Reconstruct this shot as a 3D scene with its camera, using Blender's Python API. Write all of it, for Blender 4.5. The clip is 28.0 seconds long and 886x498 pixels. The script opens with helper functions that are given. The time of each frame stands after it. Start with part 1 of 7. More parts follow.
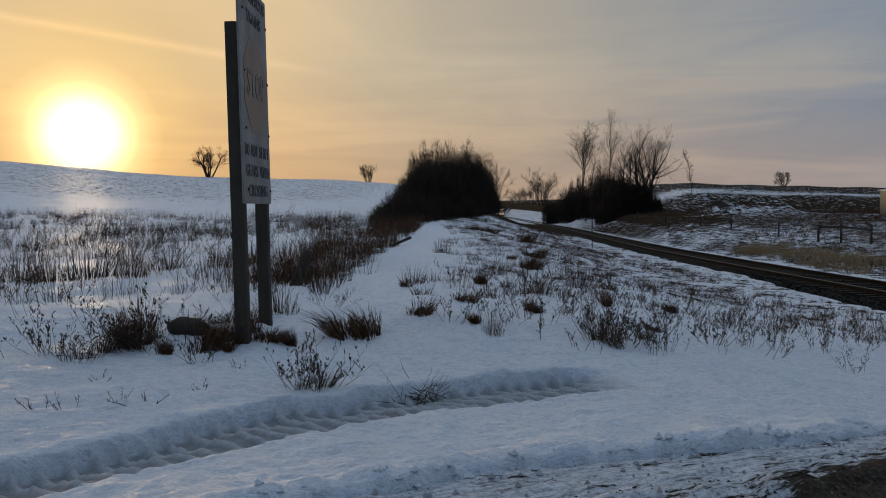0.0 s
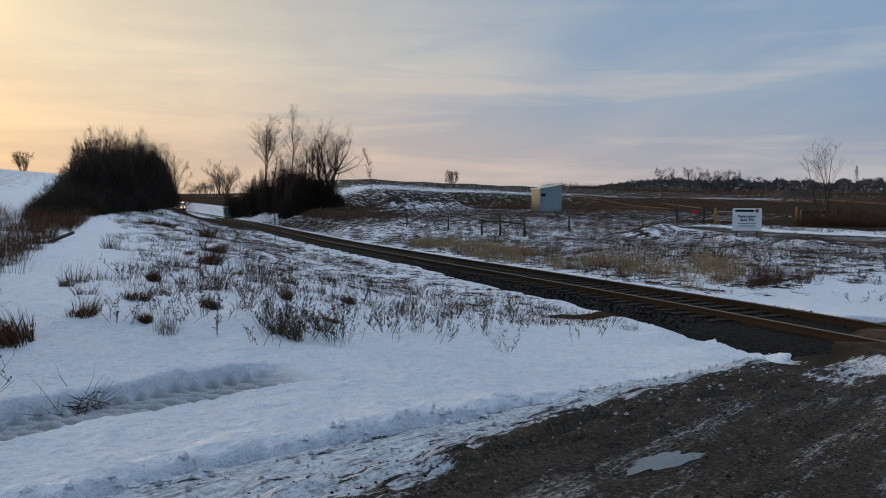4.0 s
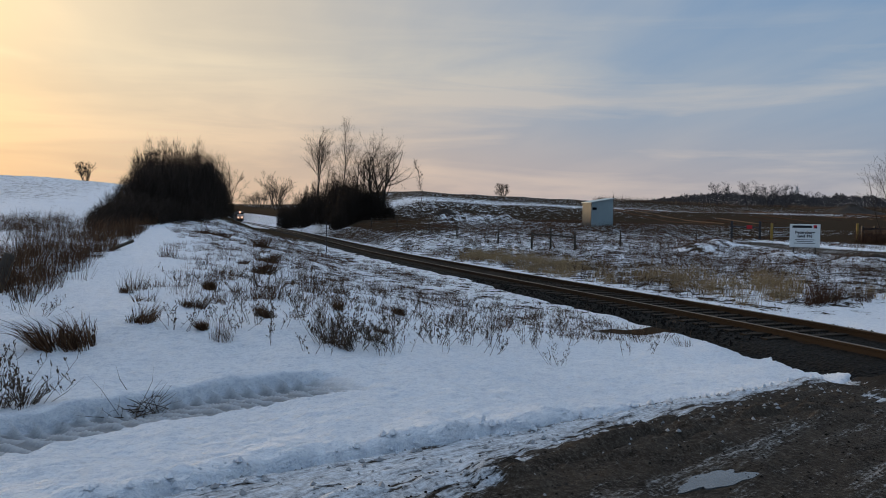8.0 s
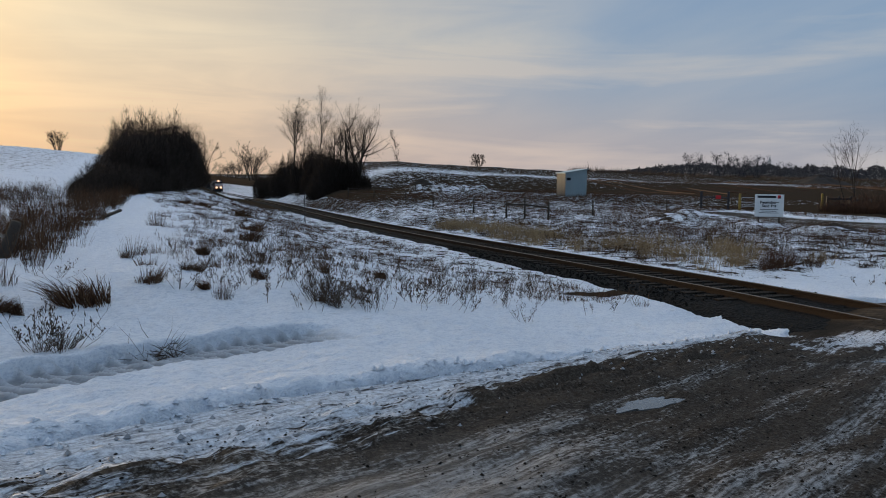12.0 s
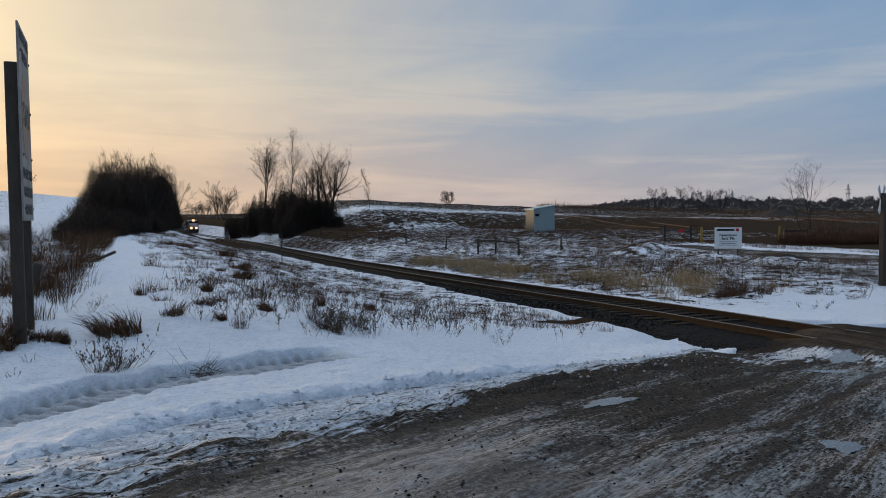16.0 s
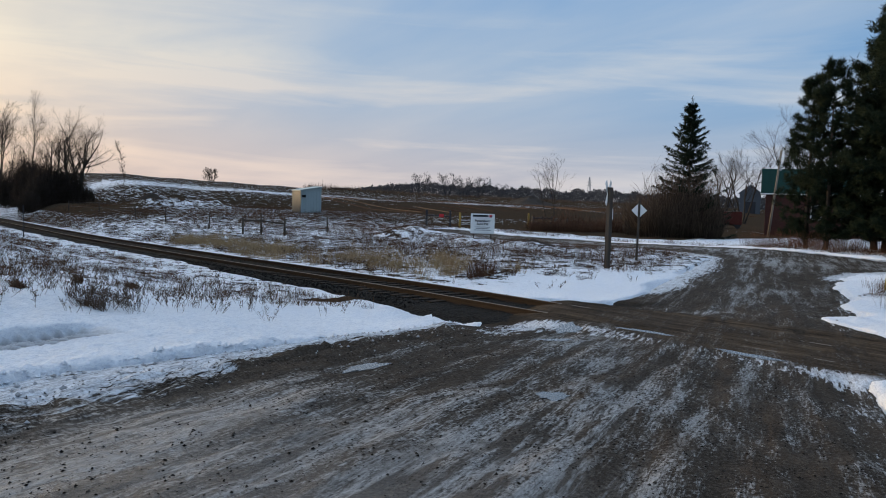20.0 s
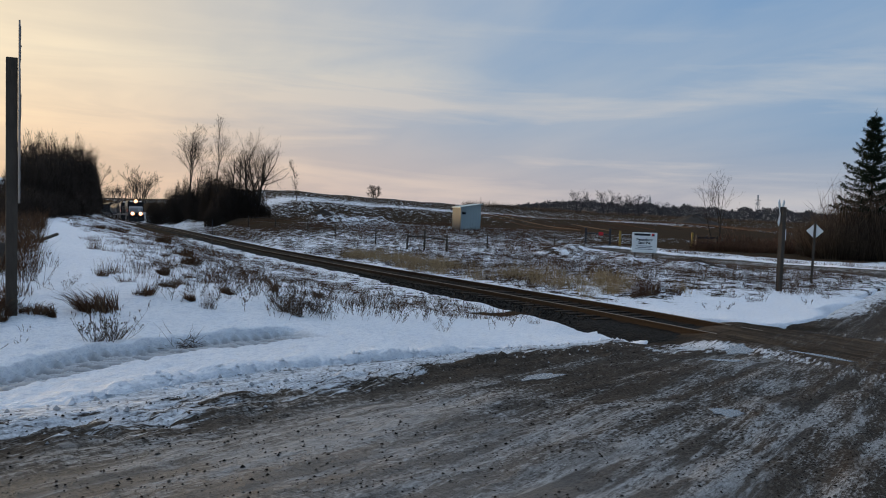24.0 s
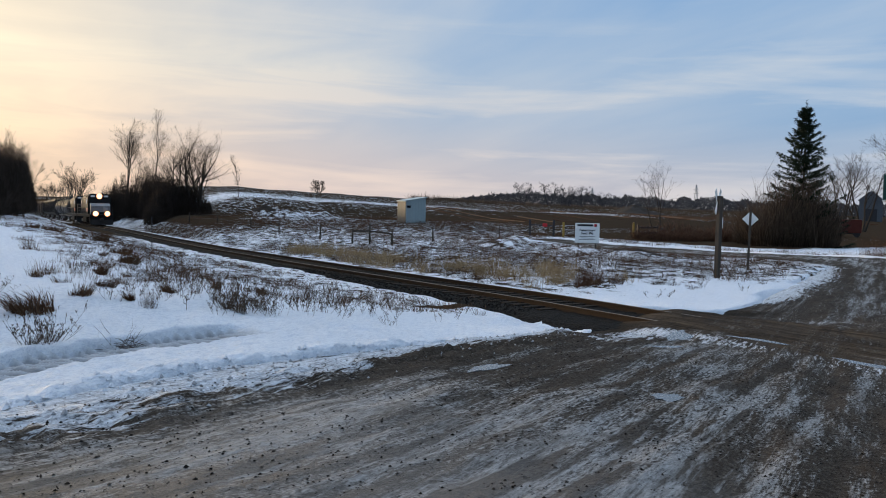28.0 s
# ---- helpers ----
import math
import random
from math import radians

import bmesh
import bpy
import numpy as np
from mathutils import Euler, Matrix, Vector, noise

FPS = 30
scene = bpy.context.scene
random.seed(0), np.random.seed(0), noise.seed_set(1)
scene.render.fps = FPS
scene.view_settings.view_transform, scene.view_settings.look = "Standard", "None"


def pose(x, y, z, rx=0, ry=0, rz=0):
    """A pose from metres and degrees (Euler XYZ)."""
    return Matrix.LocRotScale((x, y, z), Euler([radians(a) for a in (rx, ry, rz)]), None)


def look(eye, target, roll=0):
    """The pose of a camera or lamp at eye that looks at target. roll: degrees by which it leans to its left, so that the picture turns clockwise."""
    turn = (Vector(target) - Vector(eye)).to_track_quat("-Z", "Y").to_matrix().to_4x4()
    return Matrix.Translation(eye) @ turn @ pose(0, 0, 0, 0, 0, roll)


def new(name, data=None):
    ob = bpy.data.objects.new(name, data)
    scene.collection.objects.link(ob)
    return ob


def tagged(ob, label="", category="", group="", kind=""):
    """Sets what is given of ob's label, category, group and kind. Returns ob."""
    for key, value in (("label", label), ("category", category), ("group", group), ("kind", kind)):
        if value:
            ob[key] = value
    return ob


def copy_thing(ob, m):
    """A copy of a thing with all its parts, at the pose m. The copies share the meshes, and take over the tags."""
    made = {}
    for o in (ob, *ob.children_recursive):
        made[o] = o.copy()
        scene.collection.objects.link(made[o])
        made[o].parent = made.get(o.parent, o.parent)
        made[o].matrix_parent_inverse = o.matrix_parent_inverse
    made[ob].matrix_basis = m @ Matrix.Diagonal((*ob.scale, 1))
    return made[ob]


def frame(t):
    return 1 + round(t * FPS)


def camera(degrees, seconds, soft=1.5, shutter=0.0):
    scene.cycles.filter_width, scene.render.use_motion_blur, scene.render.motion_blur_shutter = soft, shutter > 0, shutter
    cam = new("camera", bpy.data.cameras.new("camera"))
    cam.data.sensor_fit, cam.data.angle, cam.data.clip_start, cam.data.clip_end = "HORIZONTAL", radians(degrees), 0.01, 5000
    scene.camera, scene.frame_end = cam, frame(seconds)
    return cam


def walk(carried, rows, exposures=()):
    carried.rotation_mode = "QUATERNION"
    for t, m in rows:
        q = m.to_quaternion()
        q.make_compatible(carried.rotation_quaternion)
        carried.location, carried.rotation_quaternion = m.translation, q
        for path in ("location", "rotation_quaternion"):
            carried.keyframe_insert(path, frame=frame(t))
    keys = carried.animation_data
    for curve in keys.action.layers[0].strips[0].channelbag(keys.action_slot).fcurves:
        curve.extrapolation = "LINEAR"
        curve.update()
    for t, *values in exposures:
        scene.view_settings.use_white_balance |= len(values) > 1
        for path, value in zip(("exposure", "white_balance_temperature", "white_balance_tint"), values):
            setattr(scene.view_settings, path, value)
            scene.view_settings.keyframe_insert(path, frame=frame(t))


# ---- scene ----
cam = camera(57.1, 28.0, soft=0.95)
METRES, EYE, TILT, LEAN, TURN = 5.363, 1.7, 0.0, 0.0, 0.0
ROWS = [
    (0.0, 0.0, 0.0, 0.0, -0.06, -3.38, 0.95),
    (0.5, 0.0024, -0.0011, -0.0004, -3.49, -4.08, 0.8),
    (1.0, 0.0045, -0.0016, 0.0, -7.32, -4.1, 0.59),
    (1.5, 0.007, -0.0038, -0.0003, -10.96, -4.0, 0.58),
    (2.0, 0.0091, -0.0029, -0.0009, -13.87, -4.32, 0.68),
    (2.5, 0.0106, -0.0028, -0.0009, -17.21, -4.53, 0.67),
    (3.0, 0.0138, -0.0013, -0.0019, -21.12, -4.3, 0.53),
    (3.5, 0.0144, -0.0001, -0.0019, -22.31, -4.16, 0.13),
    (5.5, 0.0119, -0.0075, -0.0018, -19.85, -3.24, 0.31),
    (6.0, 0.0116, -0.0059, -0.0021, -19.59, -3.29, 0.32),
    (6.5, 0.0114, -0.0041, -0.0023, -19.25, -3.32, 0.2),
    (7.0, 0.0101, -0.004, -0.002, -18.9, -3.38, 0.11),
    (7.5, 0.009, -0.0058, -0.0021, -18.65, -3.3, -0.1),
    (8.0, 0.008, -0.008, -0.0021, -18.49, -3.11, -0.35),
    (8.5, 0.0053, -0.0106, -0.0012, -18.56, -3.03, -0.23),
    (9.0, -0.001, -0.0144, -0.0007, -18.85, -3.53, 0.21),
    (9.5, -0.0004, -0.052, -0.0018, -18.25, -4.25, 0.24),
    (10.0, -0.0113, -0.0766, 0.0027, -17.39, -4.85, 0.1),
    (10.5, -0.0471, -0.0927, 0.0012, -17.99, -5.02, -0.66),
    (11.0, -0.0691, -0.1178, 0.0041, -19.76, -5.21, -1.14),
    (11.5, -0.0647, -0.1634, 0.0005, -19.92, -5.17, -0.46),
    (13.5, -0.13, -0.3341, 0.0082, -21.29, -6.02, -0.6),
    (14.0, -0.1671, -0.3647, 0.0072, -21.48, -6.98, -0.49),
    (14.5, -0.1914, -0.3916, 0.0108, -21.64, -6.8, -0.88),
    (15.0, -0.1842, -0.425, 0.0112, -21.61, -5.56, 0.35),
    (15.5, -0.1954, -0.4662, 0.0173, -21.19, -3.98, 0.97),
    (16.0, -0.2272, -0.4831, 0.0157, -22.36, -2.6, 0.37),
    (16.5, -0.2502, -0.5028, 0.018, -23.97, -2.81, -0.2),
    (17.0, -0.2493, -0.5339, 0.0125, -24.69, -4.1, 0.47),
    (17.5, -0.2557, -0.5604, 0.0168, -25.19, -5.12, 0.59),
    (18.0, -0.2848, -0.5731, 0.0173, -26.49, -4.2, 0.0),
    (18.5, -0.3136, -0.5882, 0.023, -28.17, -3.17, -0.72),
    (19.0, -0.3047, -0.5952, 0.0214, -29.46, -2.79, -1.31),
    (19.5, -0.2959, -0.6122, 0.0219, -32.15, -3.4, -1.25),
    (20.0, -0.3083, -0.6289, 0.0214, -38.62, -3.72, -1.59),
    (20.5, -0.3381, -0.6437, 0.0221, -45.85, -4.01, -2.09),
    (22.5, -0.4173, -0.7066, 0.0242, -41.57, -4.46, -2.31),
    (23.0, -0.4249, -0.7069, 0.027, -33.47, -3.57, -2.68),
    (23.5, -0.421, -0.7011, 0.0263, -28.62, -2.83, -2.18),
    (24.0, -0.4239, -0.7046, 0.0265, -27.68, -2.86, -1.97),
    (24.5, -0.4239, -0.7054, 0.0268, -27.85, -2.94, -1.57),
    (25.0, -0.4183, -0.7047, 0.0258, -29.63, -3.09, -1.43),
    (25.5, -0.4169, -0.7029, 0.0252, -31.08, -3.36, -1.65),
    (26.0, -0.4184, -0.7055, 0.0256, -31.62, -3.44, -1.66),
    (26.5, -0.4198, -0.7063, 0.0257, -31.68, -3.36, -1.63),
    (27.0, -0.4207, -0.7071, 0.0259, -31.64, -3.24, -1.64),
    (27.5, -0.4209, -0.7073, 0.0256, -31.59, -3.22, -1.57),
    (28.0, -0.4216, -0.7084, 0.0257, -31.54, -3.21, -1.14),
]
walk(cam, [(t, pose(0, 0, EYE, TILT, LEAN, TURN) @ pose(METRES * x, METRES * y, METRES * z, 90 + pitch, roll, yaw)) for t, x, y, z, yaw, pitch, roll in ROWS],
     exposures=[(0, -0.9), (1, -0.56), (2, -0.34), (3, -0.22), (6, -0.28), (11, -0.28), (14, -0.2), (15, -0.08), (16, -0.24), (17, -0.24), (18, -0.06), (19.5, 0.04), (20, 0.14), (20.5, 0.46), (22.5, 0.68), (23, 0.58), (23.5, 0.2), (24, -0.1), (25, -0.02), (26, 0.12), (28, 0.2)])

# ---- sky and sun ----
SUN_AZ, SUN_EL = radians(-23.6), radians(4.6)
SUN = Vector((math.sin(SUN_AZ) * math.cos(SUN_EL), math.cos(SUN_AZ) * math.cos(SUN_EL), math.sin(SUN_EL)))


def make_sky():
    world = bpy.data.worlds.new("winter_sky")
    scene.world = world
    world.use_nodes = True
    nt = world.node_tree
    nt.nodes.clear()
    N, L = nt.nodes.new, nt.links.new
    out, bg = N("ShaderNodeOutputWorld"), N("ShaderNodeBackground")
    L(bg.outputs[0], out.inputs[0])
    co = N("ShaderNodeTexCoord")
    sky = N("ShaderNodeTexSky")
    sky.sky_type = "NISHITA"
    sky.sun_disc = False
    sky.sun_elevation, sky.sun_rotation = SUN_EL, SUN_AZ
    sky.air_density, sky.dust_density, sky.ozone_density = 1.0, 1.5, 1.5

    def vmath(op, a, b):
        n = N("ShaderNodeVectorMath")
        n.operation = op
        for i, v in enumerate((a, b)):
            if hasattr(v, "is_output"):
                L(v, n.inputs[i])
            elif v is not None:
                n.inputs[i].default_value = v
        return n.outputs["Value"] if op == "DOT_PRODUCT" else n.outputs[0]

    def fmath(op, a, b=0.0, clamp=False):
        n = N("ShaderNodeMath")
        n.operation, n.use_clamp = op, clamp
        for i, v in enumerate((a, b)):
            if hasattr(v, "is_output"):
                L(v, n.inputs[i])
            else:
                n.inputs[i].default_value = v
        return n.outputs[0]

    def ramp(fac, stops):
        n = N("ShaderNodeValToRGB")
        r = n.color_ramp
        while len(r.elements) < len(stops):
            r.elements.new(0.5)
        for e, (p, c) in zip(r.elements, stops):
            e.position, e.color = p, (*c, 1)
        L(fac, n.inputs[0])
        return n.outputs[0]

    def mix(fac, a, b, blend="MIX"):
        n = N("ShaderNodeMix")
        n.data_type, n.blend_type, n.clamp_result = "RGBA", blend, False
        for i, v in ((0, fac), (6, a), (7, b)):
            if hasattr(v, "is_output"):
                L(v, n.inputs[i])
            else:
                n.inputs[i].default_value = v
        return n.outputs[2]

    way = co.outputs["Generated"]
    sep = N("ShaderNodeSeparateXYZ")
    L(way, sep.inputs[0])
    cosine = vmath("DOT_PRODUCT", way, tuple(SUN))
    angle = fmath("DIVIDE", fmath("ARCCOSINE", fmath("MINIMUM", cosine, 0.99999)), math.pi)
    # the thin high cloud: warm round the sun, cream, pink-grey, then blue-grey away from it
    veil = ramp(angle, [(0.0, (1.35, 0.90, 0.38)), (0.06, (1.42, 1.04, 0.58)), (0.11, (1.10, 0.91, 0.63)), (0.20, (0.69, 0.64, 0.56)),
                        (0.30, (0.54, 0.55, 0.56)), (0.45, (0.46, 0.51, 0.58)), (0.62, (0.28, 0.34, 0.43)), (1.0, (0.15, 0.19, 0.26))])
    # pinkish band low over the horizon, away from the sun
    low = ramp(sep.outputs[2], [(0.0, (1, 1, 1)), (0.05, (0.75,) * 3), (0.16, (0.0,) * 3)])
    pink = ramp(angle, [(0.0, (1.2, 0.66, 0.27)), (0.12, (0.98, 0.68, 0.43)), (0.25, (0.68, 0.55, 0.49)), (0.45, (0.52, 0.53, 0.57)), (0.65, (0.33, 0.35, 0.40)), (1.0, (0.20, 0.22, 0.27))])
    veil = mix(low, veil, pink)
    # streaks of cloud drawn out along the sky, laid out on a plane high above
    up = fmath("ADD", fmath("MAXIMUM", sep.outputs[2], 0.0), 0.12)
    flat = N("ShaderNodeCombineXYZ")
    L(fmath("DIVIDE", sep.outputs[0], up), flat.inputs[0])
    L(fmath("DIVIDE", sep.outputs[1], up), flat.inputs[1])
    mp = N("ShaderNodeMapping")
    turned = N("ShaderNodeMapping")
    turned.inputs["Rotation"].default_value = (0, 0, radians(-84))
    mp.inputs["Scale"].default_value = (0.30, 0.8, 1)
    L(flat.outputs[0], turned.inputs[0])
    L(turned.outputs[0], mp.inputs[0])
    cloud = N("ShaderNodeTexNoise")
    cloud.inputs["Scale"].default_value, cloud.inputs["Detail"].default_value, cloud.inputs["Roughness"].default_value = 1.3, 7, 0.52
    cloud.inputs["Distortion"].default_value = 0.15
    L(mp.outputs[0], cloud.inputs["Vector"])
    # finer wisps low in the sky, drawn out level
    wisp_map = N("ShaderNodeMapping")
    wisp_map.inputs["Rotation"].default_value, wisp_map.inputs["Scale"].default_value = (0, radians(6), 0), (1.6, 1.6, 15)
    L(way, wisp_map.inputs[0])
    wisp = N("ShaderNodeTexNoise")
    wisp.inputs["Scale"].default_value, wisp.inputs["Detail"].default_value, wisp.inputs["Roughness"].default_value = 1.5, 6, 0.55
    wisp.inputs["Distortion"].default_value = 0.5
    L(wisp_map.outputs[0], wisp.inputs["Vector"])
    streak = ramp(cloud.outputs["Fac"], [(0.33, (0, 0, 0)), (0.70, (1, 1, 1))])
    lowish = ramp(sep.outputs[2], [(0.0, (1, 1, 1)), (0.10, (0.9,) * 3), (0.26, (0.0,) * 3)])
    streak = fmath("ADD", fmath("MULTIPLY", streak, fmath("SUBTRACT", 1.0, fmath("MULTIPLY", lowish, 0.6))), fmath("MULTIPLY", lowish, ramp(wisp.outputs["Fac"], [(0.44, (0, 0, 0)), (0.64, (1, 1, 1))])), True)
    # the veil thins out away from the sun and lets the blue through
    thin = ramp(angle, [(0.0, (0.0,) * 3), (0.17, (0.08,) * 3), (0.30, (0.75,) * 3), (0.45, (1.0,) * 3)])
    high = ramp(sep.outputs[2], [(0.02, (0.25,) * 3), (0.10, (0.8,) * 3), (0.25, (1.0,) * 3)])
    gap = fmath("MULTIPLY", fmath("MULTIPLY", thin, high), fmath("SUBTRACT", 1.0, fmath("MULTIPLY", streak, 0.82)), True)
    blue = mix(1.0, mix(1.0, sky.outputs[0], (0.06, 0.06, 0.06, 1), "MULTIPLY"), (0.125, 0.285, 0.53, 1), "ADD")
    away = ramp(angle, [(0.48, (1.0,) * 3), (0.75, (0.5,) * 3), (1.0, (0.36,) * 3)])
    sky_all = mix(gap, veil, mix(1.0, blue, away, "MULTIPLY"))
    soft = mix(streak, (0.88, 0.89, 0.92, 1), (1.10, 1.08, 1.05, 1))
    sky_all = mix(1.0, sky_all, soft, "MULTIPLY")
    # the unseen sky overhead is raised and warmed to light the ground more
    dome = ramp(sep.outputs[2], [(0.25, (0.50,) * 3), (0.45, (0.80, 0.77, 0.73)), (0.75, (1.16, 1.05, 0.95))])
    sky_all = mix(1.0, mix(1.0, sky_all, dome, "MULTIPLY"), (2.0, 2.0, 2.0, 1), "MULTIPLY")
    # the glow of the sun through the haze
    glow = ramp(angle, [(0.0, (6.0, 5.2, 3.6)), (0.009, (4.0, 3.1, 1.8)), (0.017, (1.35, 0.95, 0.38)), (0.026, (0.50, 0.32, 0.08)), (0.045, (0.20, 0.12, 0.03)), (0.08, (0.09, 0.05, 0.01)), (0.13, (0, 0, 0))])
    sky_all = mix(1.0, sky_all, glow, "ADD")
    # a faint contrail above the sun
    off = fmath("ABSOLUTE", vmath("DOT_PRODUCT", way, (-0.18544, 0.12807, -0.97427)))
    trail = fmath("MULTIPLY", ramp(off, [(0.0, (1, 1, 1)), (0.0025, (0.7,) * 3), (0.006, (0, 0, 0))]), ramp(angle, [(0.06, (1, 1, 1)), (0.10, (0.0,) * 3)]))
    sky_all = mix(trail, sky_all, mix(1.0, sky_all, (1.18, 1.15, 1.12, 1), "MULTIPLY"))
    L(sky_all, bg.inputs[0])
    bg.inputs[1].default_value = 1.0
    lamp = bpy.data.lights.new("sun", "SUN")
    lamp.energy, lamp.angle, lamp.color = 2.2, radians(2.5), (1.0, 0.72, 0.42)
    ob = new("sun", lamp)
    ob.matrix_world = look((0, 0, 60), Vector((0, 0, 60)) - SUN)


make_sky()


# ---- materials ----
class Mat:
    """A small builder of node materials."""

    def __init__(self, name, rough=0.8, metal=0.0):
        self.m = bpy.data.materials.new(name)
        self.m.use_nodes = True
        self.nt = self.m.node_tree
        self.b = self.nt.nodes["Principled BSDF"]
        self.b.inputs["Roughness"].default_value, self.b.inputs["Metallic"].default_value = rough, metal
        self.co = self.nt.nodes.new("ShaderNodeTexCoord").outputs["Object"]

    def link(self, v, sock):
        if hasattr(v, "is_output"):
            self.nt.links.new(v, sock)
        elif isinstance(v, tuple) and len(v) == 3 and sock.type == "RGBA":
            sock.default_value = (*v, 1)
        else:
            sock.default_value = v

    def noise(self, scale, detail=4, rough=0.55, stretch=(1, 1, 1), seed=0.0, turn=0.0):
        mp = self.nt.nodes.new("ShaderNodeMapping")
        mp.inputs["Scale"].default_value, mp.inputs["Location"].default_value = stretch, (seed, seed * 1.7, seed * 0.6)
        first = self.nt.nodes.new("ShaderNodeMapping")
        first.inputs["Rotation"].default_value = (0, 0, radians(turn))
        self.nt.links.new(self.co, first.inputs[0])
        self.nt.links.new(first.outputs[0], mp.inputs[0])
        n = self.nt.nodes.new("ShaderNodeTexNoise")
        n.inputs["Scale"].default_value, n.inputs["Detail"].default_value, n.inputs["Roughness"].default_value = scale, detail, rough
        self.nt.links.new(mp.outputs[0], n.inputs["Vector"])
        return n.outputs["Fac"]

    def cells(self, scale):
        n = self.nt.nodes.new("ShaderNodeTexVoronoi")
        n.inputs["Scale"].default_value = scale
        self.nt.links.new(self.co, n.inputs["Vector"])
        return n

    def ramp(self, fac, *stops):
        n = self.nt.nodes.new("ShaderNodeValToRGB")
        r = n.color_ramp
        while len(r.elements) < len(stops):
            r.elements.new(0.5)
        for e, (p, c) in zip(r.elements, stops):
            e.position, e.color = p, (c, c, c, 1) if isinstance(c, (int, float)) else (*c, 1)
        self.nt.links.new(fac, n.inputs[0])
        return n.outputs[0]

    def mix(self, fac, a, b, blend="MIX"):
        n = self.nt.nodes.new("ShaderNodeMix")
        n.data_type, n.blend_type = "RGBA", blend
        for i, v in ((0, fac), (6, a), (7, b)):
            self.link(v, n.inputs[i])
        return n.outputs[2]

    def math(self, op, a, b, clamp=False):
        n = self.nt.nodes.new("ShaderNodeMath")
        n.operation, n.use_clamp = op, clamp
        self.link(a, n.inputs[0])
        self.link(b, n.inputs[1])
        return n.outputs[0]

    def attr(self, name):
        n = self.nt.nodes.new("ShaderNodeAttribute")
        n.attribute_name = name
        return n.outputs["Fac"]

    def random(self):
        return self.nt.nodes.new("ShaderNodeObjectInfo").outputs["Random"]

    def island(self):
        return self.nt.nodes.new("ShaderNodeNewGeometry").outputs["Random Per Island"]

    def bump(self, height, strength, distance):
        n = self.nt.nodes.new("ShaderNodeBump")
        n.inputs["Strength"].default_value, n.inputs["Distance"].default_value = strength, distance
        self.nt.links.new(height, n.inputs["Height"])
        self.nt.links.new(n.outputs[0], self.b.inputs["Normal"])

    def set(self, name, v):
        self.link(v, self.b.inputs[name])
        return self


def painted(name, colour, rough=0.5, wear=0.25, scale=6.0, metal=0.0, bump=0.15, dark=0.55, stretch=(1, 1, 1)):
    """A plain coat of colour with stains at two scales and a fine relief."""
    m = Mat(name, rough, metal)
    big, fine = m.noise(scale, 5, 0.6, stretch), m.noise(scale * 9, 4, 0.6, stretch, 3.1)
    shade = tuple(c * dark for c in colour)
    c = m.mix(m.ramp(big, (0.35, 0.0), (0.75, wear)), colour, shade)
    c = m.mix(m.ramp(fine, (0.5, 0.0), (0.8, wear * 0.7)), c, shade)
    m.set("Base Color", c)
    m.set("Roughness", m.ramp(fine, (0.2, max(0.05, rough - 0.12)), (0.8, min(1.0, rough + 0.12))))
    m.set("Specular IOR Level", 0.15 if max(colour) < 0.1 else 0.35)
    if bump:
        m.bump(fine, bump, 0.01)
    return m.m


def barky(name, colour, light):
    m = Mat(name, 0.9)
    n = m.noise(9, 6, 0.65, (1, 1, 0.25))
    m.set("Base Color", m.mix(n, colour, light))
    m.set("Specular IOR Level", 0.12)
    m.bump(n, 0.5, 0.02)
    return m.m


def stalky(name, a, b, c):
    """Dead stems and blades, each one a little different."""
    m = Mat(name, 0.85)
    r = m.island()
    m.set("Base Color", m.ramp(r, (0.0, a), (0.55, b), (1.0, c)))
    m.set("Specular IOR Level", 0.08)
    return m.m


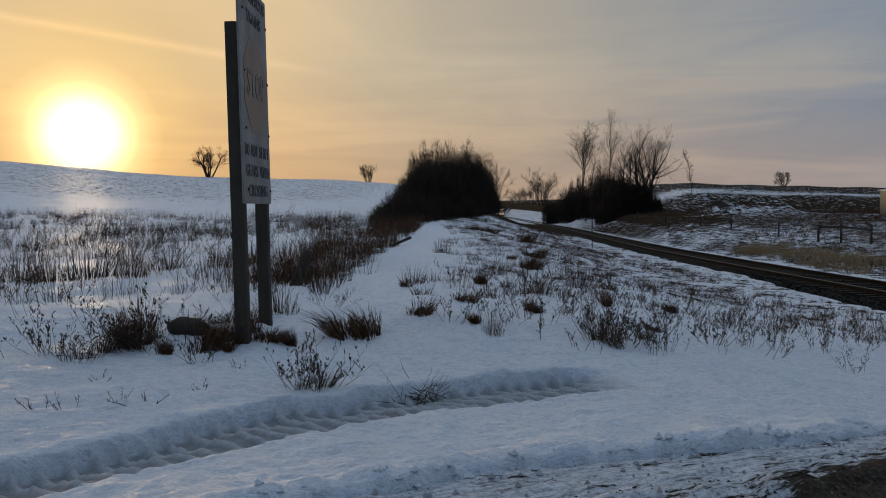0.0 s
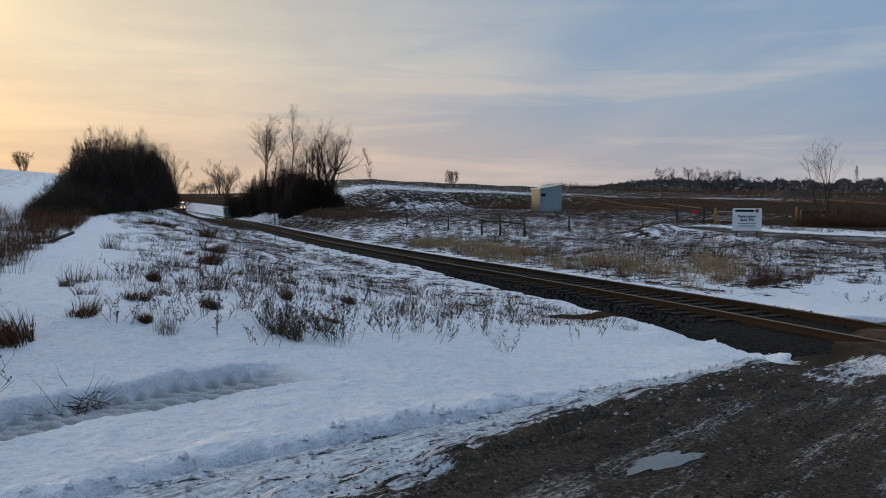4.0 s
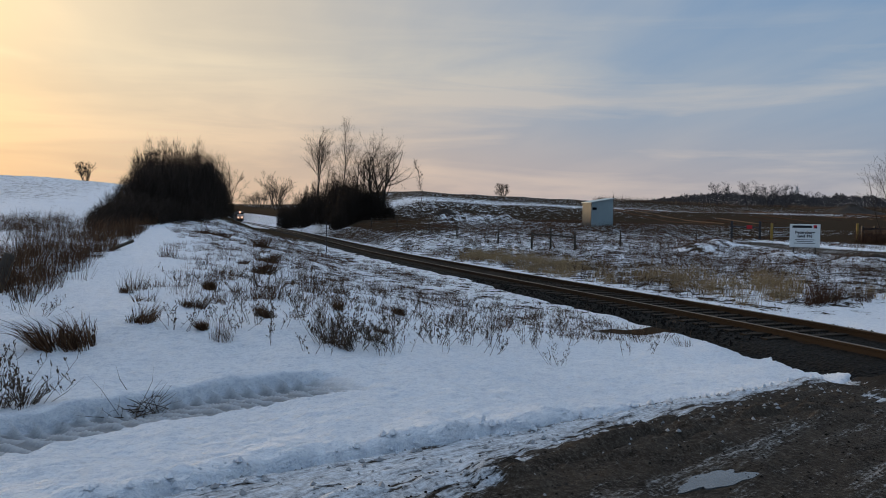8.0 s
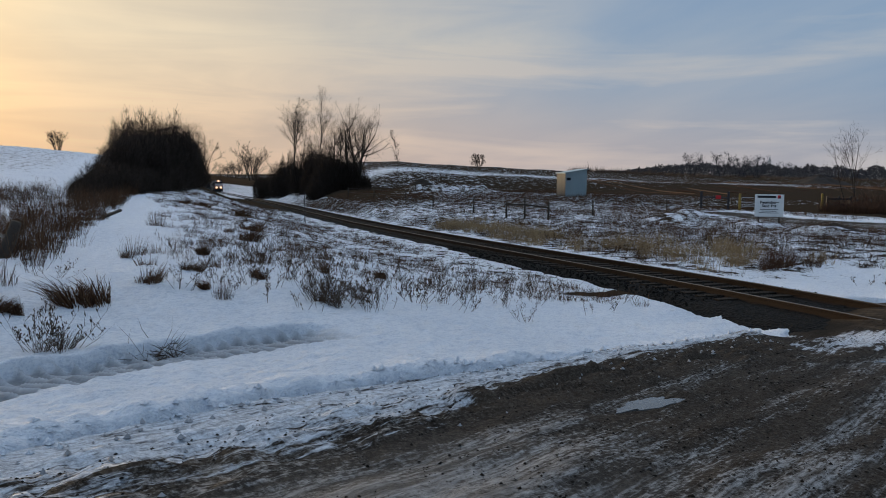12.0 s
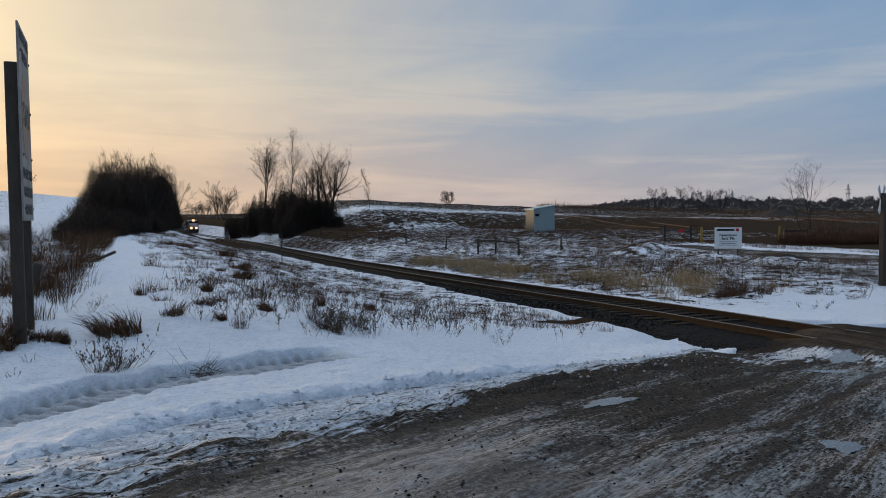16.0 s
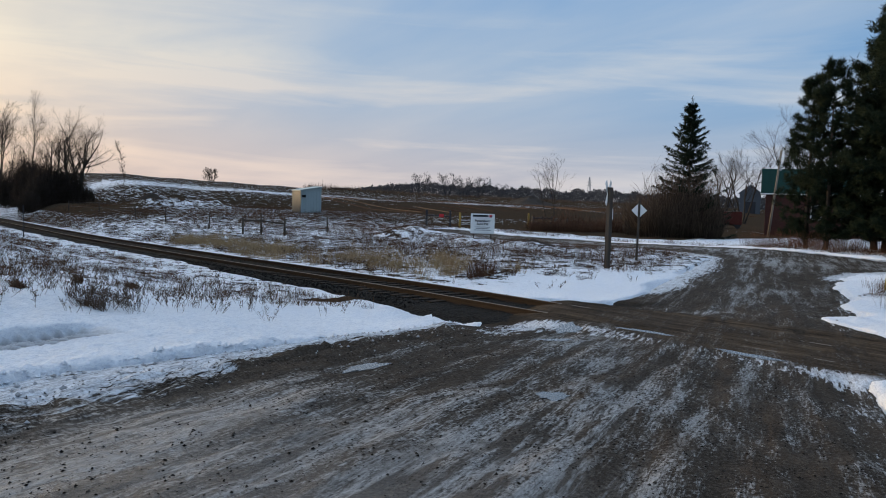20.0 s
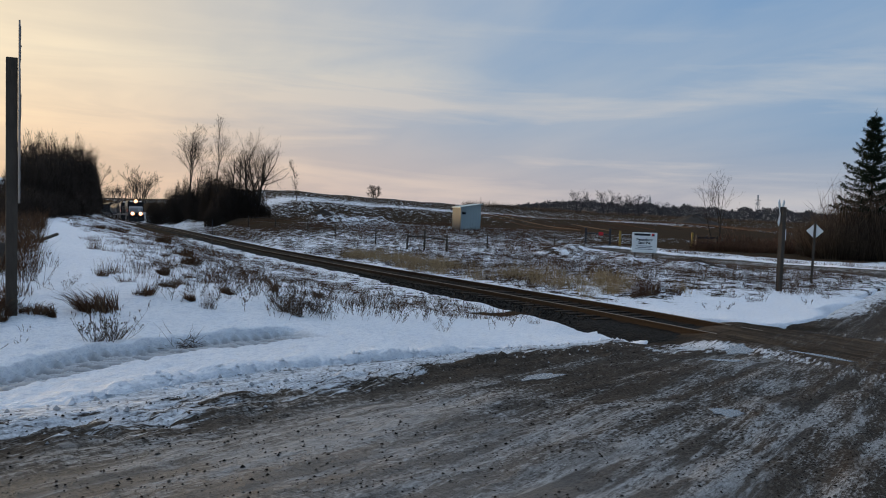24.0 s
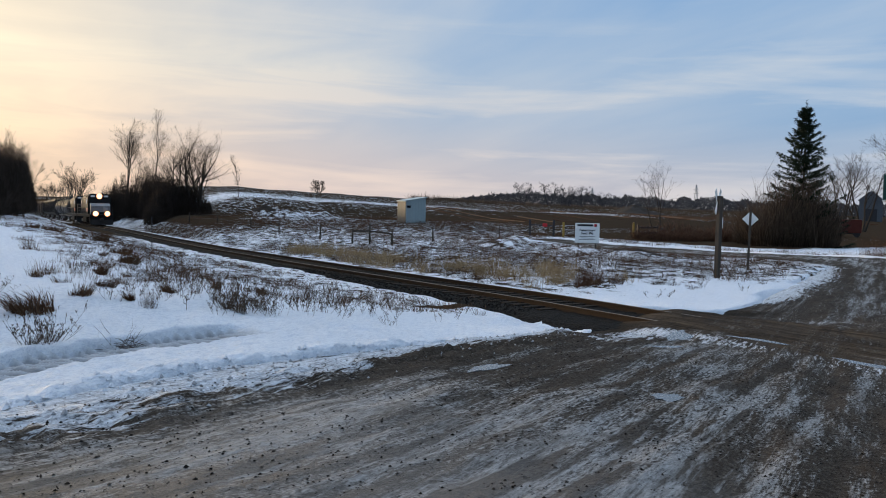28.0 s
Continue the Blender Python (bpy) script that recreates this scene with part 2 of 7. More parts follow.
def snow_material():
    m = Mat("snow", 0.6)
    wide, mid, fine, grain = m.noise(0.35, 4), m.noise(2.2, 5, 0.6), m.noise(11, 6, 0.65, (0.7, 1.5, 1), 0, -10), m.noise(70, 3, 0.6)
    white = m.mix(m.ramp(wide, (0.3, 0.0), (0.75, 0.7)), (0.84, 0.86, 0.90), (0.74, 0.77, 0.83))
    white = m.mix(m.ramp(fine, (0.48, 0.0), (0.60, 0.6)), white, (0.60, 0.64, 0.72))
    white = m.mix(m.ramp(grain, (0.48, 0.0), (0.66, 0.6)), white, (0.88, 0.90, 0.93))
    white = m.mix(m.ramp(m.noise(38, 4, 0.7, (0.6, 1.5, 1), 8.0, -25), (0.52, 0.0), (0.62, 0.6)), white, (0.52, 0.57, 0.66))
    dirt = m.ramp(m.noise(5.5, 6, 0.7, (1, 1, 1), 7.0), (0.60, 0.0), (0.82, 0.5))
    white = m.mix(dirt, white, (0.42, 0.38, 0.33))
    # bare grass and earth showing through where the cover is thin
    bare = m.math("ADD", m.noise(1.7, 6, 0.72, (1, 0.8, 1), 2.0), m.math("MULTIPLY", m.noise(9.0, 5, 0.7, (1, 0.8, 1), 11.0), 0.45), False)
    cover = m.math("SUBTRACT", bare, m.math("SUBTRACT", 1.06, m.math("MULTIPLY", m.attr("bare"), 0.5)))
    patch = m.ramp(cover, (0.0, 0.0), (0.05, 1.0))
    earth = m.mix(m.noise(11, 5, 0.7), (0.020, 0.015, 0.012), (0.075, 0.054, 0.036))
    # grey ice and dirt, its tone also carrying the shade inside the rut
    pressed = m.mix(m.noise(16, 5, 0.7), (0.17, 0.175, 0.18), (0.36, 0.375, 0.40))
    white = m.mix(m.attr("pressed"), white, pressed)
    m.set("Base Color", m.mix(patch, white, earth))
    m.set("Roughness", m.ramp(mid, (0.3, 0.42), (0.7, 0.75)))
    m.set("Specular IOR Level", m.mix(patch, (0.012, 0.012, 0.012), (0.0, 0.0, 0.0)))
    h = m.math("ADD", m.math("MULTIPLY", mid, 0.34), m.math("ADD", m.math("MULTIPLY", fine, 0.36), m.math("MULTIPLY", grain, 0.13)))
    h = m.math("SUBTRACT", h, m.math("MULTIPLY", patch, 0.4))
    h = m.math("ADD", h, m.math("MULTIPLY", m.noise(30, 4, 0.7, (0.6, 1.6, 1), 5.0, -25), 0.16))
    m.bump(h, 1.0, 0.11)
    return m.m


def road_material():
    m = Mat("wet_gravel_road", 0.5)
    turn = -29
    wide = m.noise(0.35, 4, 0.6, (0.3, 1.2, 1), 0.0, turn)
    lane = m.noise(1.25, 5, 0.6, (0.07, 1.0, 1), 9.0, turn)
    rut = m.noise(4.2, 5, 0.62, (0.07, 1.0, 1), 4.0, turn)
    line = m.noise(13, 5, 0.68, (0.11, 1.0, 1), 5.0, turn)
    hair = m.noise(38, 4, 0.7, (0.16, 1.0, 1), 6.0, turn)
    mid, fine, grit = m.noise(2.6, 6, 0.7, (0.5, 1.2, 1), 3.0, turn), m.noise(24, 5, 0.75), m.noise(75, 4, 0.7)
    # brown mud full of grit
    mud = m.mix(m.ramp(mid, (0.34, 0.0), (0.66, 1.0)), (0.013, 0.0098, 0.0075), (0.050, 0.038, 0.028))
    mud = m.mix(m.ramp(fine, (0.46, 0.0), (0.64, 0.75)), mud, (0.098, 0.079, 0.062))
    mud = m.mix(m.ramp(grit, (0.58, 0.0), (0.66, 0.7)), mud, (0.14, 0.122, 0.105))
    # a grey film of ice and frozen slush drawn out along the wheel tracks
    f = m.math("ADD", m.math("MULTIPLY", lane, 0.36), m.math("ADD", m.math("MULTIPLY", rut, 0.38), m.math("MULTIPLY", line, 0.26)))
    f = m.math("ADD", f, m.math("MULTIPLY", m.math("SUBTRACT", hair, 0.5), 0.40))
    f = m.math("ADD", f, m.math("MULTIPLY", m.math("SUBTRACT", wide, 0.5), 0.22))
    f = m.math("ADD", f, m.math("MULTIPLY", m.math("SUBTRACT", fine, 0.5), 0.40))
    f = m.math("ADD", f, m.math("MULTIPLY", m.math("SUBTRACT", m.attr("icy"), 0.6), 0.11))
    frost = m.ramp(f, (0.465, 0.0), (0.515, 0.28), (0.56, 0.75), (0.63, 1.0))
    # blots of wet mud that the wheels have opened up
    blots = m.ramp(m.noise(0.85, 6, 0.68, (0.42, 1.15, 1), 17.0, turn), (0.55, 0.0), (0.63, 0.6))
    smear = m.ramp(m.noise(3.0, 5, 0.62, (0.075, 1.0, 1), 31.0, turn), (0.52, 0.0), (0.585, 0.9))
    frost = m.math("MULTIPLY", frost, m.math("SUBTRACT", 1.0, m.math("MAXIMUM", blots, smear), True))
    film = m.mix(m.ramp(hair, (0.35, 0.0), (0.66, 1.0)), (0.085, 0.080, 0.076), (0.29, 0.285, 0.278))
    c = m.mix(frost, mud, film)
    # pebbles frozen in, standing dark out of the film
    peb = m.cells(32)
    dots = m.math("MULTIPLY", m.ramp(peb.outputs["Distance"], (0.20, 1.0), (0.30, 0.0)), m.ramp(m.noise(1.9, 5, 0.7, (0.5, 1, 1), 13.0, turn), (0.42, 0.0), (0.54, 0.95)))
    c = m.mix(dots, c, m.mix(peb.outputs["Color"], (0.010, 0.008, 0.007), (0.05, 0.042, 0.035)))
    # packed snow and slush beside the verge
    blot = m.noise(8, 6, 0.72, (0.26, 1.3, 1), 2.0, turn)
    s = m.math("ADD", m.math("ADD", m.math("MULTIPLY", line, 0.40), m.math("MULTIPLY", blot, 0.60)), m.math("MULTIPLY", m.attr("slush"), 0.33))
    ice = m.ramp(s, (0.72, 0.0), (0.765, 0.8), (0.87, 1.0))
    c = m.mix(ice, c, m.mix(m.ramp(m.math("ADD", m.math("MULTIPLY", hair, 0.5), m.math("MULTIPLY", fine, 0.5)), (0.38, 0.0), (0.56, 1.0)), (0.25, 0.255, 0.27), (0.70, 0.73, 0.78)))
    across = m.noise(3.4, 5, 0.68, (0.16, 1.0, 1), 21.0, turn)
    brown = m.mix(m.ramp(m.noise(5, 5, 0.7, (1, 0.10, 1), 3.0), (0.38, 0.0), (0.62, 1.0)), (0.020, 0.0145, 0.010), m.mix(fine, (0.05, 0.036, 0.024), (0.125, 0.092, 0.062)))
    brown = m.mix(m.ramp(across, (0.52, 0.0), (0.62, 0.7)), brown, (0.018, 0.0145, 0.012))
    mire = m.mix(fine, (0.007, 0.006, 0.0052), (0.034, 0.028, 0.022))
    c = m.mix(m.math("MULTIPLY", m.attr("mire"), m.math("SUBTRACT", 1.0, m.math("MULTIPLY", ice, m.attr("slush"), True), True)), c, mire)
    c = m.mix(m.attr("plank"), c, brown)
    m.set("Base Color", c)
    wet = m.ramp(m.math("ADD", m.math("MULTIPLY", mid, 0.4), m.math("MULTIPLY", rut, 0.6)), (0.40, 0.20), (0.50, 0.32), (0.62, 0.5))
    black = m.math("MAXIMUM", m.attr("mire"), m.math("MULTIPLY", m.attr("plank"), 0.8))
    m.set("Roughness", m.mix(black, m.mix(ice, m.mix(frost, m.mix(m.attr("wet"), (0.8, 0.8, 0.8), (0.42, 0.42, 0.42)), wet), (0.5, 0.5, 0.5)), (0.9, 0.9, 0.9)))
    m.set("Specular IOR Level", m.mix(black, m.mix(frost, m.mix(m.attr("wet"), (0.04, 0.04, 0.04), (0.45, 0.45, 0.45)), (0.62, 0.62, 0.62)), (0.03, 0.03, 0.03)))
    h = m.math("ADD", m.math("MULTIPLY", rut, 0.5), m.math("ADD", m.math("MULTIPLY", fine, 0.45), m.math("MULTIPLY", grit, 0.16)))
    h = m.math("ADD", m.math("ADD", h, m.math("MULTIPLY", line, 0.45)), m.math("MULTIPLY", ice, 0.4))
    h = m.math("ADD", m.math("ADD", h, m.math("MULTIPLY", hair, 0.22)), m.math("MULTIPLY", dots, 0.12))
    m.bump(h, 0.75, 0.05)
    return m.m


def stone_material():
    m = Mat("ballast_stone", 0.8)
    r = m.cells(17)
    big = m.noise(1.2, 4)
    c = m.mix(r.outputs["Color"], (0.004, 0.004, 0.004), (0.020, 0.020, 0.0195))
    c = m.mix(m.ramp(big, (0.45, 0.0), (0.7, 0.6)), c, (0.014, 0.012, 0.010))
    m.set("Base Color", c)
    m.set("Specular IOR Level", 0.04)
    m.bump(r.outputs["Distance"], 0.9, 0.05)
    return m.m


def rust_material():
    m = Mat("rusty_rail_steel", 0.75, 0.1)
    n, f = m.noise(3, 5, 0.6, (1, 0.2, 1)), m.noise(40, 4)
    m.set("Base Color", m.mix(n, (0.020, 0.012, 0.008), m.mix(f, (0.044, 0.028, 0.018), (0.026, 0.018, 0.013))))
    m.set("Specular IOR Level", 0.1)
    m.bump(f, 0.3, 0.004)
    return m.m


def lit(name, colour, strength):
    m = Mat(name, 0.3)
    m.set("Base Color", (0.9, 0.9, 0.85)).set("Emission Color", colour).set("Emission Strength", strength)
    return m.m


SNOW, ROAD, STONE, RUST = snow_material(), road_material(), stone_material(), rust_material()
RAILTOP = painted("worn_rail_head", (0.10, 0.078, 0.06), 0.6, 0.5, 8, 0.1)
TIE = barky("creosoted_tie", (0.012, 0.009, 0.007), (0.036, 0.028, 0.021))
POST = barky("weathered_post", (0.028, 0.022, 0.018), (0.095, 0.08, 0.066))
PALEPOST = barky("grey_timber", (0.11, 0.092, 0.072), (0.23, 0.20, 0.165))
BARK = barky("bark", (0.022, 0.018, 0.015), (0.07, 0.058, 0.048))
TWIG = stalky("twigs", (0.014, 0.010, 0.008), (0.030, 0.022, 0.017), (0.055, 0.042, 0.033))
NEEDLE = stalky("needles", (0.006, 0.011, 0.006), (0.012, 0.020, 0.011), (0.022, 0.030, 0.016))
BROWN = stalky("dead_brown_grass", (0.028, 0.013, 0.008), (0.074, 0.037, 0.020), (0.17, 0.10, 0.055))
STEM = stalky("dead_weed_stems", (0.030, 0.020, 0.014), (0.065, 0.045, 0.032), (0.13, 0.095, 0.068))
GOLD = stalky("golden_dry_grass", (0.16, 0.105, 0.052), (0.33, 0.225, 0.12), (0.50, 0.37, 0.215))
REDTWIG = stalky("reddish_shrub_stems", (0.045, 0.022, 0.014), (0.09, 0.045, 0.028), (0.14, 0.08, 0.05))
WHITE = painted("white_sign_paint", (0.74, 0.75, 0.74), 0.45, 0.3, 3.0)
DULLWHITE = painted("weathered_white_board", (0.30, 0.28, 0.26), 0.7, 0.8, 2.2, 0, 0.15, 0.45)
RED = painted("red_sign_paint", (0.50, 0.018, 0.025), 0.4, 0.25, 3.0)
FADED = painted("faded_sign_red", (0.25, 0.175, 0.13), 0.7, 0.95, 2.5, 0, 0.15, 1.3)
BLACK = painted("black_lettering", (0.02, 0.02, 0.022), 0.5, 0.2)
FADEDLETTER = painted("faded_stop_letters", (0.27, 0.225, 0.19), 0.7, 0.9, 3.0)
GREYLETTER = painted("faded_lettering", (0.11, 0.105, 0.11), 0.7, 0.6)
GALV = painted("galvanised_steel", (0.42, 0.43, 0.44), 0.45, 0.3, 5, 0.6)
STEEL = painted("dark_steel", (0.05, 0.05, 0.055), 0.5, 0.3, 5, 0.5)
SHEDWALL = painted("pale_grey_green_steel", (0.34, 0.41, 0.42), 0.5, 0.3, 1.5, 0.0, 0.1, 0.75, (1, 1, 0.3))
# darkened below the steel's own tone so the sunward shed side looks shaded
DIMSTEEL = painted("dimmed_steel", (0.09, 0.09, 0.088), 0.5, 0.3, 1.5)
YELLOW = painted("yellow_bollard_paint", (0.30, 0.19, 0.04), 0.5, 0.3)
BRICK = painted("dark_red_brick", (0.065, 0.028, 0.024), 0.85, 0.5, 4)
GREENROOF = painted("green_metal_roof", (0.018, 0.060, 0.052), 0.45, 0.3, 1.0)
CLOD = painted("grey_slush", (0.36, 0.36, 0.37), 0.6, 0.7, 9, 0, 0.4, 0.45)
PEBBLE = stalky("road_pebbles", (0.008, 0.007, 0.006), (0.022, 0.018, 0.015), (0.075, 0.065, 0.056))
GREYWALL = painted("grey_siding", (0.075, 0.085, 0.10), 0.7, 0.3, 2)
REDTIN = painted("faded_red_paint", (0.09, 0.025, 0.02), 0.6, 0.4, 2)
GLASS = painted("dark_window_glass", (0.015, 0.018, 0.022), 0.12, 0.1, 3, 0, 0)
LOCO = painted("black_locomotive_paint", (0.010, 0.0095, 0.010), 0.6, 0.35, 2, 0, 0.1, 1.8)
LOCORED = painted("orange_red_cab_paint", (0.34, 0.055, 0.025), 0.45, 0.35, 2)
LOCOWHITE = painted("white_nose_paint", (0.24, 0.245, 0.255), 0.4, 0.3, 3)
TANK = painted("grey_tank_paint", (0.022, 0.022, 0.024), 0.5, 0.5, 1.2, 0, 0.1, 0.35)
HOPPER = painted("grey_hopper_paint", (0.032, 0.03, 0.029), 0.65, 0.5, 1.5)
BOXCAR = painted("brown_boxcar_paint", (0.035, 0.022, 0.018), 0.7, 0.5, 1.5)
HEAD = lit("headlight_glow", (1.0, 0.50, 0.20), 5.0)
DITCH = lit("ditch_light_glow", (1.0, 0.58, 0.27), 5.5)
# emission for the ring round each lens, imitating the orange halo of glare
LAMP_HALO = lit("lamp_halo_glow", (1.0, 0.36, 0.13), 2.6)
ICE = painted("puddle_ice", (0.13, 0.135, 0.14), 0.25, 0.7, 3, 0, 0.15, 0.35)
# twigs with the blue-grey haze of distance mixed into their colour
HAZE = stalky("far_twigs_hazed", (0.030, 0.034, 0.042), (0.046, 0.049, 0.057), (0.070, 0.066, 0.066))
EARTH = painted("turned_dark_earth", (0.04, 0.032, 0.026), 0.95, 0.4, 3, 0, 0.6)


# -- terrain --
def sstep(a, b, v):
    t = np.clip((np.asarray(v, float) - a) / (b - a), 0, 1)
    return t * t * (3 - 2 * t)


def hash2(ix, iy, seed):
    h = np.sin(ix * 127.1 + iy * 311.7 + seed * 74.7) * 43758.5453
    return h - np.floor(h)


def vnoise(x, y, seed=0):
    ix, iy = np.floor(x), np.floor(y)
    fx, fy = x - ix, y - iy
    fx, fy = fx * fx * (3 - 2 * fx), fy * fy * (3 - 2 * fy)
    a, b = hash2(ix, iy, seed), hash2(ix + 1, iy, seed)
    c, d = hash2(ix, iy + 1, seed), hash2(ix + 1, iy + 1, seed)
    return (a + (b - a) * fx) * (1 - fy) + (c + (d - c) * fx) * fy - 0.5


def fbm(x, y, seed=0, octaves=4):
    total, amp = 0.0, 1.0
    for k in range(octaves):
        total = total + amp * vnoise(x * 2**k + 13.7 * k, y * 2**k - 5.1 * k, seed + k)
        amp *= 0.5
    return total


RAIL_Y = (-300, 5, 14, 17.5, 23, 31, 40, 50, 72, 100, 137, 200, 300, 372, 471, 900)
RAIL_Z = (-0.6, -0.70, -0.76, -0.81, -0.90, -1.05, -1.20, -1.38, -1.65, -1.95, -2.5, -3.45, -4.95, -6.2, -8.0, -15)
GAUGE = 1.435


def track_x(y):
    y = np.asarray(y, float)
    u = np.clip(y - 5, 0, 55)
    return 12.3 + 0.000455 * u * u + np.maximum(y - 60, 0) * 0.05


def rail_z(y):
    return np.interp(y, RAIL_Y, RAIL_Z)


MAIN_ROAD = [(-40, -26), (-9, 0.2), (-5.2, 2.3), (-1.9, 3.5), (-0.9, 4.3), (0.4, 5.1), (2.1, 5.9), (4.7, 7.1), (7.0, 8.2), (9.8, 9.6), (11.3, 10.8), (13.9, 12.4), (15.2, 11.4),
             (16.6, 11.2), (19.5, 12.4), (23.2, 14.3), (28.5, 17.0), (34.6, 20.4), (36.3, 23.6), (37.8, 29), (38.8, 36), (40.0, 44), (42.6, 56), (46.8, 56), (46.4, 47),
             (48.6, 41), (48.2, 32), (47.8, 27), (47.2, 22.4), (44.6, 17.3), (42.4, 13.9), (41, 8), (38, -4), (34, -24), (30, -24), (33.6, -4), (35.0, 8), (34.8, 11.2), (33, 11.7), (29, 10.8), (25.9, 9.7), (22, 7.3), (18.8, 5.8),
             (15.8, 4.9), (14.5, 3.0), (14.3, -0.5), (14.1, -16), (10.4, -16), (10.6, -0.5), (10.9, 1.6), (10.4, 1.8), (8.4, 0.7), (6.2, -0.5), (4.6, -1.5), (1.5, -3.6), (-4, -7.6), (-28, -38)]


# each puddle: its middle, its two half widths, its turn and its level
PUDDLES = [(10.35, 7.55, 0.8, 0.22, 42, -0.725), (8.85, 6.5, 0.32, 0.14, -20, -0.665), (4.92, 2.8, 0.25, 0.16, 20, -0.365), (3.75, 4.8, 0.42, 0.13, 20, -0.275), (11.3, 6.4, 0.85, 0.10, 96, -0.705), (10.9, 3.9, 0.8, 0.12, 92, -0.71)]


def inside_distance(x, y, poly):
    """Signed distance to a polygon, positive inside."""
    x, y = np.asarray(x, float), np.asarray(y, float)
    best, inside = np.full(x.shape, 1e9), np.zeros(x.shape, bool)
    for (ax, ay), (bx, by) in zip(poly, poly[1:] + poly[:1]):
        dx, dy = bx - ax, by - ay
        t = np.clip(((x - ax) * dx + (y - ay) * dy) / (dx * dx + dy * dy), 0, 1)
        best = np.minimum(best, (x - ax - t * dx) ** 2 + (y - ay - t * dy) ** 2)
        if dy:
            inside ^= ((ay > y) != (by > y)) & (x < ax + (y - ay) * dx / dy)
    return np.where(inside, 1, -1) * np.sqrt(best)


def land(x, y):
    """The lie of the land, without its snow, roads or small relief."""
    x, y = np.asarray(x, float), np.asarray(y, float)
    xt, zr = track_x(y), rail_z(y)
    d = x - xt
    left = -0.09 + 0.17 * sstep(8.0, 11.5, y) * sstep(6, 0, x) + 0.008 * np.clip(y - 10, 0, 50) - 0.072 * np.clip(x, 0, 30) - 0.02 * np.clip(x, -3, 0)
    left = left - 0.01 * np.clip(-3 - x, 0, 12)
    right = -0.92 - 0.45 * sstep(22, 40, y) + 0.15 * sstep(44, 56, y) + 0.75 * sstep(58, 88, y)
    right = right - 0.25 * sstep(40, 60, x) * sstep(60, 20, y)
    bench = zr - 0.22 + 0.24 * sstep(9, 6, y)
    w = np.where(d < 0, sstep(2.2, 10.5, -d), sstep(2.2, 9.0, d))
    # beside the crossing the land is level with the rails
    z = bench + (np.where(d < 0, left, right) - bench) * w
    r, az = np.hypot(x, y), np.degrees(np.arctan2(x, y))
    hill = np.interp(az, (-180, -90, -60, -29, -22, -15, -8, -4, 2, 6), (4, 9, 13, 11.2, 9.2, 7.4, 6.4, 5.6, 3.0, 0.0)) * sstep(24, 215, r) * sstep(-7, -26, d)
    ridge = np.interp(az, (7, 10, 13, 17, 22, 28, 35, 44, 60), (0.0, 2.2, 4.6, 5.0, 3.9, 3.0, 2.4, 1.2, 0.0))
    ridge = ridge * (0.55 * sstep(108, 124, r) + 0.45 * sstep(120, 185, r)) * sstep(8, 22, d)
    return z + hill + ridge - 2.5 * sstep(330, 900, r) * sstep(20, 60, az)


def tyre_rut(x, y):
    """The rut that a lorry tyre pressed into the verge: how far a point lies across it, and how deep in it."""
    u = x + 2.5
    line = 5.25 + 1.08 * u - 0.093 * u * u
    across = (y - line) / np.sqrt(1 + (1.08 - 0.186 * np.clip(u, -2, 5)) ** 2) + 0.02 * fbm(x * 4, y * 4, 23, 3)
    end = sstep(1.95, 1.3, x + 0.25 * across) * sstep(-9, -6, x)
    return across, sstep(0.43, 0.39, np.abs(across)) * end


def lugs(x, y, across):
    """Thin ridges left between the lugs of the tyre, and the notches where they bit into the far wall."""
    w = np.abs(np.sin((x * 0.80 + y * 0.60) * math.pi / 0.185 + across * 2.6))
    return sstep(0.55, 0.15, w)


def pressed(x, y):
    """Ice and dirt left between the tyre's lug marks, with the rut's shade added."""
    across, rut = tyre_rut(x, y)
    return rut * (0.95 - 0.6 * lugs(x, y, across)) * sstep(0.42, 0.30, across)


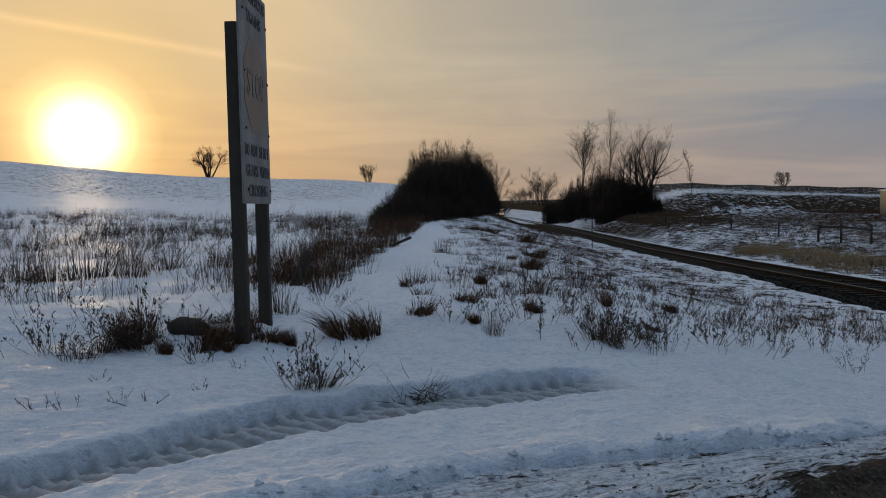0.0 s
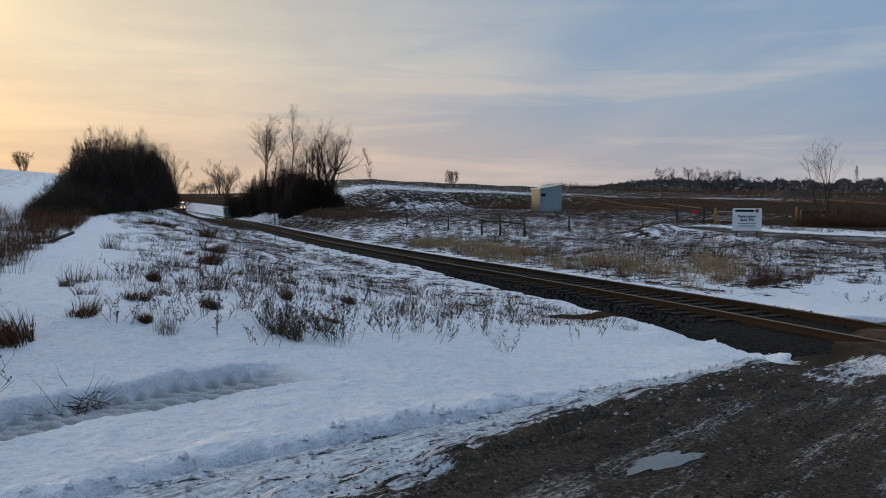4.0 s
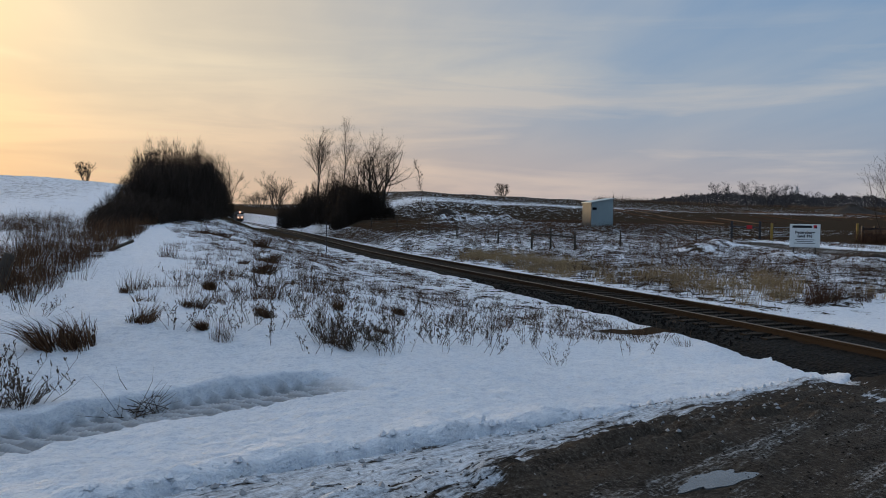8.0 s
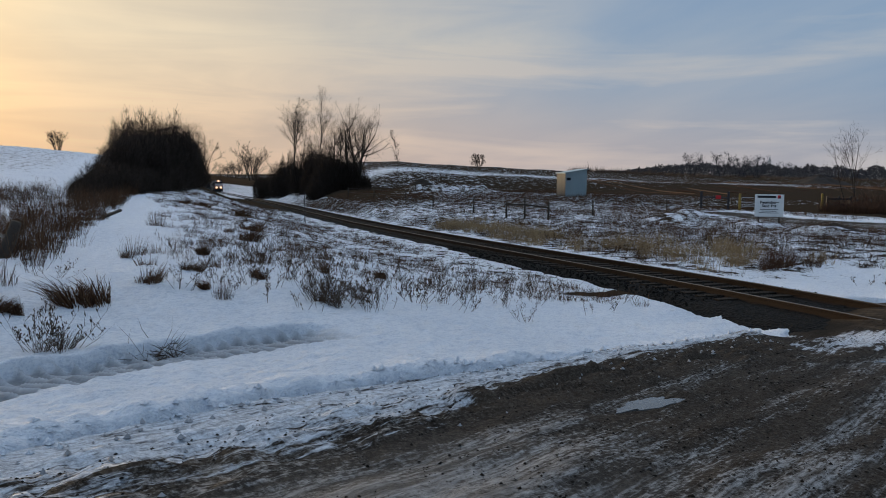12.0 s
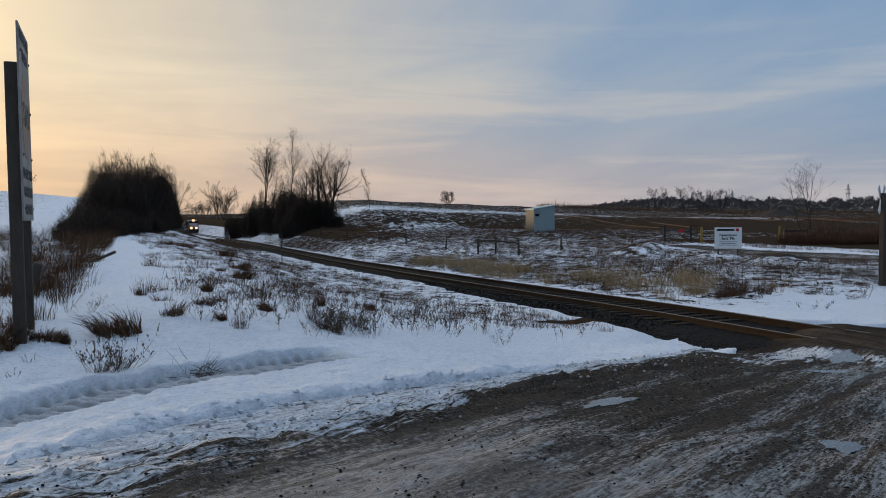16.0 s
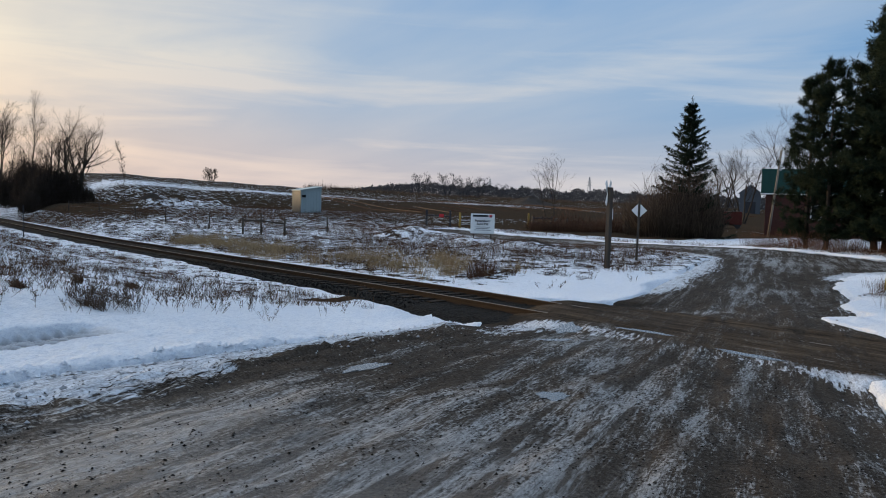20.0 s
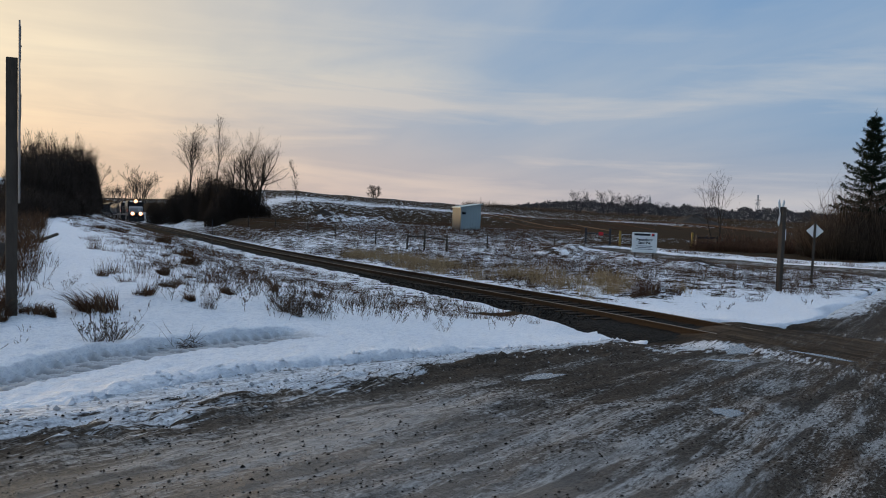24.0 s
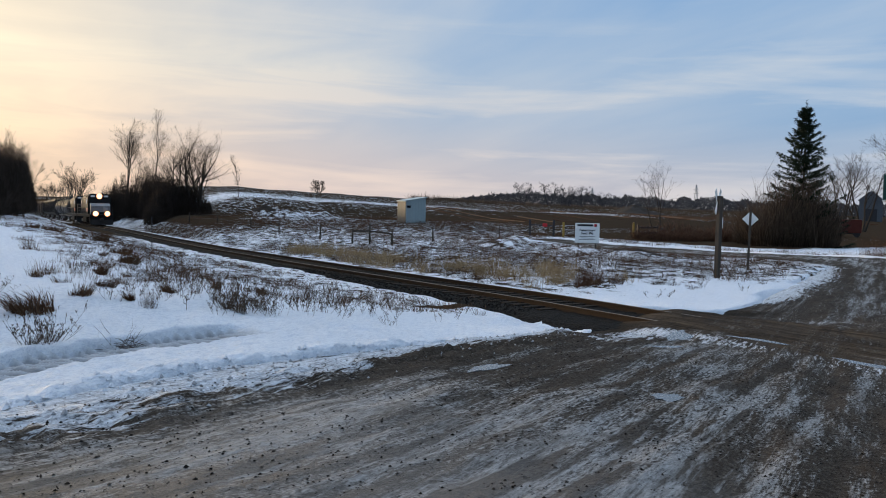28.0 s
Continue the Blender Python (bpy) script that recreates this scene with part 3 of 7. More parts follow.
def surface(x, y):
    """The snow's surface."""
    x, y = np.asarray(x, float), np.asarray(y, float)
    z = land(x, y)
    d = np.abs(x - track_x(y))
    r = np.hypot(x, y)
    z = z + 0.10 * fbm(x * 0.35, y * 0.35, 3, 3) * sstep(2.5, 6, d) + 0.075 * fbm(x * 1.4, y * 1.4, 8, 4)
    z = z + (0.9 * fbm(x * 0.05, y * 0.05, 5, 4)) * sstep(100, 160, r) * sstep(6, 20, d)
    inside = inside_distance(x, y, MAIN_ROAD) + 0.16 * fbm(x * 1.3, y * 1.3, 21, 6) + 0.05 * fbm(x * 9, y * 9, 22, 3) + 0.7 * sstep(13, 16, x) * fbm(x * 0.55, y * 0.55, 24, 4)
    near = sstep(14, 7, np.abs(x - 2)) * sstep(11, 8, y)
    bank = 0.05 + 0.09 * near
    fine = sstep(16, 11, y) * sstep(16, 9, np.abs(x - 2))
    z = z + fine * (0.034 * fbm(x * 3.2, y * 3.2, 27, 4) + 0.022 * fbm(x * 8, y * 12, 29, 3) + 0.014 * fbm(x * 15, y * 15, 30, 1))
    z = z + (0.05 + (bank - 0.05) * np.exp(np.minimum(inside, 0) / 1.3)) * sstep(0.03, -0.03, inside) - 0.45 * sstep(0.0, 0.16, inside)
    z = z - 0.14 * sstep(4.5, 2.5, y) * sstep(8, 9.5, x) * sstep(16, 14, x)
    z = z - 0.12 * np.exp(-(((x - 10.2) / 1.3) ** 2) - ((y - 10.9) / 1.3) ** 2) - 0.16 * np.exp(-(((x - 9.6) / 0.9) ** 2) - ((y - 9.5) / 0.5) ** 2)
    # ploughed rim along the edge
    z = z + near * (0.05 + 0.05 * np.abs(fbm(x * 5, y * 5, 35, 3))) * np.exp(-((inside + 0.16) / 0.13) ** 2)
    across, rut = tyre_rut(x, y)
    lug = lugs(x, y, across)
    z = z - rut * (0.035 + 0.10 * sstep(-0.38, 0.25, across) - 0.035 * lug - 0.05 * lug * sstep(0.20, 0.36, across)) - 0.03 * np.exp(-((across + 0.7) / 0.35) ** 2) * sstep(1.9, 1.3, x)
    z = z + (0.035 + 0.014 * fbm(x * 2.3, y * 2.3, 25, 3)) * np.exp(-((across - 0.53) / 0.14) ** 2) * sstep(1.9, 1.3, x)
    # the ballast stands clear of the snow
    z = z - 0.5 * sstep(1.75, 1.35, d)
    dark = (0.35 * sstep(30, 16, y) + 0.65) * sstep(2.7, 1.5, d + 0.8 * fbm(x * 0.7, y * 0.7, 31, 4)) * sstep(28, 20, y) * sstep(11, 14, y) * (x < track_x(y))
    z = z - 0.3 * dark
    # heaps
    for hx, hy, hr, hz in ((30.8, 88, 3.4, 1.5), (37, 90, 3.0, 0.9), (33.6, 45.5, 1.6, 0.55), (31.0, 30.0, 1.9, 0.45), (38.2, 50, 1.7, 0.5), (30.0, 7.2, 2.2, 0.8), (30.5, 2.5, 3.2, 1.0), (35.2, 39.3, 1.5, 0.35)):
        z = z + hz * np.exp(-(((x - hx) ** 2 + (y - hy) ** 2) / hr**2)) * (1 + 0.5 * fbm(x * 0.9, y * 0.9, 17, 3))
    return z


def road_surface(x, y):
    x, y = np.asarray(x, float), np.asarray(y, float)
    d = x - track_x(y)
    z = land(x, y)
    z = z + (np.maximum(-0.075 * np.clip(x, -5, 12), -0.8) - z) * sstep(0, -3, d)
    z = z + (rail_z(y) + 0.002 - 0.05 * sstep(10.3, 11.8, y) - z) * sstep(3.4, 1.4, np.abs(d))
    calm = 1 - 0.75 * sstep(2.4, 1.2, np.abs(d))
    z = z + 0.05 * calm * fbm(x * 0.8, y * 0.8, 41, 4) + 0.035 * calm * fbm((x * 0.86 + y * 0.5) * 0.5, (y * 0.86 - x * 0.5) * 3.2, 47, 4)
    inside = inside_distance(x, y, MAIN_ROAD)
    z = z - 0.5 * sstep(0.05, -0.42, inside) - 0.19 * sstep(1.5, 0.1, inside) * sstep(4.2, 3.0, np.abs(d)) * sstep(7.5, 9.5, y)
    # churned slush thrown up along the verge, and small relief of ruts and stones
    churn = np.exp(-((inside - 0.85) / 0.55) ** 2) * sstep(0.1, 0.45, inside) * sstep(9.5, 6, np.abs(x)) * (y > x * 0.45 - 1)
    along, over = x * 0.875 + y * 0.485, y * 0.875 - x * 0.485
    z = z + churn * (0.16 * np.abs(fbm(along * 1.6, over * 4.5, 51, 4)) + 0.05 * np.abs(fbm(x * 7, y * 7, 53, 3)) - 0.02)
    z = z + calm * (0.016 * np.abs(fbm(x * 8, y * 8, 55, 3)) + 0.03 * fbm(along * 0.35, over * 3.4, 57, 4))
    # hollows that hold the puddles
    for px, py, a, b, turn, level in PUDDLES:
        c, s = math.cos(math.radians(turn)), math.sin(math.radians(turn))
        u, v = ((x - px) * c + (y - py) * s) / a, ((y - py) * c - (x - px) * s) / b
        q = np.hypot(u, v)
        z = z + (level - 0.006 - 0.012 * sstep(1.0, 0.4, q) + 0.014 * sstep(1.1, 1.6, q) - z) * sstep(2.2, 1.25, q)
    return z


def slush(x, y):
    inside = inside_distance(x, y, MAIN_ROAD)
    side = np.asarray(y, float) > np.asarray(x, float) * 0.45 - 1
    x, y = np.asarray(x, float), np.asarray(y, float)
    tongue = np.exp(-(((x - 8.8) * 0.86 + (y - 7.7) * 0.51) / 2.2) ** 2 - (((y - 7.7) * 0.86 - (x - 8.8) * 0.51) / 0.75) ** 2)
    rail_side = np.exp(-((x - 10.5) / 0.75) ** 2) * sstep(9.2, 8.0, y) * sstep(-2, 2, y)
    reach = 0.24 + 0.95 * sstep(7, -1, x)
    verge = np.where(side, sstep(2.0, 0.25, inside / reach) * sstep(11.5, 9, x), 0.55 * np.exp(-((inside - 0.2) / 0.5) ** 2))
    # dirty slush thrown over the edge of the island
    island = np.exp(-((inside - 0.2) / 1.0) ** 2) * sstep(14.0, 16, x) * sstep(10.5, 12, y)
    return np.clip(0.85 * tongue + 0.7 * rail_side + verge + island + 0.3 * fbm(np.asarray(x) * 0.6, np.asarray(y) * 0.6, 61, 3), 0, 1)


def icy(x, y):
    """How far the crown of the road is glazed and frosted."""
    x, y = np.asarray(x, float), np.asarray(y, float)
    d = inside_distance(x, y, MAIN_ROAD)
    lane = np.exp(-((d - 2.1) / 0.75) ** 2) * sstep(1.0, 4.0, x) * (y > x * 0.45 - 1)
    return np.clip(-0.55 * lane + sstep(0.8, 2.6, d) * (0.85 + 0.15 * sstep(12, 9, x)) * sstep(1, 2.5, np.abs(x - track_x(y))) + 0.55 * sstep(3.5, 0, x) + 0.7 * fbm(x * 0.5, y * 0.5, 63, 3), 0, 1)


def ground(x, y):
    return float(surface(np.array([float(x)]), np.array([float(y)]))[0])


# -- end terrain --


# ---- mesh tools ----
class Build:
    """Collects vertices and faces of one mesh."""

    def __init__(self):
        self.v, self.f, self.k = [], [], []

    def add(self, verts, faces, slot=0):
        n = len(self.v)
        self.v.extend(verts)
        self.f.extend([tuple(i + n for i in f) for f in faces])
        self.k.extend([slot] * len(faces))
        return self

    def box(self, cx, cy, cz, sx, sy, sz, m=None, slot=0, taper=1.0):
        hx, hy, hz = sx / 2, sy / 2, sz / 2
        vs = [Vector((cx + a * hx * (taper if c > 0 else 1), cy + b * hy * (taper if c > 0 else 1), cz + c * hz)) for c in (-1, 1) for a, b in ((-1, -1), (1, -1), (1, 1), (-1, 1))]
        if m is not None:
            vs = [m @ v for v in vs]
        return self.add([tuple(v) for v in vs], [(3, 2, 1, 0), (4, 5, 6, 7), (0, 1, 5, 4), (1, 2, 6, 5), (2, 3, 7, 6), (3, 0, 4, 7)], slot)

    def bevel_box(self, cx, cy, cz, sx, sy, sz, b=0.02, m=None, slot=0):
        """A box with chamfered edges."""
        bm = bmesh.new()
        bmesh.ops.create_cube(bm, size=1, matrix=Matrix.Translation((cx, cy, cz)) @ Matrix.Diagonal((sx, sy, sz, 1)))
        bmesh.ops.bevel(bm, geom=bm.edges[:], offset=b, segments=2, affect="EDGES", profile=0.6)
        if m is not None:
            bm.transform(m)
        bm.verts.index_update()
        self.add([tuple(v.co) for v in bm.verts], [tuple(v.index for v in f.verts) for f in bm.faces], slot)
        bm.free()
        return self

    def tube(self, pts, radii, sides=6, cap=True, slot=0):
        pts = [Vector(p) for p in pts]
        ring, prev = [], None
        for i, p in enumerate(pts):
            a = (pts[min(i + 1, len(pts) - 1)] - pts[max(i - 1, 0)]).normalized()
            u = a.cross(Vector((0.31, 0.17, 0.93)) if abs(a.z) < 0.9 else Vector((1, 0, 0))).normalized() if prev is None else (prev - a * prev.dot(a)).normalized()
            prev, w = u, a.cross(u)
            r = radii[i] if hasattr(radii, "__len__") else radii
            ring.extend(tuple(p + (u * math.cos(2 * math.pi * k / sides) + w * math.sin(2 * math.pi * k / sides)) * r) for k in range(sides))
        faces = [(i * sides + k, i * sides + (k + 1) % sides, (i + 1) * sides + (k + 1) % sides, (i + 1) * sides + k) for i in range(len(pts) - 1) for k in range(sides)]
        if cap:
            faces += [tuple(range(sides - 1, -1, -1)), tuple((len(pts) - 1) * sides + k for k in range(sides))]
        return self.add(ring, faces, slot)

    def lathe(self, profile, sides=20, m=None, slot=0):
        """A turned form round z from (radius, height) pairs."""
        vs = [Vector((r * math.cos(2 * math.pi * k / sides), r * math.sin(2 * math.pi * k / sides), z)) for r, z in profile for k in range(sides)]
        if m is not None:
            vs = [m @ v for v in vs]
        n = len(profile)
        faces = [(i * sides + k, i * sides + (k + 1) % sides, (i + 1) * sides + (k + 1) % sides, (i + 1) * sides + k) for i in range(n - 1) for k in range(sides)]
        faces += [tuple(range(sides - 1, -1, -1)), tuple((n - 1) * sides + k for k in range(sides))]
        return self.add([tuple(v) for v in vs], faces, slot)

    def prism(self, outline, a, b, axis="y", slot=0):
        """An outline in the plane across the axis, drawn out from a to b."""
        put = {"x": lambda p, q: (q, p[0], p[1]), "y": lambda p, q: (p[0], q, p[1]), "z": lambda p, q: (p[0], p[1], q)}[axis]
        n = len(outline)
        vs = [put(p, a) for p in outline] + [put(p, b) for p in outline]
        faces = [tuple(range(n)), tuple(range(2 * n - 1, n - 1, -1))] + [(i, i + n, (i + 1) % n + n, (i + 1) % n) for i in range(n)]
        return self.add(vs, faces, slot)

    def mesh(self, name, mats, smooth=False):
        me = bpy.data.meshes.new(name)
        me.from_pydata(self.v, [], self.f)
        for m in mats if isinstance(mats, (list, tuple)) else [mats]:
            me.materials.append(m)
        if any(self.k):
            me.polygons.foreach_set("material_index", self.k)
        if smooth:
            me.polygons.foreach_set("use_smooth", [True] * len(me.polygons))
        me.update()
        return me


def part(name, build, mats, parent=None, label="", smooth=False, at=None):
    """Links what was built as one mesh object, under its thing where one is given."""
    ob = new(name, build if isinstance(build, bpy.types.Mesh) else build.mesh(name, mats, smooth))
    if parent is not None:
        ob.parent = parent
    if at is not None:
        ob.matrix_basis = at
    if label:
        tagged(ob, label)
    return ob


def thing(name, label, category, m=None, group="", kind=""):
    """An Empty at the base of a thing."""
    ob = new(name)
    ob.empty_display_size = 0.2
    if m is not None:
        ob.matrix_basis = m
    return tagged(ob, label, category, group, kind)


def sheet(name, xs, ys, height, mat, attrs=(), keep=None):
    """A height field over the grid of xs and ys. keep: which vertices' faces stay."""
    X, Y = np.meshgrid(xs, ys)
    Z = height(X, Y)
    nx, ny = len(xs), len(ys)
    co = np.stack([X, Y, Z], -1).reshape(-1, 3)
    i = np.arange(nx * ny).reshape(ny, nx)
    quads = np.stack([i[:-1, :-1], i[:-1, 1:], i[1:, 1:], i[1:, :-1]], -1).reshape(-1, 4)
    if keep is not None:
        k = keep(X, Y).reshape(-1)
        quads = quads[k[quads].any(1)]
        used = np.unique(quads)
        back = np.zeros(nx * ny, int)
        back[used] = np.arange(len(used))
        co, quads = co[used], back[quads]
    me = bpy.data.meshes.new(name)
    me.vertices.add(len(co))
    me.vertices.foreach_set("co", co.astype(np.float32).ravel())
    me.loops.add(quads.size)
    me.loops.foreach_set("vertex_index", quads.astype(np.int32).ravel())
    me.polygons.add(len(quads))
    me.polygons.foreach_set("loop_start", np.arange(0, quads.size, 4, dtype=np.int32))
    me.polygons.foreach_set("use_smooth", np.ones(len(quads), bool))
    me.update(calc_edges=True)
    for key, fn in attrs:
        a = me.attributes.new(key, "FLOAT", "POINT")
        a.data.foreach_set("value", np.asarray(fn(co[:, 0], co[:, 1]), np.float32))
    me.materials.append(mat)
    return new(name, me)


def spaced(*legs):
    """Grid lines from legs of (from, to, step)."""
    out = []
    for a, b, s in legs:
        out.append(np.linspace(a, b, max(2, int(round((b - a) / s)) + 1)))
    return np.unique(np.concatenate(out).round(4))


# ---- the ground ----
def bare(x, y):
    """How far the snow has thinned, with some shade put in as bare ground."""
    d, r = x - track_x(y), np.hypot(x, y)
    v = 0.05 + 0.56 * sstep(11, 19, y) * sstep(-13, -8, d) * (d < 0) * sstep(170, 130, y)
    v = v + 0.62 * (d > 2) * sstep(13, 18, y) * sstep(125, 60, y)
    # the dark face of the pit and the ploughed fields behind
    far = (d > 6) * sstep(60, 110, r)
    v = v + 0.40 * far + 0.34 * far * sstep(98, 106, r) * sstep(132, 122, r) + 0.46 * far * sstep(128, 145, r) + 0.10 * far * sstep(135, 220, r) * sstep(70, 120, x)
    v = v + 0.26 * (x < -2) * sstep(11, 20, y) + 0.55 * sstep(16, 9, np.abs(d)) * sstep(62, 100, y)
    v = v - 0.6 * sstep(42, 46, x) * sstep(58, 53, x + 0.3 * (y - 40)) * sstep(58, 50, y) - 0.6 * sstep(52, 56, x) * sstep(41, 36, y)
    v = v + 0.6 * sstep(54, 58, x + 0.3 * (y - 40)) * sstep(38, 42, y) * sstep(66, 58, y) * sstep(85, 70, x)
    v = v + 0.45 * np.exp(-(((x - 24.6) / 2.2) ** 2) - ((y - 7.6) / 1.5) ** 2)
    # the dark gap under the snow crust, its shadow coloured as earth
    v = v + 1.6 * np.exp(-(((x - 9.6) / 1.3) ** 4) - ((y - 14.75 - 0.1 * (x - 9.6)) / 0.3) ** 2)
    # more bare ground on the left hill, darkening its slope as if backlit
    return np.clip(v + 0.26 * sstep(-4, -12, x) * sstep(55, 90, y), 0, 1.6)


def make_ground():
    xs = spaced((-900, -200, 35), (-200, -40, 5), (-40, -8, 0.6), (-8, -3.5, 0.15), (-3.5, 4, 0.03), (4, 11, 0.05), (11, 18, 0.12), (18, 52, 0.3), (52, 130, 2), (130, 300, 8), (300, 1500, 60))
    ys = spaced((-300, -40, 20), (-40, -10, 1.5), (-10, 2.5, 0.15), (2.5, 9.5, 0.03), (9.5, 13, 0.06), (13, 24, 0.12), (24, 60, 0.35), (60, 190, 1.2), (190, 480, 6), (480, 2000, 60))
    tagged(sheet("ground", xs, ys, surface, SNOW, [("bare", bare), ("pressed", pressed)]), "snow-covered ground with bare grassy patches and drifts", "ground", kind="structure")

    def keep(x, y):
        return (inside_distance(x, y, MAIN_ROAD) > -0.45) & (x > -24) & (y > -18)

    rx = spaced((-24, -5, 0.35), (-5, 10, 0.05), (10, 18, 0.1), (18, 50, 0.35))
    ry = spaced((-18, -5, 0.3), (-5, 10, 0.05), (10, 20, 0.12), (20, 58, 0.35))

    def mire(x, y):
        """Black mud and cinders on both sides of the crossing."""
        d = np.abs(x - track_x(y)) + 0.7 * fbm(x * 0.9, y * 0.9, 73, 4)
        return (1 - 0.9 * slush(x, y)) * np.maximum(0.95 * sstep(3.4, 2.2, d) * sstep(7.5, 9.5, y), 0.97 * sstep(2.0, 1.1, inside_distance(x, y, MAIN_ROAD)) * sstep(4.6, 3.6, d) * sstep(7, 9, y))

    def plank(x, y):
        d = x - track_x(y)
        return sstep(2.1, 1.4, np.abs(d - 0.5 + 1.2 * fbm(x * 0.8, y * 0.8, 71, 4))) * (0.55 + 0.45 * sstep(-0.2, 0.15, fbm(x * 1.2, y * 0.5, 75, 3)))

    tagged(sheet("road", rx, ry, road_surface, ROAD, [("slush", slush), ("plank", plank), ("icy", icy), ("mire", mire), ("wet", lambda x, y: sstep(3.5, -0.5, x) * sstep(1.0, 2.0, inside_distance(x, y, MAIN_ROAD)))], keep), "muddy gravel road with slush, ice and wheel tracks", "road", kind="structure")

    def bed(x, y):
        d = np.abs(x - track_x(y))
        return rail_z(y) - 0.155 - 0.42 * sstep(1.45, 3.4, d) + 0.03 * fbm(x * 6, y * 6, 81, 3)

    bx = np.linspace(8.4, 21.5, 170)
    by = spaced((8, 45, 0.12), (45, 130, 0.6))
    tagged(sheet("ballast", bx, by, bed, STONE, (), lambda x, y: (np.abs(x - track_x(y)) < 3.3) & (y > 7.9)), "dark crushed-stone ballast under the track", "ballast", kind="structure")


make_ground()


# ---- the railway ----
RAIL_PROFILE = [(-0.075, 0.0), (0.075, 0.0), (0.075, 0.012), (0.012, 0.035), (0.010, 0.125), (0.036, 0.135), (0.036, 0.168), (0.028, 0.175), (-0.028, 0.175), (-0.036, 0.168), (-0.036, 0.135), (-0.010, 0.125), (-0.012, 0.035), (-0.075, 0.012)]


def make_track():
    track = thing("railway_track", "single railway track with rusty rails on dark ties", "railway track", kind="structure")
    ys = np.concatenate([np.arange(-60, 140, 2.0), np.arange(140, 560, 10.0)])
    for side in (-1, 1):
        b = Build()
        n = len(RAIL_PROFILE)
        for y in ys:
            x, z = float(track_x(y)) + side * (GAUGE / 2 + 0.036), float(rail_z(y)) - 0.175
            b.v.extend((x + px, float(y), z + pz) for px, pz in RAIL_PROFILE)
        for i in range(len(ys) - 1):
            for k in range(n):
                b.f.append((i * n + k, i * n + (k + 1) % n, (i + 1) * n + (k + 1) % n, (i + 1) * n + k))
                b.k.append(1 if k in (6, 7, 8) else 0)
        part("rail", b, [RUST, RAILTOP], track, "rusty steel rail")
    tie = Build().bevel_box(0, 0, -0.08, 2.6, 0.22, 0.16, 0.015).mesh("tie", TIE)
    y, k = 13.0, 0
    while y < 150:
        slope = math.atan(float(track_x(y + 1) - track_x(y - 1)) / 2)
        part("tie", tie, None, track, at=pose(float(track_x(y)) + random.uniform(-0.03, 0.03), y, float(rail_z(y)) - 0.125, 0, 0, -math.degrees(slope) + random.uniform(-1, 1)))
        y += 0.55
        k += 1


make_track()


# ---- plants ----
def spikes(name, P, V, R, mat, mid=None, parent=None, label=""):
    """Thin three-sided stems from P along V, R thick at the foot. mid: how far each one's middle is pushed, for bent ones."""
    P, V, R = np.asarray(P, float), np.asarray(V, float), np.asarray(R, float)
    n = len(P)
    a = V / np.maximum(np.linalg.norm(V, axis=1, keepdims=True), 1e-6)
    ref = np.where(np.abs(a[:, 2:3]) < 0.9, (0.0, 0.0, 1.0), (1.0, 0.0, 0.0))
    u = np.cross(a, ref)
    u /= np.linalg.norm(u, axis=1, keepdims=True)
    w = np.cross(a, u)
    rings = []
    turns = [(math.cos(k), math.sin(k)) for k in (0.3, 0.3 + 2.094, 0.3 + 4.189)]
    for c, s in turns:
        rings.append(P + (u * c + w * s) * R[:, None])
    if mid is not None:
        M = P + V * 0.55 + mid
        for c, s in turns:
            rings.append(M + (u * c + w * s) * (R * 0.7)[:, None])
    rings.append(P + V)
    k = len(rings)
    co = np.stack(rings, 1).reshape(-1, 3)
    tri = [(0, 1, 3), (1, 2, 3), (2, 0, 3)] if mid is None else [(0, 1, 4), (0, 4, 3), (1, 2, 5), (1, 5, 4), (2, 0, 3), (2, 3, 5), (3, 4, 6), (4, 5, 6), (5, 3, 6)]
    faces = (np.arange(n)[:, None, None] * k + np.array(tri)[None]).reshape(-1, 3)
    me = bpy.data.meshes.new(name)
    me.vertices.add(len(co))
    me.vertices.foreach_set("co", co.astype(np.float32).ravel())
    me.loops.add(faces.size)
    me.loops.foreach_set("vertex_index", faces.astype(np.int32).ravel())
    me.polygons.add(len(faces))
    me.polygons.foreach_set("loop_start", np.arange(0, faces.size, 3, dtype=np.int32))
    me.update(calc_edges=True)
    me.materials.append(mat)
    if parent is False:
        return me
    return part(name, me, None, parent, label)


def tuft_spikes(rng, height, spread, count, lean=(0, 0)):
    """Blades of one tuft round the origin: feet, ways, thickness and bends."""
    ang, rad = rng.uniform(0, 2 * math.pi, count), spread * np.sqrt(rng.uniform(0, 1, count))
    P = np.stack([rad * np.cos(ang), rad * np.sin(ang), np.full(count, -0.04)], 1)
    out = rng.uniform(0.05, 1.0, count)
    h = height * rng.uniform(0.45, 1.0, count)
    V = np.stack([np.cos(ang) * out * h * 0.6 + lean[0] * h, np.sin(ang) * out * h * 0.6 + lean[1] * h, h * rng.uniform(0.65, 1.1, count)], 1)
    mid = np.stack([np.zeros(count), np.zeros(count), 0.18 * h], 1) + rng.normal(0, 0.03, (count, 3)) * height
    return P, V, rng.uniform(0.002, 0.0045, count), mid


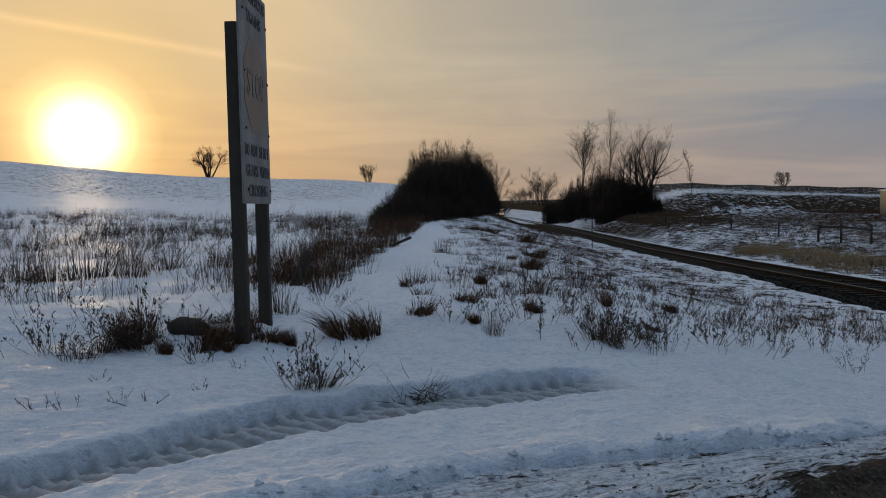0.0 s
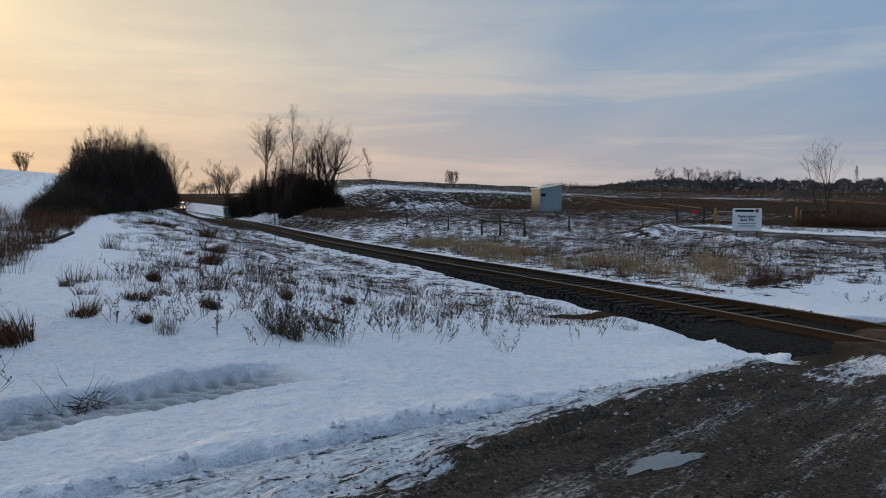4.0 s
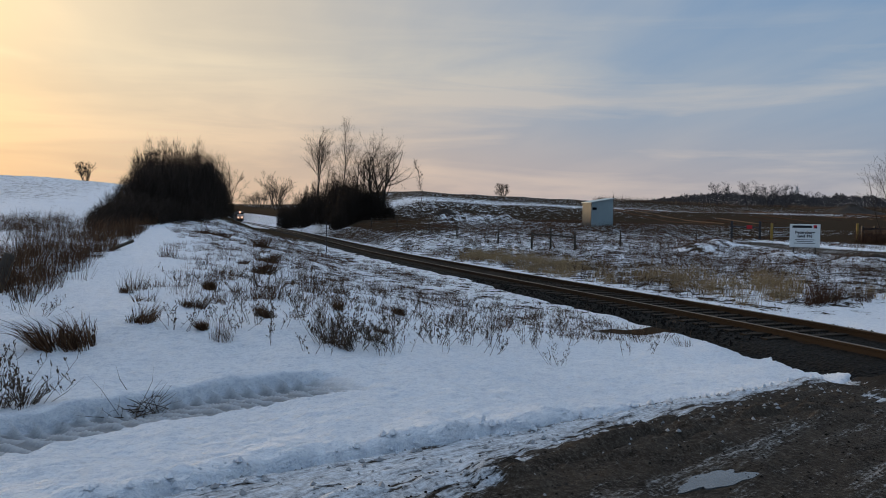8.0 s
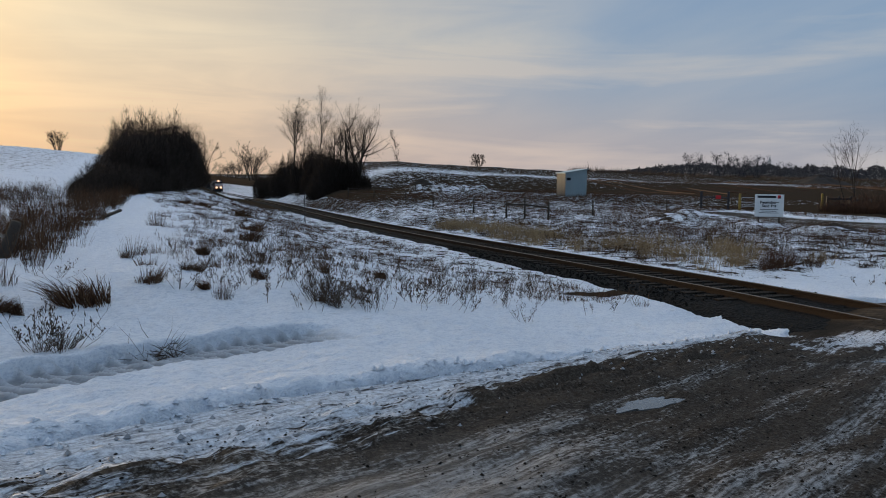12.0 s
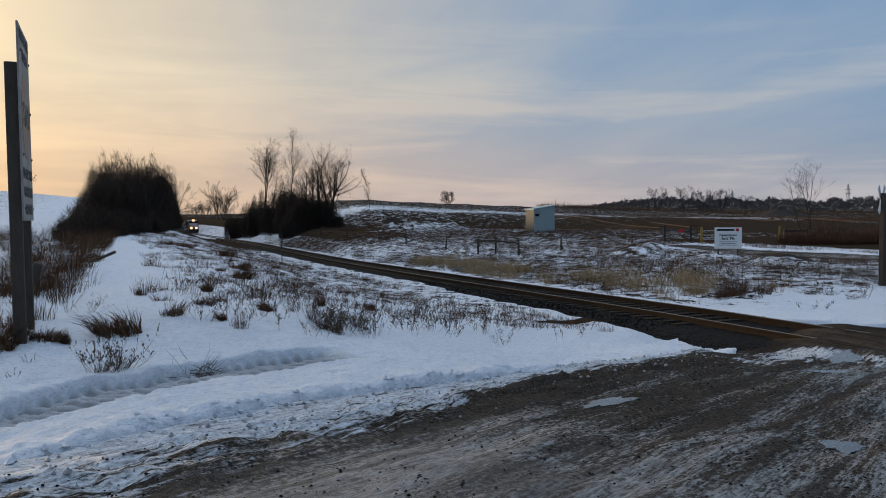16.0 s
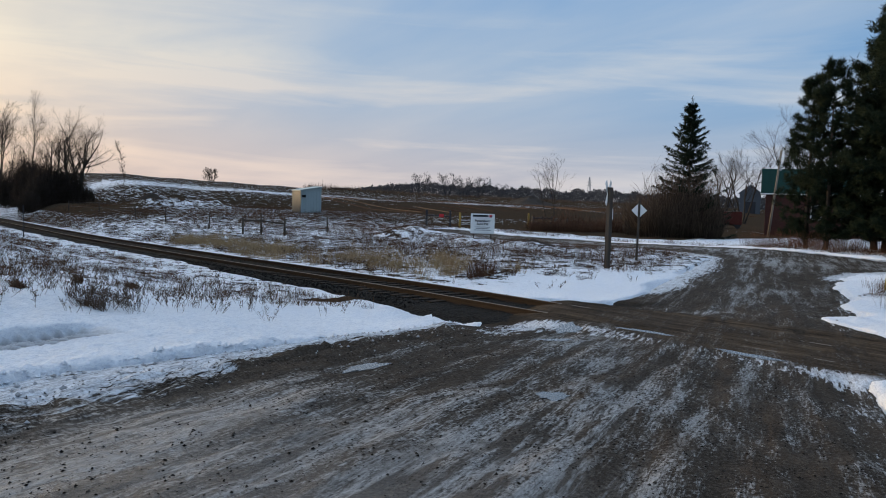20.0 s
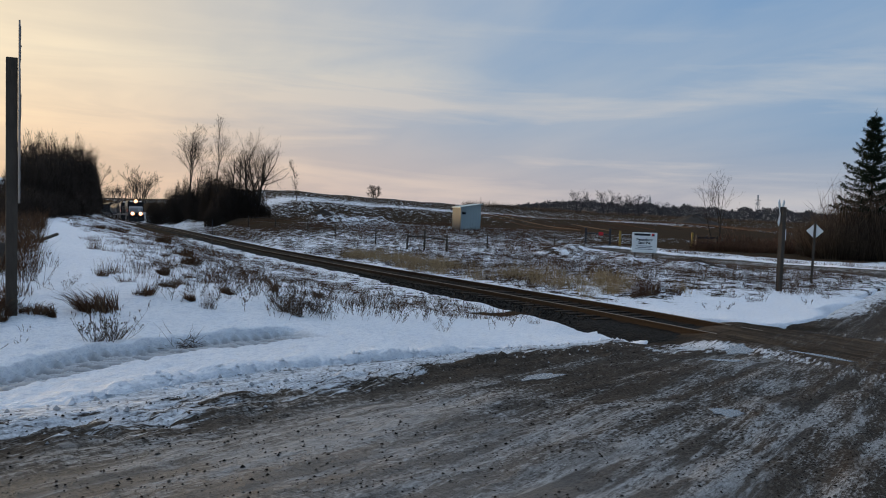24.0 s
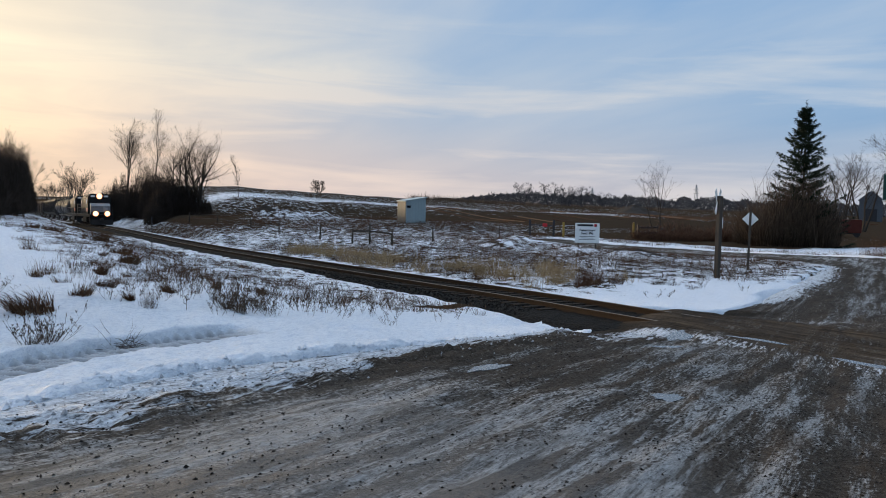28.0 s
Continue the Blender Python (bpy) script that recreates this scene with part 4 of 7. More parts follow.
def weed_spikes(rng, height, stems, seeds=3):
    """Branching dead stems with seed heads."""
    P, V, R, mid = [], [], [], []

    def add(p, v, r, m=0.0):
        P.append(p), V.append(v), R.append(r), mid.append(rng.normal(0, 1, 3) * m)

    for _ in range(stems):
        a, rad = rng.uniform(0, 2 * math.pi), 0.30 * height * rng.uniform(0, 1)
        p = np.array([rad * math.cos(a), rad * math.sin(a), -0.05])
        h = height * rng.uniform(0.5, 1.0)
        v = np.array([math.cos(a) * rng.uniform(0.05, 0.9) * h, math.sin(a) * rng.uniform(0.05, 0.9) * h, h * rng.uniform(0.5, 1.0)])
        add(p, v, 0.004, 0.03 * h)
        for _ in range(rng.integers(4, 9)):
            f = rng.uniform(0.35, 0.97)
            q = p + v * f
            w = rng.normal(0, 1, 3) * 0.5
            w[2] = abs(w[2]) + 0.4
            w *= h * rng.uniform(0.10, 0.26) / np.linalg.norm(w)
            add(q, w, 0.0028, 0.01 * h)
            for _ in range(seeds):
                e = q + w * rng.uniform(0.5, 1.0)
                add(e, rng.normal(0, 0.012, 3) + (0, 0, 0.018), 0.008)
    return np.array(P), np.array(V), np.array(R), np.array(mid)


def gather(sets):
    return [np.concatenate(c) for c in zip(*sets)]


def scatter(name, spots, make, mat, label, category, seed):
    """One object of uncountable small plants over the given spots."""
    rng = np.random.default_rng(seed)
    sets = []
    for x, y, size in spots:
        P, V, R, M = make(rng, size)
        sets.append((P + (x, y, 0), V, R, M))
    P, V, R, M = gather(sets)
    foot = np.array([(x, y) for x, y, _ in spots])
    z = surface(foot[:, 0], foot[:, 1])
    P[:, 2] += np.repeat(z, [len(s[0]) for s in sets])
    return tagged(spikes(name, P, V, R, mat, M), label, category, kind="stuff")


GROW = {}


def plant(kind, seed, x, y, size, label, category, name, group=""):
    """A single plant as a thing of its own, from a few shared forms."""
    key = (kind, seed)
    if key not in GROW:
        rng = np.random.default_rng(seed * 7 + len(kind))
        if kind == "tuft":
            sets = []
            for _ in range(int(rng.integers(3, 6))):
                off = np.append(rng.normal(0, 0.11, 2), 0.0)
                b = tuft_spikes(rng, rng.uniform(0.16, 0.38), rng.uniform(0.05, 0.11), int(rng.integers(45, 110)), tuple(rng.normal(0, 0.45, 2)))
                sets.append((b[0] + off, b[1], b[2], b[3]))
            a = gather(sets)
            GROW[key] = spikes("blades", *a[:3], BROWN, a[3], False)
        elif kind == "reed":
            a = gather([tuft_spikes(rng, 0.6, 0.22, 50, (0.15, 0.0)), tuft_spikes(rng, 0.3, 0.3, 70, (0.1, 0.1))])
            GROW[key] = spikes("blades", *a[:3], BROWN, a[3], False)
        elif kind == "weed":
            a = weed_spikes(rng, 0.7, 9)
            GROW[key] = spikes("stems", *a[:3], STEM, a[3], False)
        elif kind == "sprig":
            a = weed_spikes(rng, 0.28, 4, 0)
            GROW[key] = spikes("stems", *a[:3], STEM, a[3], False)
        elif kind == "stalk":
            a = weed_spikes(rng, 1.15, 3)
            GROW[key] = spikes("stems", *a[:3], STEM, a[3], False)
        elif kind == "bush":
            a = gather([weed_spikes(rng, 0.62, 15), tuft_spikes(rng, 0.3, 0.1, 50, tuple(rng.normal(0, 0.4, 2)))])
            GROW[key] = spikes("stems", *a[:3], STEM, a[3], False)
        else:
            P = np.stack([rng.normal(0, 0.25, 60), rng.normal(0, 0.12, 60), np.abs(rng.normal(0, 0.05, 60))], 1)
            V = np.stack([rng.normal(0, 0.28, 60), rng.normal(0, 0.2, 60), np.abs(rng.normal(0, 0.12, 60))], 1)
            GROW[key] = spikes("twigs", P, V, rng.uniform(0.003, 0.006, 60), STEM, rng.normal(0, 0.03, (60, 3)), False)
    ob = new(name, GROW[key])
    ob.matrix_basis = pose(x, y, ground(x, y), 0, 0, (seed * 97 + x * 311) % 360) @ Matrix.Diagonal((size * (1 + 0.3 * math.sin(x * 9)), size, size * (1 + 0.2 * math.sin(y * 7)), 1))
    return tagged(ob, label, category, group)


def grow_tree(rng, height, girth, levels=4, split=(4, 6), wide=0.6, first=0.25, upright=0.5, short=1.0):
    """Limbs of a leafless tree: thick ones as tubes, fine ones as stems."""
    tubes, fine = [], []

    def limb(p, way, length, r, level):
        pts, radii = [p], [r]
        n = 4
        for i in range(n):
            way = (way + Vector(rng.normal(0, 0.10, 3)) + Vector((0, 0, 0.06 * upright))).normalized()
            p = p + way * (length / n)
            pts.append(p)
            radii.append(r * (1 - 0.62 * (i + 1) / n))
        if level <= 2:
            tubes.append((pts, radii, level))
        else:
            for a, b, ra in zip(pts, pts[1:], radii):
                fine.append((a, b - a, ra))
        if level >= levels:
            return
        for _ in range(rng.integers(*split) + (2 if level == 0 else 0)):
            f = rng.uniform(first if level == 0 else 0.2, 0.98)
            k = min(int(f * n), n - 1)
            q = pts[k].lerp(pts[k + 1], f * n - k)
            side = Vector(rng.normal(0, 1, 3))
            side = (side - way * side.dot(way)).normalized()
            go = (way * (0.55 + 0.5 * upright) + side * wide + Vector((0, 0, 0.22))).normalized()
            limb(q, go, length * rng.uniform(0.5, 0.8) * (1.2 - 0.5 * f) * (short if level == 0 else 1.0), max(radii[k] * 0.55, 0.005), level + 1)

    limb(Vector((0, 0, -0.3)), Vector((rng.normal(0, 0.04), rng.normal(0, 0.04), 1)).normalized(), height * (0.66 if short > 0.8 else 0.95), girth, 0)
    return tubes, fine


def grow_poplar(rng, height, girth, first=0.4, reach=0.3, count=26, rise=(0.6, 1.3)):
    """A straight stem with rising side branches, each with its twigs."""
    tubes, fine = [], []
    pts = [Vector((0, 0, -0.3))]
    for k in range(8):
        pts.append(pts[-1] + Vector((rng.normal(0, 0.02), rng.normal(0, 0.02), 0.125)) * (height + 0.3))
    tubes.append((pts, [girth * (1 - 0.9 * k / 8) for k in range(9)], 0))

    def at(f):
        k = min(int(f * 8), 7)
        return pts[k].lerp(pts[k + 1], f * 8 - k)

    for _ in range(count):
        f = rng.uniform(first, 0.97)
        a = rng.uniform(0, 2 * math.pi)
        way = Vector((math.cos(a) * 0.75, math.sin(a) * 0.75, rng.uniform(*rise))).normalized()
        length = height * reach * min(1.15 - f, 0.55 + 0.3 * f) * rng.uniform(0.5, 1.2) + 0.25
        p, run = at(f), []
        for _ in range(4):
            way = (way + Vector(rng.normal(0, 0.12, 3))).normalized()
            run.append((p, way * length / 4))
            p = p + way * length / 4
        for i, (q, v) in enumerate(run):
            fine.append((q, v, 0.028 * (1 - i / 5)))
            for _ in range(4):
                side = (v.normalized() + Vector(rng.normal(0, 0.55, 3)) + Vector((0, 0, 0.15))).normalized()
                w = side * length * rng.uniform(0.18, 0.42)
                s = q + v * rng.uniform(0, 1)
                fine.append((s, w, 0.012))
                for _ in range(3):
                    fine.append((s + w * rng.uniform(0.3, 1), (side + Vector(rng.normal(0, 0.5, 3))).normalized() * length * rng.uniform(0.08, 0.2), 0.008))
    return tubes, fine


def grow_spread(rng, height, girth, stems=3, lean=0.22, kids=(6, 5, 4), first=0.35, wide=0.7, lop=0.0, ratio=0.45):
    """Several rising stems that fork again and again into a rounded crown of fine twigs."""
    tubes, fine = [], []

    def limb(p, way, length, r, level):
        n = 5 if level == 0 else 4
        pts, radii = [p], [r]
        for i in range(n):
            way = (way + Vector(rng.normal(0, 0.09 + 0.03 * level, 3)) + Vector((0, 0, 0.05))).normalized()
            p = p + way * (length / n)
            pts.append(p)
            radii.append(max(r * (1 - 0.75 * (i + 1) / n), 0.006))
        if level <= 1:
            tubes.append((pts, radii, level))
        else:
            fine.extend((a, b - a, ra) for a, b, ra in zip(pts, pts[1:], radii))
        if level >= len(kids):
            return
        for _ in range(kids[level]):
            f = rng.uniform(first if level == 0 else 0.15, 1.0) ** 0.8
            k = min(int(f * n), n - 1)
            q = pts[k].lerp(pts[k + 1], f * n - k)
            side = Vector(rng.normal(0, 1, 3))
            side = (side - way * side.dot(way)).normalized()
            go = (way + side * wide * rng.uniform(0.6, 1.3) + Vector((0, 0, 0.10))).normalized()
            limb(q, go, length * (ratio if level == 0 else 0.58) * rng.uniform(0.75, 1.25) * (1.15 - 0.45 * f), max(radii[k] * 0.5, 0.007), level + 1)

    for k in range(stems):
        a = 2 * math.pi * (k + rng.uniform(-0.2, 0.2)) / stems + 0.4
        t = lean * rng.uniform(0.5, 1.2) if stems > 1 else 0.04
        limb(Vector((0.25 * math.cos(a), 0.25 * math.sin(a), -0.4)), Vector((math.cos(a) * t + lop, math.sin(a) * t, 1)).normalized(), height * rng.uniform(0.82, 0.98), girth * rng.uniform(0.7, 1.0), 0)
    return tubes, fine


def make_tree(name, label, x, y, height, girth, seed, bark=None, twig=None, trunks=1, group="", thick=0.016, slim=False, spread=False, **grow):
    """A leafless tree, its foot on the ground."""
    rng = np.random.default_rng(seed)
    tree = thing(name, label, "tree", pose(x, y, ground(x, y) - 0.05), group)
    wood, fine = Build(), []
    for k in range(trunks):
        h = height * (1 if k == 0 else rng.uniform(0.75, 0.95))
        tubes, f = grow_spread(rng, h, girth, **grow) if spread else grow_poplar(rng, h, girth, **grow) if slim else grow_tree(rng, h, girth, **grow)
        off = Vector((rng.normal(0, 0.5), rng.normal(0, 0.5), 0)) if k else Vector()
        for pts, radii, level in tubes:
            wood.tube([p + off for p in pts], radii, (7, 5, 4)[level], False)
        fine += [(a + off, v, r) for a, v, r in f]
    part("trunk", wood, bark or BARK, tree, smooth=True)
    if fine:
        part("crown", spikes("crown", [tuple(a) for a, _, _ in fine], [tuple(v * 1.1) for _, v, _ in fine], [max(r, thick) for _, _, r in fine], twig or TWIG, None, False), None, tree)
    return tree


def shrub_mesh(seed, height, radius, count, mat, reach=1.0):
    """A dense leafless thicket, made of several uneven lobes."""
    rng = np.random.default_rng(seed)
    P, V, R = [], [], []
    lobes = 11
    for k in range(lobes):
        a, q = 2 * math.pi * k * 0.382 + seed, radius * 0.72 * math.sqrt(k / lobes)
        h = height * rng.uniform(0.55, 1.0) * (1 - 0.42 * (q / radius) ** 2)
        w = radius * rng.uniform(0.30, 0.5)
        n = count // lobes
        ang, rad = rng.uniform(0, 2 * math.pi, n), w * np.sqrt(rng.uniform(0, 1, n))
        z = h * (1 - 0.6 * (rad / w) ** 2) * rng.uniform(0, 0.95, n) ** 0.75
        p = np.stack([q * math.cos(a) + rad * np.cos(ang), q * math.sin(a) + rad * np.sin(ang), z - 0.2], 1)
        v = rng.normal(0, 0.6, (n, 3))
        v[:, :2] += p[:, :2] / radius * 0.6
        v[:, 2] = np.abs(v[:, 2]) + 0.5
        v *= (reach * rng.uniform(0.3, 0.9, n) / np.linalg.norm(v, axis=1))[:, None]
        r = rng.uniform(0.011, 0.024, n)
        out = rng.uniform(0, 1, n) < rng.uniform(0.0, 0.07)
        v[out] *= rng.uniform(1.2, 1.9, (int(out.sum()), 1))
        P.append(p), V.append(v), R.append(r)
    return spikes("thicket", np.concatenate(P), np.concatenate(V), np.concatenate(R), mat, None, False)


def brush_mesh(seed, height, radius, count, mat):
    """Thin stems that fan out from the ground."""
    rng = np.random.default_rng(seed)
    ang, rad = rng.uniform(0, 2 * math.pi, count), radius * np.sqrt(rng.uniform(0, 1, count))
    P = np.stack([rad * np.cos(ang), rad * np.sin(ang), np.full(count, -0.1)], 1)
    h = height * rng.uniform(0.25, 1.0, count) * (1 - 0.4 * (rad / radius) ** 2)
    sway = np.clip(rng.normal(0, 0.2, (count, 2)), -0.35, 0.35)
    V = np.stack([sway[:, 0] * h + P[:, 0] * 0.3, sway[:, 1] * h + P[:, 1] * 0.3, h], 1)
    half = count // 2
    k = rng.integers(0, half, count - half)
    P[half:] = P[k] + V[k] * rng.uniform(0.4, 0.9, (count - half, 1))
    V[half:] = np.clip(rng.normal(0, 0.13, (count - half, 3)), -0.22, 0.22) * height + (0, 0, 0.14 * height)
    return spikes("stems", P, V, rng.uniform(0.008, 0.018, count), mat, rng.normal(0, 0.05, (count, 3)), False)


def spruce_mesh(seed, height, width, mat):
    """A spruce: boughs that droop and lift at their tips, hung with short sprays, with sky between the tiers."""
    rng = np.random.default_rng(seed)
    P, V, R = [], [], []
    h = height * 0.04
    while h < height * 0.97:
        f = 1 - h / height
        for k in range(int(rng.integers(5, 8))):
            a = rng.uniform(0, 2 * math.pi)
            length = width * (0.035 + 0.965 * f ** 0.9) * rng.choice((0.5, 0.7, 0.85, 1.0, 1.15, 1.3))
            n = int(18 + length * 30)
            t = rng.uniform(0.05, 1.0, n) ** 0.8
            out, over = np.array([math.cos(a), math.sin(a)]), np.array([-math.sin(a), math.cos(a)])
            rise = rng.uniform(-0.55, -0.15) + 0.45 * (1 - f)
            z = h + rng.normal(0, 0.06) + length * (rise * t + 0.42 * t * t) + rng.normal(0, 0.035, n)
            side = rng.uniform(-1, 1, n) * (0.10 + 0.22 * length * (1 - t) ** 0.7 * t ** 0.3)
            p = np.stack([out[0] * t * length + over[0] * side, out[1] * t * length + over[1] * side, z], 1)
            way = np.sign(side) * rng.uniform(0.2, 0.9, n)
            v = np.stack([out[0] * 0.8 + over[0] * way, out[1] * 0.8 + over[1] * way, rng.normal(-0.25, 0.35, n)], 1)
            hang = rng.uniform(0, 1, n) < 0.35
            v[hang, 2] -= 1.1
            v *= (rng.uniform(0.16, 0.36, n) / np.linalg.norm(v, axis=1))[:, None]
            P.append(p), V.append(v), R.append(rng.uniform(0.022, 0.050, n))
        h += rng.uniform(0.22, 0.42) * (0.55 + 0.6 * f)
    n = 40
    P.append(np.stack([rng.normal(0, 0.04, n), rng.normal(0, 0.04, n), rng.uniform(height * 0.92, height * 1.02, n)], 1))
    V.append(np.stack([rng.normal(0, 0.10, n), rng.normal(0, 0.10, n), rng.uniform(0.12, 0.28, n)], 1))
    R.append(np.full(n, 0.03))
    return spikes("crown", np.concatenate(P), np.concatenate(V), np.concatenate(R), mat, None, False)


def pine_mesh(seed, height, width, mat, bare=0.06):
    """A pine: uneven limbs that end in tufts of long needles, with gaps between them."""
    rng = np.random.default_rng(seed)
    P, V, R = [], [], []
    lop = rng.uniform(0, 2 * math.pi)
    h = height * bare
    while h < height * 0.985:
        f = 1 - h / height
        for k in range(int(rng.integers(5, 8))):
            a = rng.uniform(0, 2 * math.pi)
            full = min(1.0, (f / 0.55) ** 0.75) * (0.86 + 0.14 * math.cos(a - lop)) * (0.7 + 0.3 * min(1.0, (1 - f) / 0.25))
            length = (0.3 + width * full) * rng.choice((0.55, 0.75, 0.9, 1.0, 1.15))
            out, over = np.array([math.cos(a), math.sin(a)]), np.array([-math.sin(a), math.cos(a)])
            rise = rng.uniform(-0.15, 0.25) + 0.5 * (1 - f)
            for c in range(int(3 + length * 2.2)):
                t = rng.uniform(0.35, 1.0) ** 0.7
                s = rng.normal(0, 0.16) * length * (1.15 - t * 0.6)
                mid = np.array([out[0] * t * length + over[0] * s, out[1] * t * length + over[1] * s, h + length * (rise * t * 0.6 + 0.22 * t * t) + rng.normal(0, 0.12)])
                n = 26
                d = rng.normal(0, 1, (n, 3))
                d[:, :2] += out * 0.8
                d[:, 2] += 0.55
                d /= np.linalg.norm(d, axis=1)[:, None]
                P.append(mid + d * 0.04 + rng.normal(0, 0.09, (n, 3))), V.append(d * rng.uniform(0.20, 0.42, n)[:, None]), R.append(rng.uniform(0.018, 0.038, n))
            # the limb itself
            P.append(np.array([[0, 0, h]])), V.append(np.array([[out[0] * length * 0.9, out[1] * length * 0.9, length * (rise * 0.55 + 0.15)]])), R.append(np.array([0.05]))
        h += rng.uniform(0.35, 0.75)
    return spikes("crown", np.concatenate(P), np.concatenate(V), np.concatenate(R), mat, None, False)


def make_conifer(name, label, x, y, height, crown, turn, scale=1.0, group=""):
    tree = thing(name, label, "tree", pose(x, y, ground(x, y) - 0.1, 0, 0, turn) @ Matrix.Diagonal((scale, scale, scale, 1)), group)
    b = Build().tube([(0, 0, -0.3), (0.03, 0.02, height * 0.35), (0, 0, height * 0.97)], [0.026 * height * 0.6, 0.016 * height * 0.6, 0.02], 8)
    part("trunk", b, BARK, tree, smooth=True)
    part("crown", crown, None, tree)
    return tree


def make_woods():
    forms = [shrub_mesh(s, 6.2, 3.0, 9500, TWIG) for s in (1, 2, 3)]
    low = shrub_mesh(4, 3.2, 1.9, 3600, TWIG, 0.7)
    fan = brush_mesh(6, 4.0, 1.5, 1700, STEM)
    red = brush_mesh(7, 2.0, 1.6, 800, REDTWIG)
    label = "dense dark leafless shrub in the hedgerow by the track"

    def shrub(form, x, y, sx, sz, turn, label=label, group="hedgerow shrubs"):
        ob = thing("shrub", label, "shrub", pose(x, y, ground(x, y), 0, 0, turn) @ Matrix.Diagonal((sx, sx, sz, 1)), group)
        part("thicket", form, None, ob)
        return ob

    for k, (x, y, sx, sz) in enumerate(((-2.9, 40.5, 0.42, 0.42), (-2.8, 43.5, 0.6, 0.55), (-2.5, 46.5, 0.75, 0.72), (-2.2, 50, 0.85, 0.9), (-1.2, 47.5, 0.6, 0.6), (0.2, 53, 0.6, 0.55), (-0.6, 50, 0.6, 0.6), (1.6, 60, 0.7, 0.6))):
        shrub(low, x, y, sx, sz, k * 71)
    for k, (x, y, sx, sz) in enumerate(((-1.7, 55, 0.55, 0.66), (-1.5, 60, 0.62, 0.80), (0.2, 58, 0.6, 0.78), (-1.0, 66, 0.72, 0.98), (1.2, 65, 0.7, 0.93), (-0.4, 73, 0.8, 1.14), (2.2, 73, 0.75, 1.12),
                                       (0.8, 81, 0.85, 1.20), (3.0, 81, 0.75, 1.16), (2.4, 90, 0.85, 1.25), (4.0, 91, 0.75, 1.16), (4.0, 100, 0.8, 1.20), (5.2, 110, 0.8, 1.14), (6.4, 122, 0.8, 1.03))):
        shrub(forms[k % 3], x, y, sx, sz * 1.10, k * 53)
    for k, (x, y, sx, sz) in enumerate(((20.6, 104, 0.45, 0.62), (21.8, 106, 0.6, 0.97), (23.2, 107, 0.65, 1.17), (24.8, 108, 0.65, 1.10), (26.4, 108, 0.55, 0.86), (27.8, 108, 0.5, 0.62), (22.6, 114, 0.65, 1.38), (24.8, 115, 0.7, 1.38), (27.0, 116, 0.6, 0.97),
                                       (22.6, 124, 0.75, 1.45), (25.4, 127, 0.8, 1.52), (28.0, 128, 0.7, 1.03), (21.6, 138, 0.8, 1.31), (24.4, 148, 0.9, 1.38), (20.4, 150, 0.8, 1.10))):
        shrub(forms[k % 3], x, y, sx, sz, k * 37, "dark leafless thicket on the bank beside the track", "bank shrubs")
    # leafless trees on the bank
    pale = "tall slender leafless poplar with pale bark on the bank"
    make_tree("bare_tree", pale, 24.0, 140, 14.6, 0.20, 11, spread=True, thick=0.013, stems=2, lean=0.055, kids=(20, 6, 5), first=0.42, wide=0.7, lop=-0.03, ratio=0.26, group="bank trees")
    make_tree("bare_tree", pale, 28.2, 141, 15.6, 0.17, 12, spread=True, thick=0.012, stems=1, kids=(24, 5, 4), first=0.42, wide=0.7, ratio=0.25, group="bank trees")
    make_tree("bare_tree", pale, 25.6, 143, 11.4, 0.10, 13, spread=True, thick=0.011, stems=1, kids=(18, 5, 4), first=0.4, wide=0.8, ratio=0.29, group="bank trees")
    broad = "broad leafless tree with a rounded crown on the bank"
    make_tree("bare_tree", broad, 27.0, 108, 9.8, 0.24, 14, spread=True, thick=0.009, stems=4, lean=0.27, kids=(11, 7, 6), first=0.3, wide=0.8, ratio=0.46, group="bank trees")
    make_tree("bare_tree", broad, 24.8, 108.5, 9.2, 0.20, 15, spread=True, thick=0.009, stems=3, lean=0.24, kids=(11, 7, 6), first=0.32, wide=0.8, ratio=0.46, group="bank trees")
    make_tree("bare_tree", "leafless tree at the far end of the hedgerow", 9.4, 150, 8.4, 0.16, 16, spread=True, thick=0.012, stems=4, lean=0.18, kids=(10, 6, 6), first=0.2, ratio=0.38)
    make_tree("bare_tree", "small leafless tree at the open end of the hedgerow", 5.2, 98, 6.6, 0.10, 28, spread=True, thick=0.008, stems=3, lean=0.12, kids=(10, 6, 5), first=0.2, lop=0.06, ratio=0.32)
    make_tree("bare_tree", "thin lone leafless sapling on the ridge", 36.6, 120, 6.6, 0.05, 17, slim=True, thick=0.010, first=0.2, reach=0.16)
    make_tree("bare_tree", "leafless round-crowned tree on the snowy hill", -45.5, 160, 6.0, 0.24, 18, spread=True, thick=0.014, stems=5, lean=0.42, kids=(10, 7, 6), first=0.25, wide=0.9, ratio=0.42)
    make_tree("bare_tree", "small leafless tree on the snowy hill", -17.6, 196, 4.3, 0.15, 19, spread=True, thick=0.015, stems=5, lean=0.36, kids=(9, 6, 6), first=0.15, wide=0.9, ratio=0.42)
    make_tree("bare_tree", "small rounded leafless tree on the ridge", 77, 184, 3.3, 0.12, 20, spread=True, thick=0.015, stems=6, lean=0.5, kids=(9, 6, 6), first=0.12, wide=0.9, ratio=0.42)
    rng = np.random.default_rng(5)
    first = make_tree("bare_tree", "leafless tree along the far railway line", 19.0, 470, 6.5, 0.15, 21, spread=True, thick=0.02, stems=4, lean=0.4, kids=(7, 5, 4), first=0.2, group="far line trees")
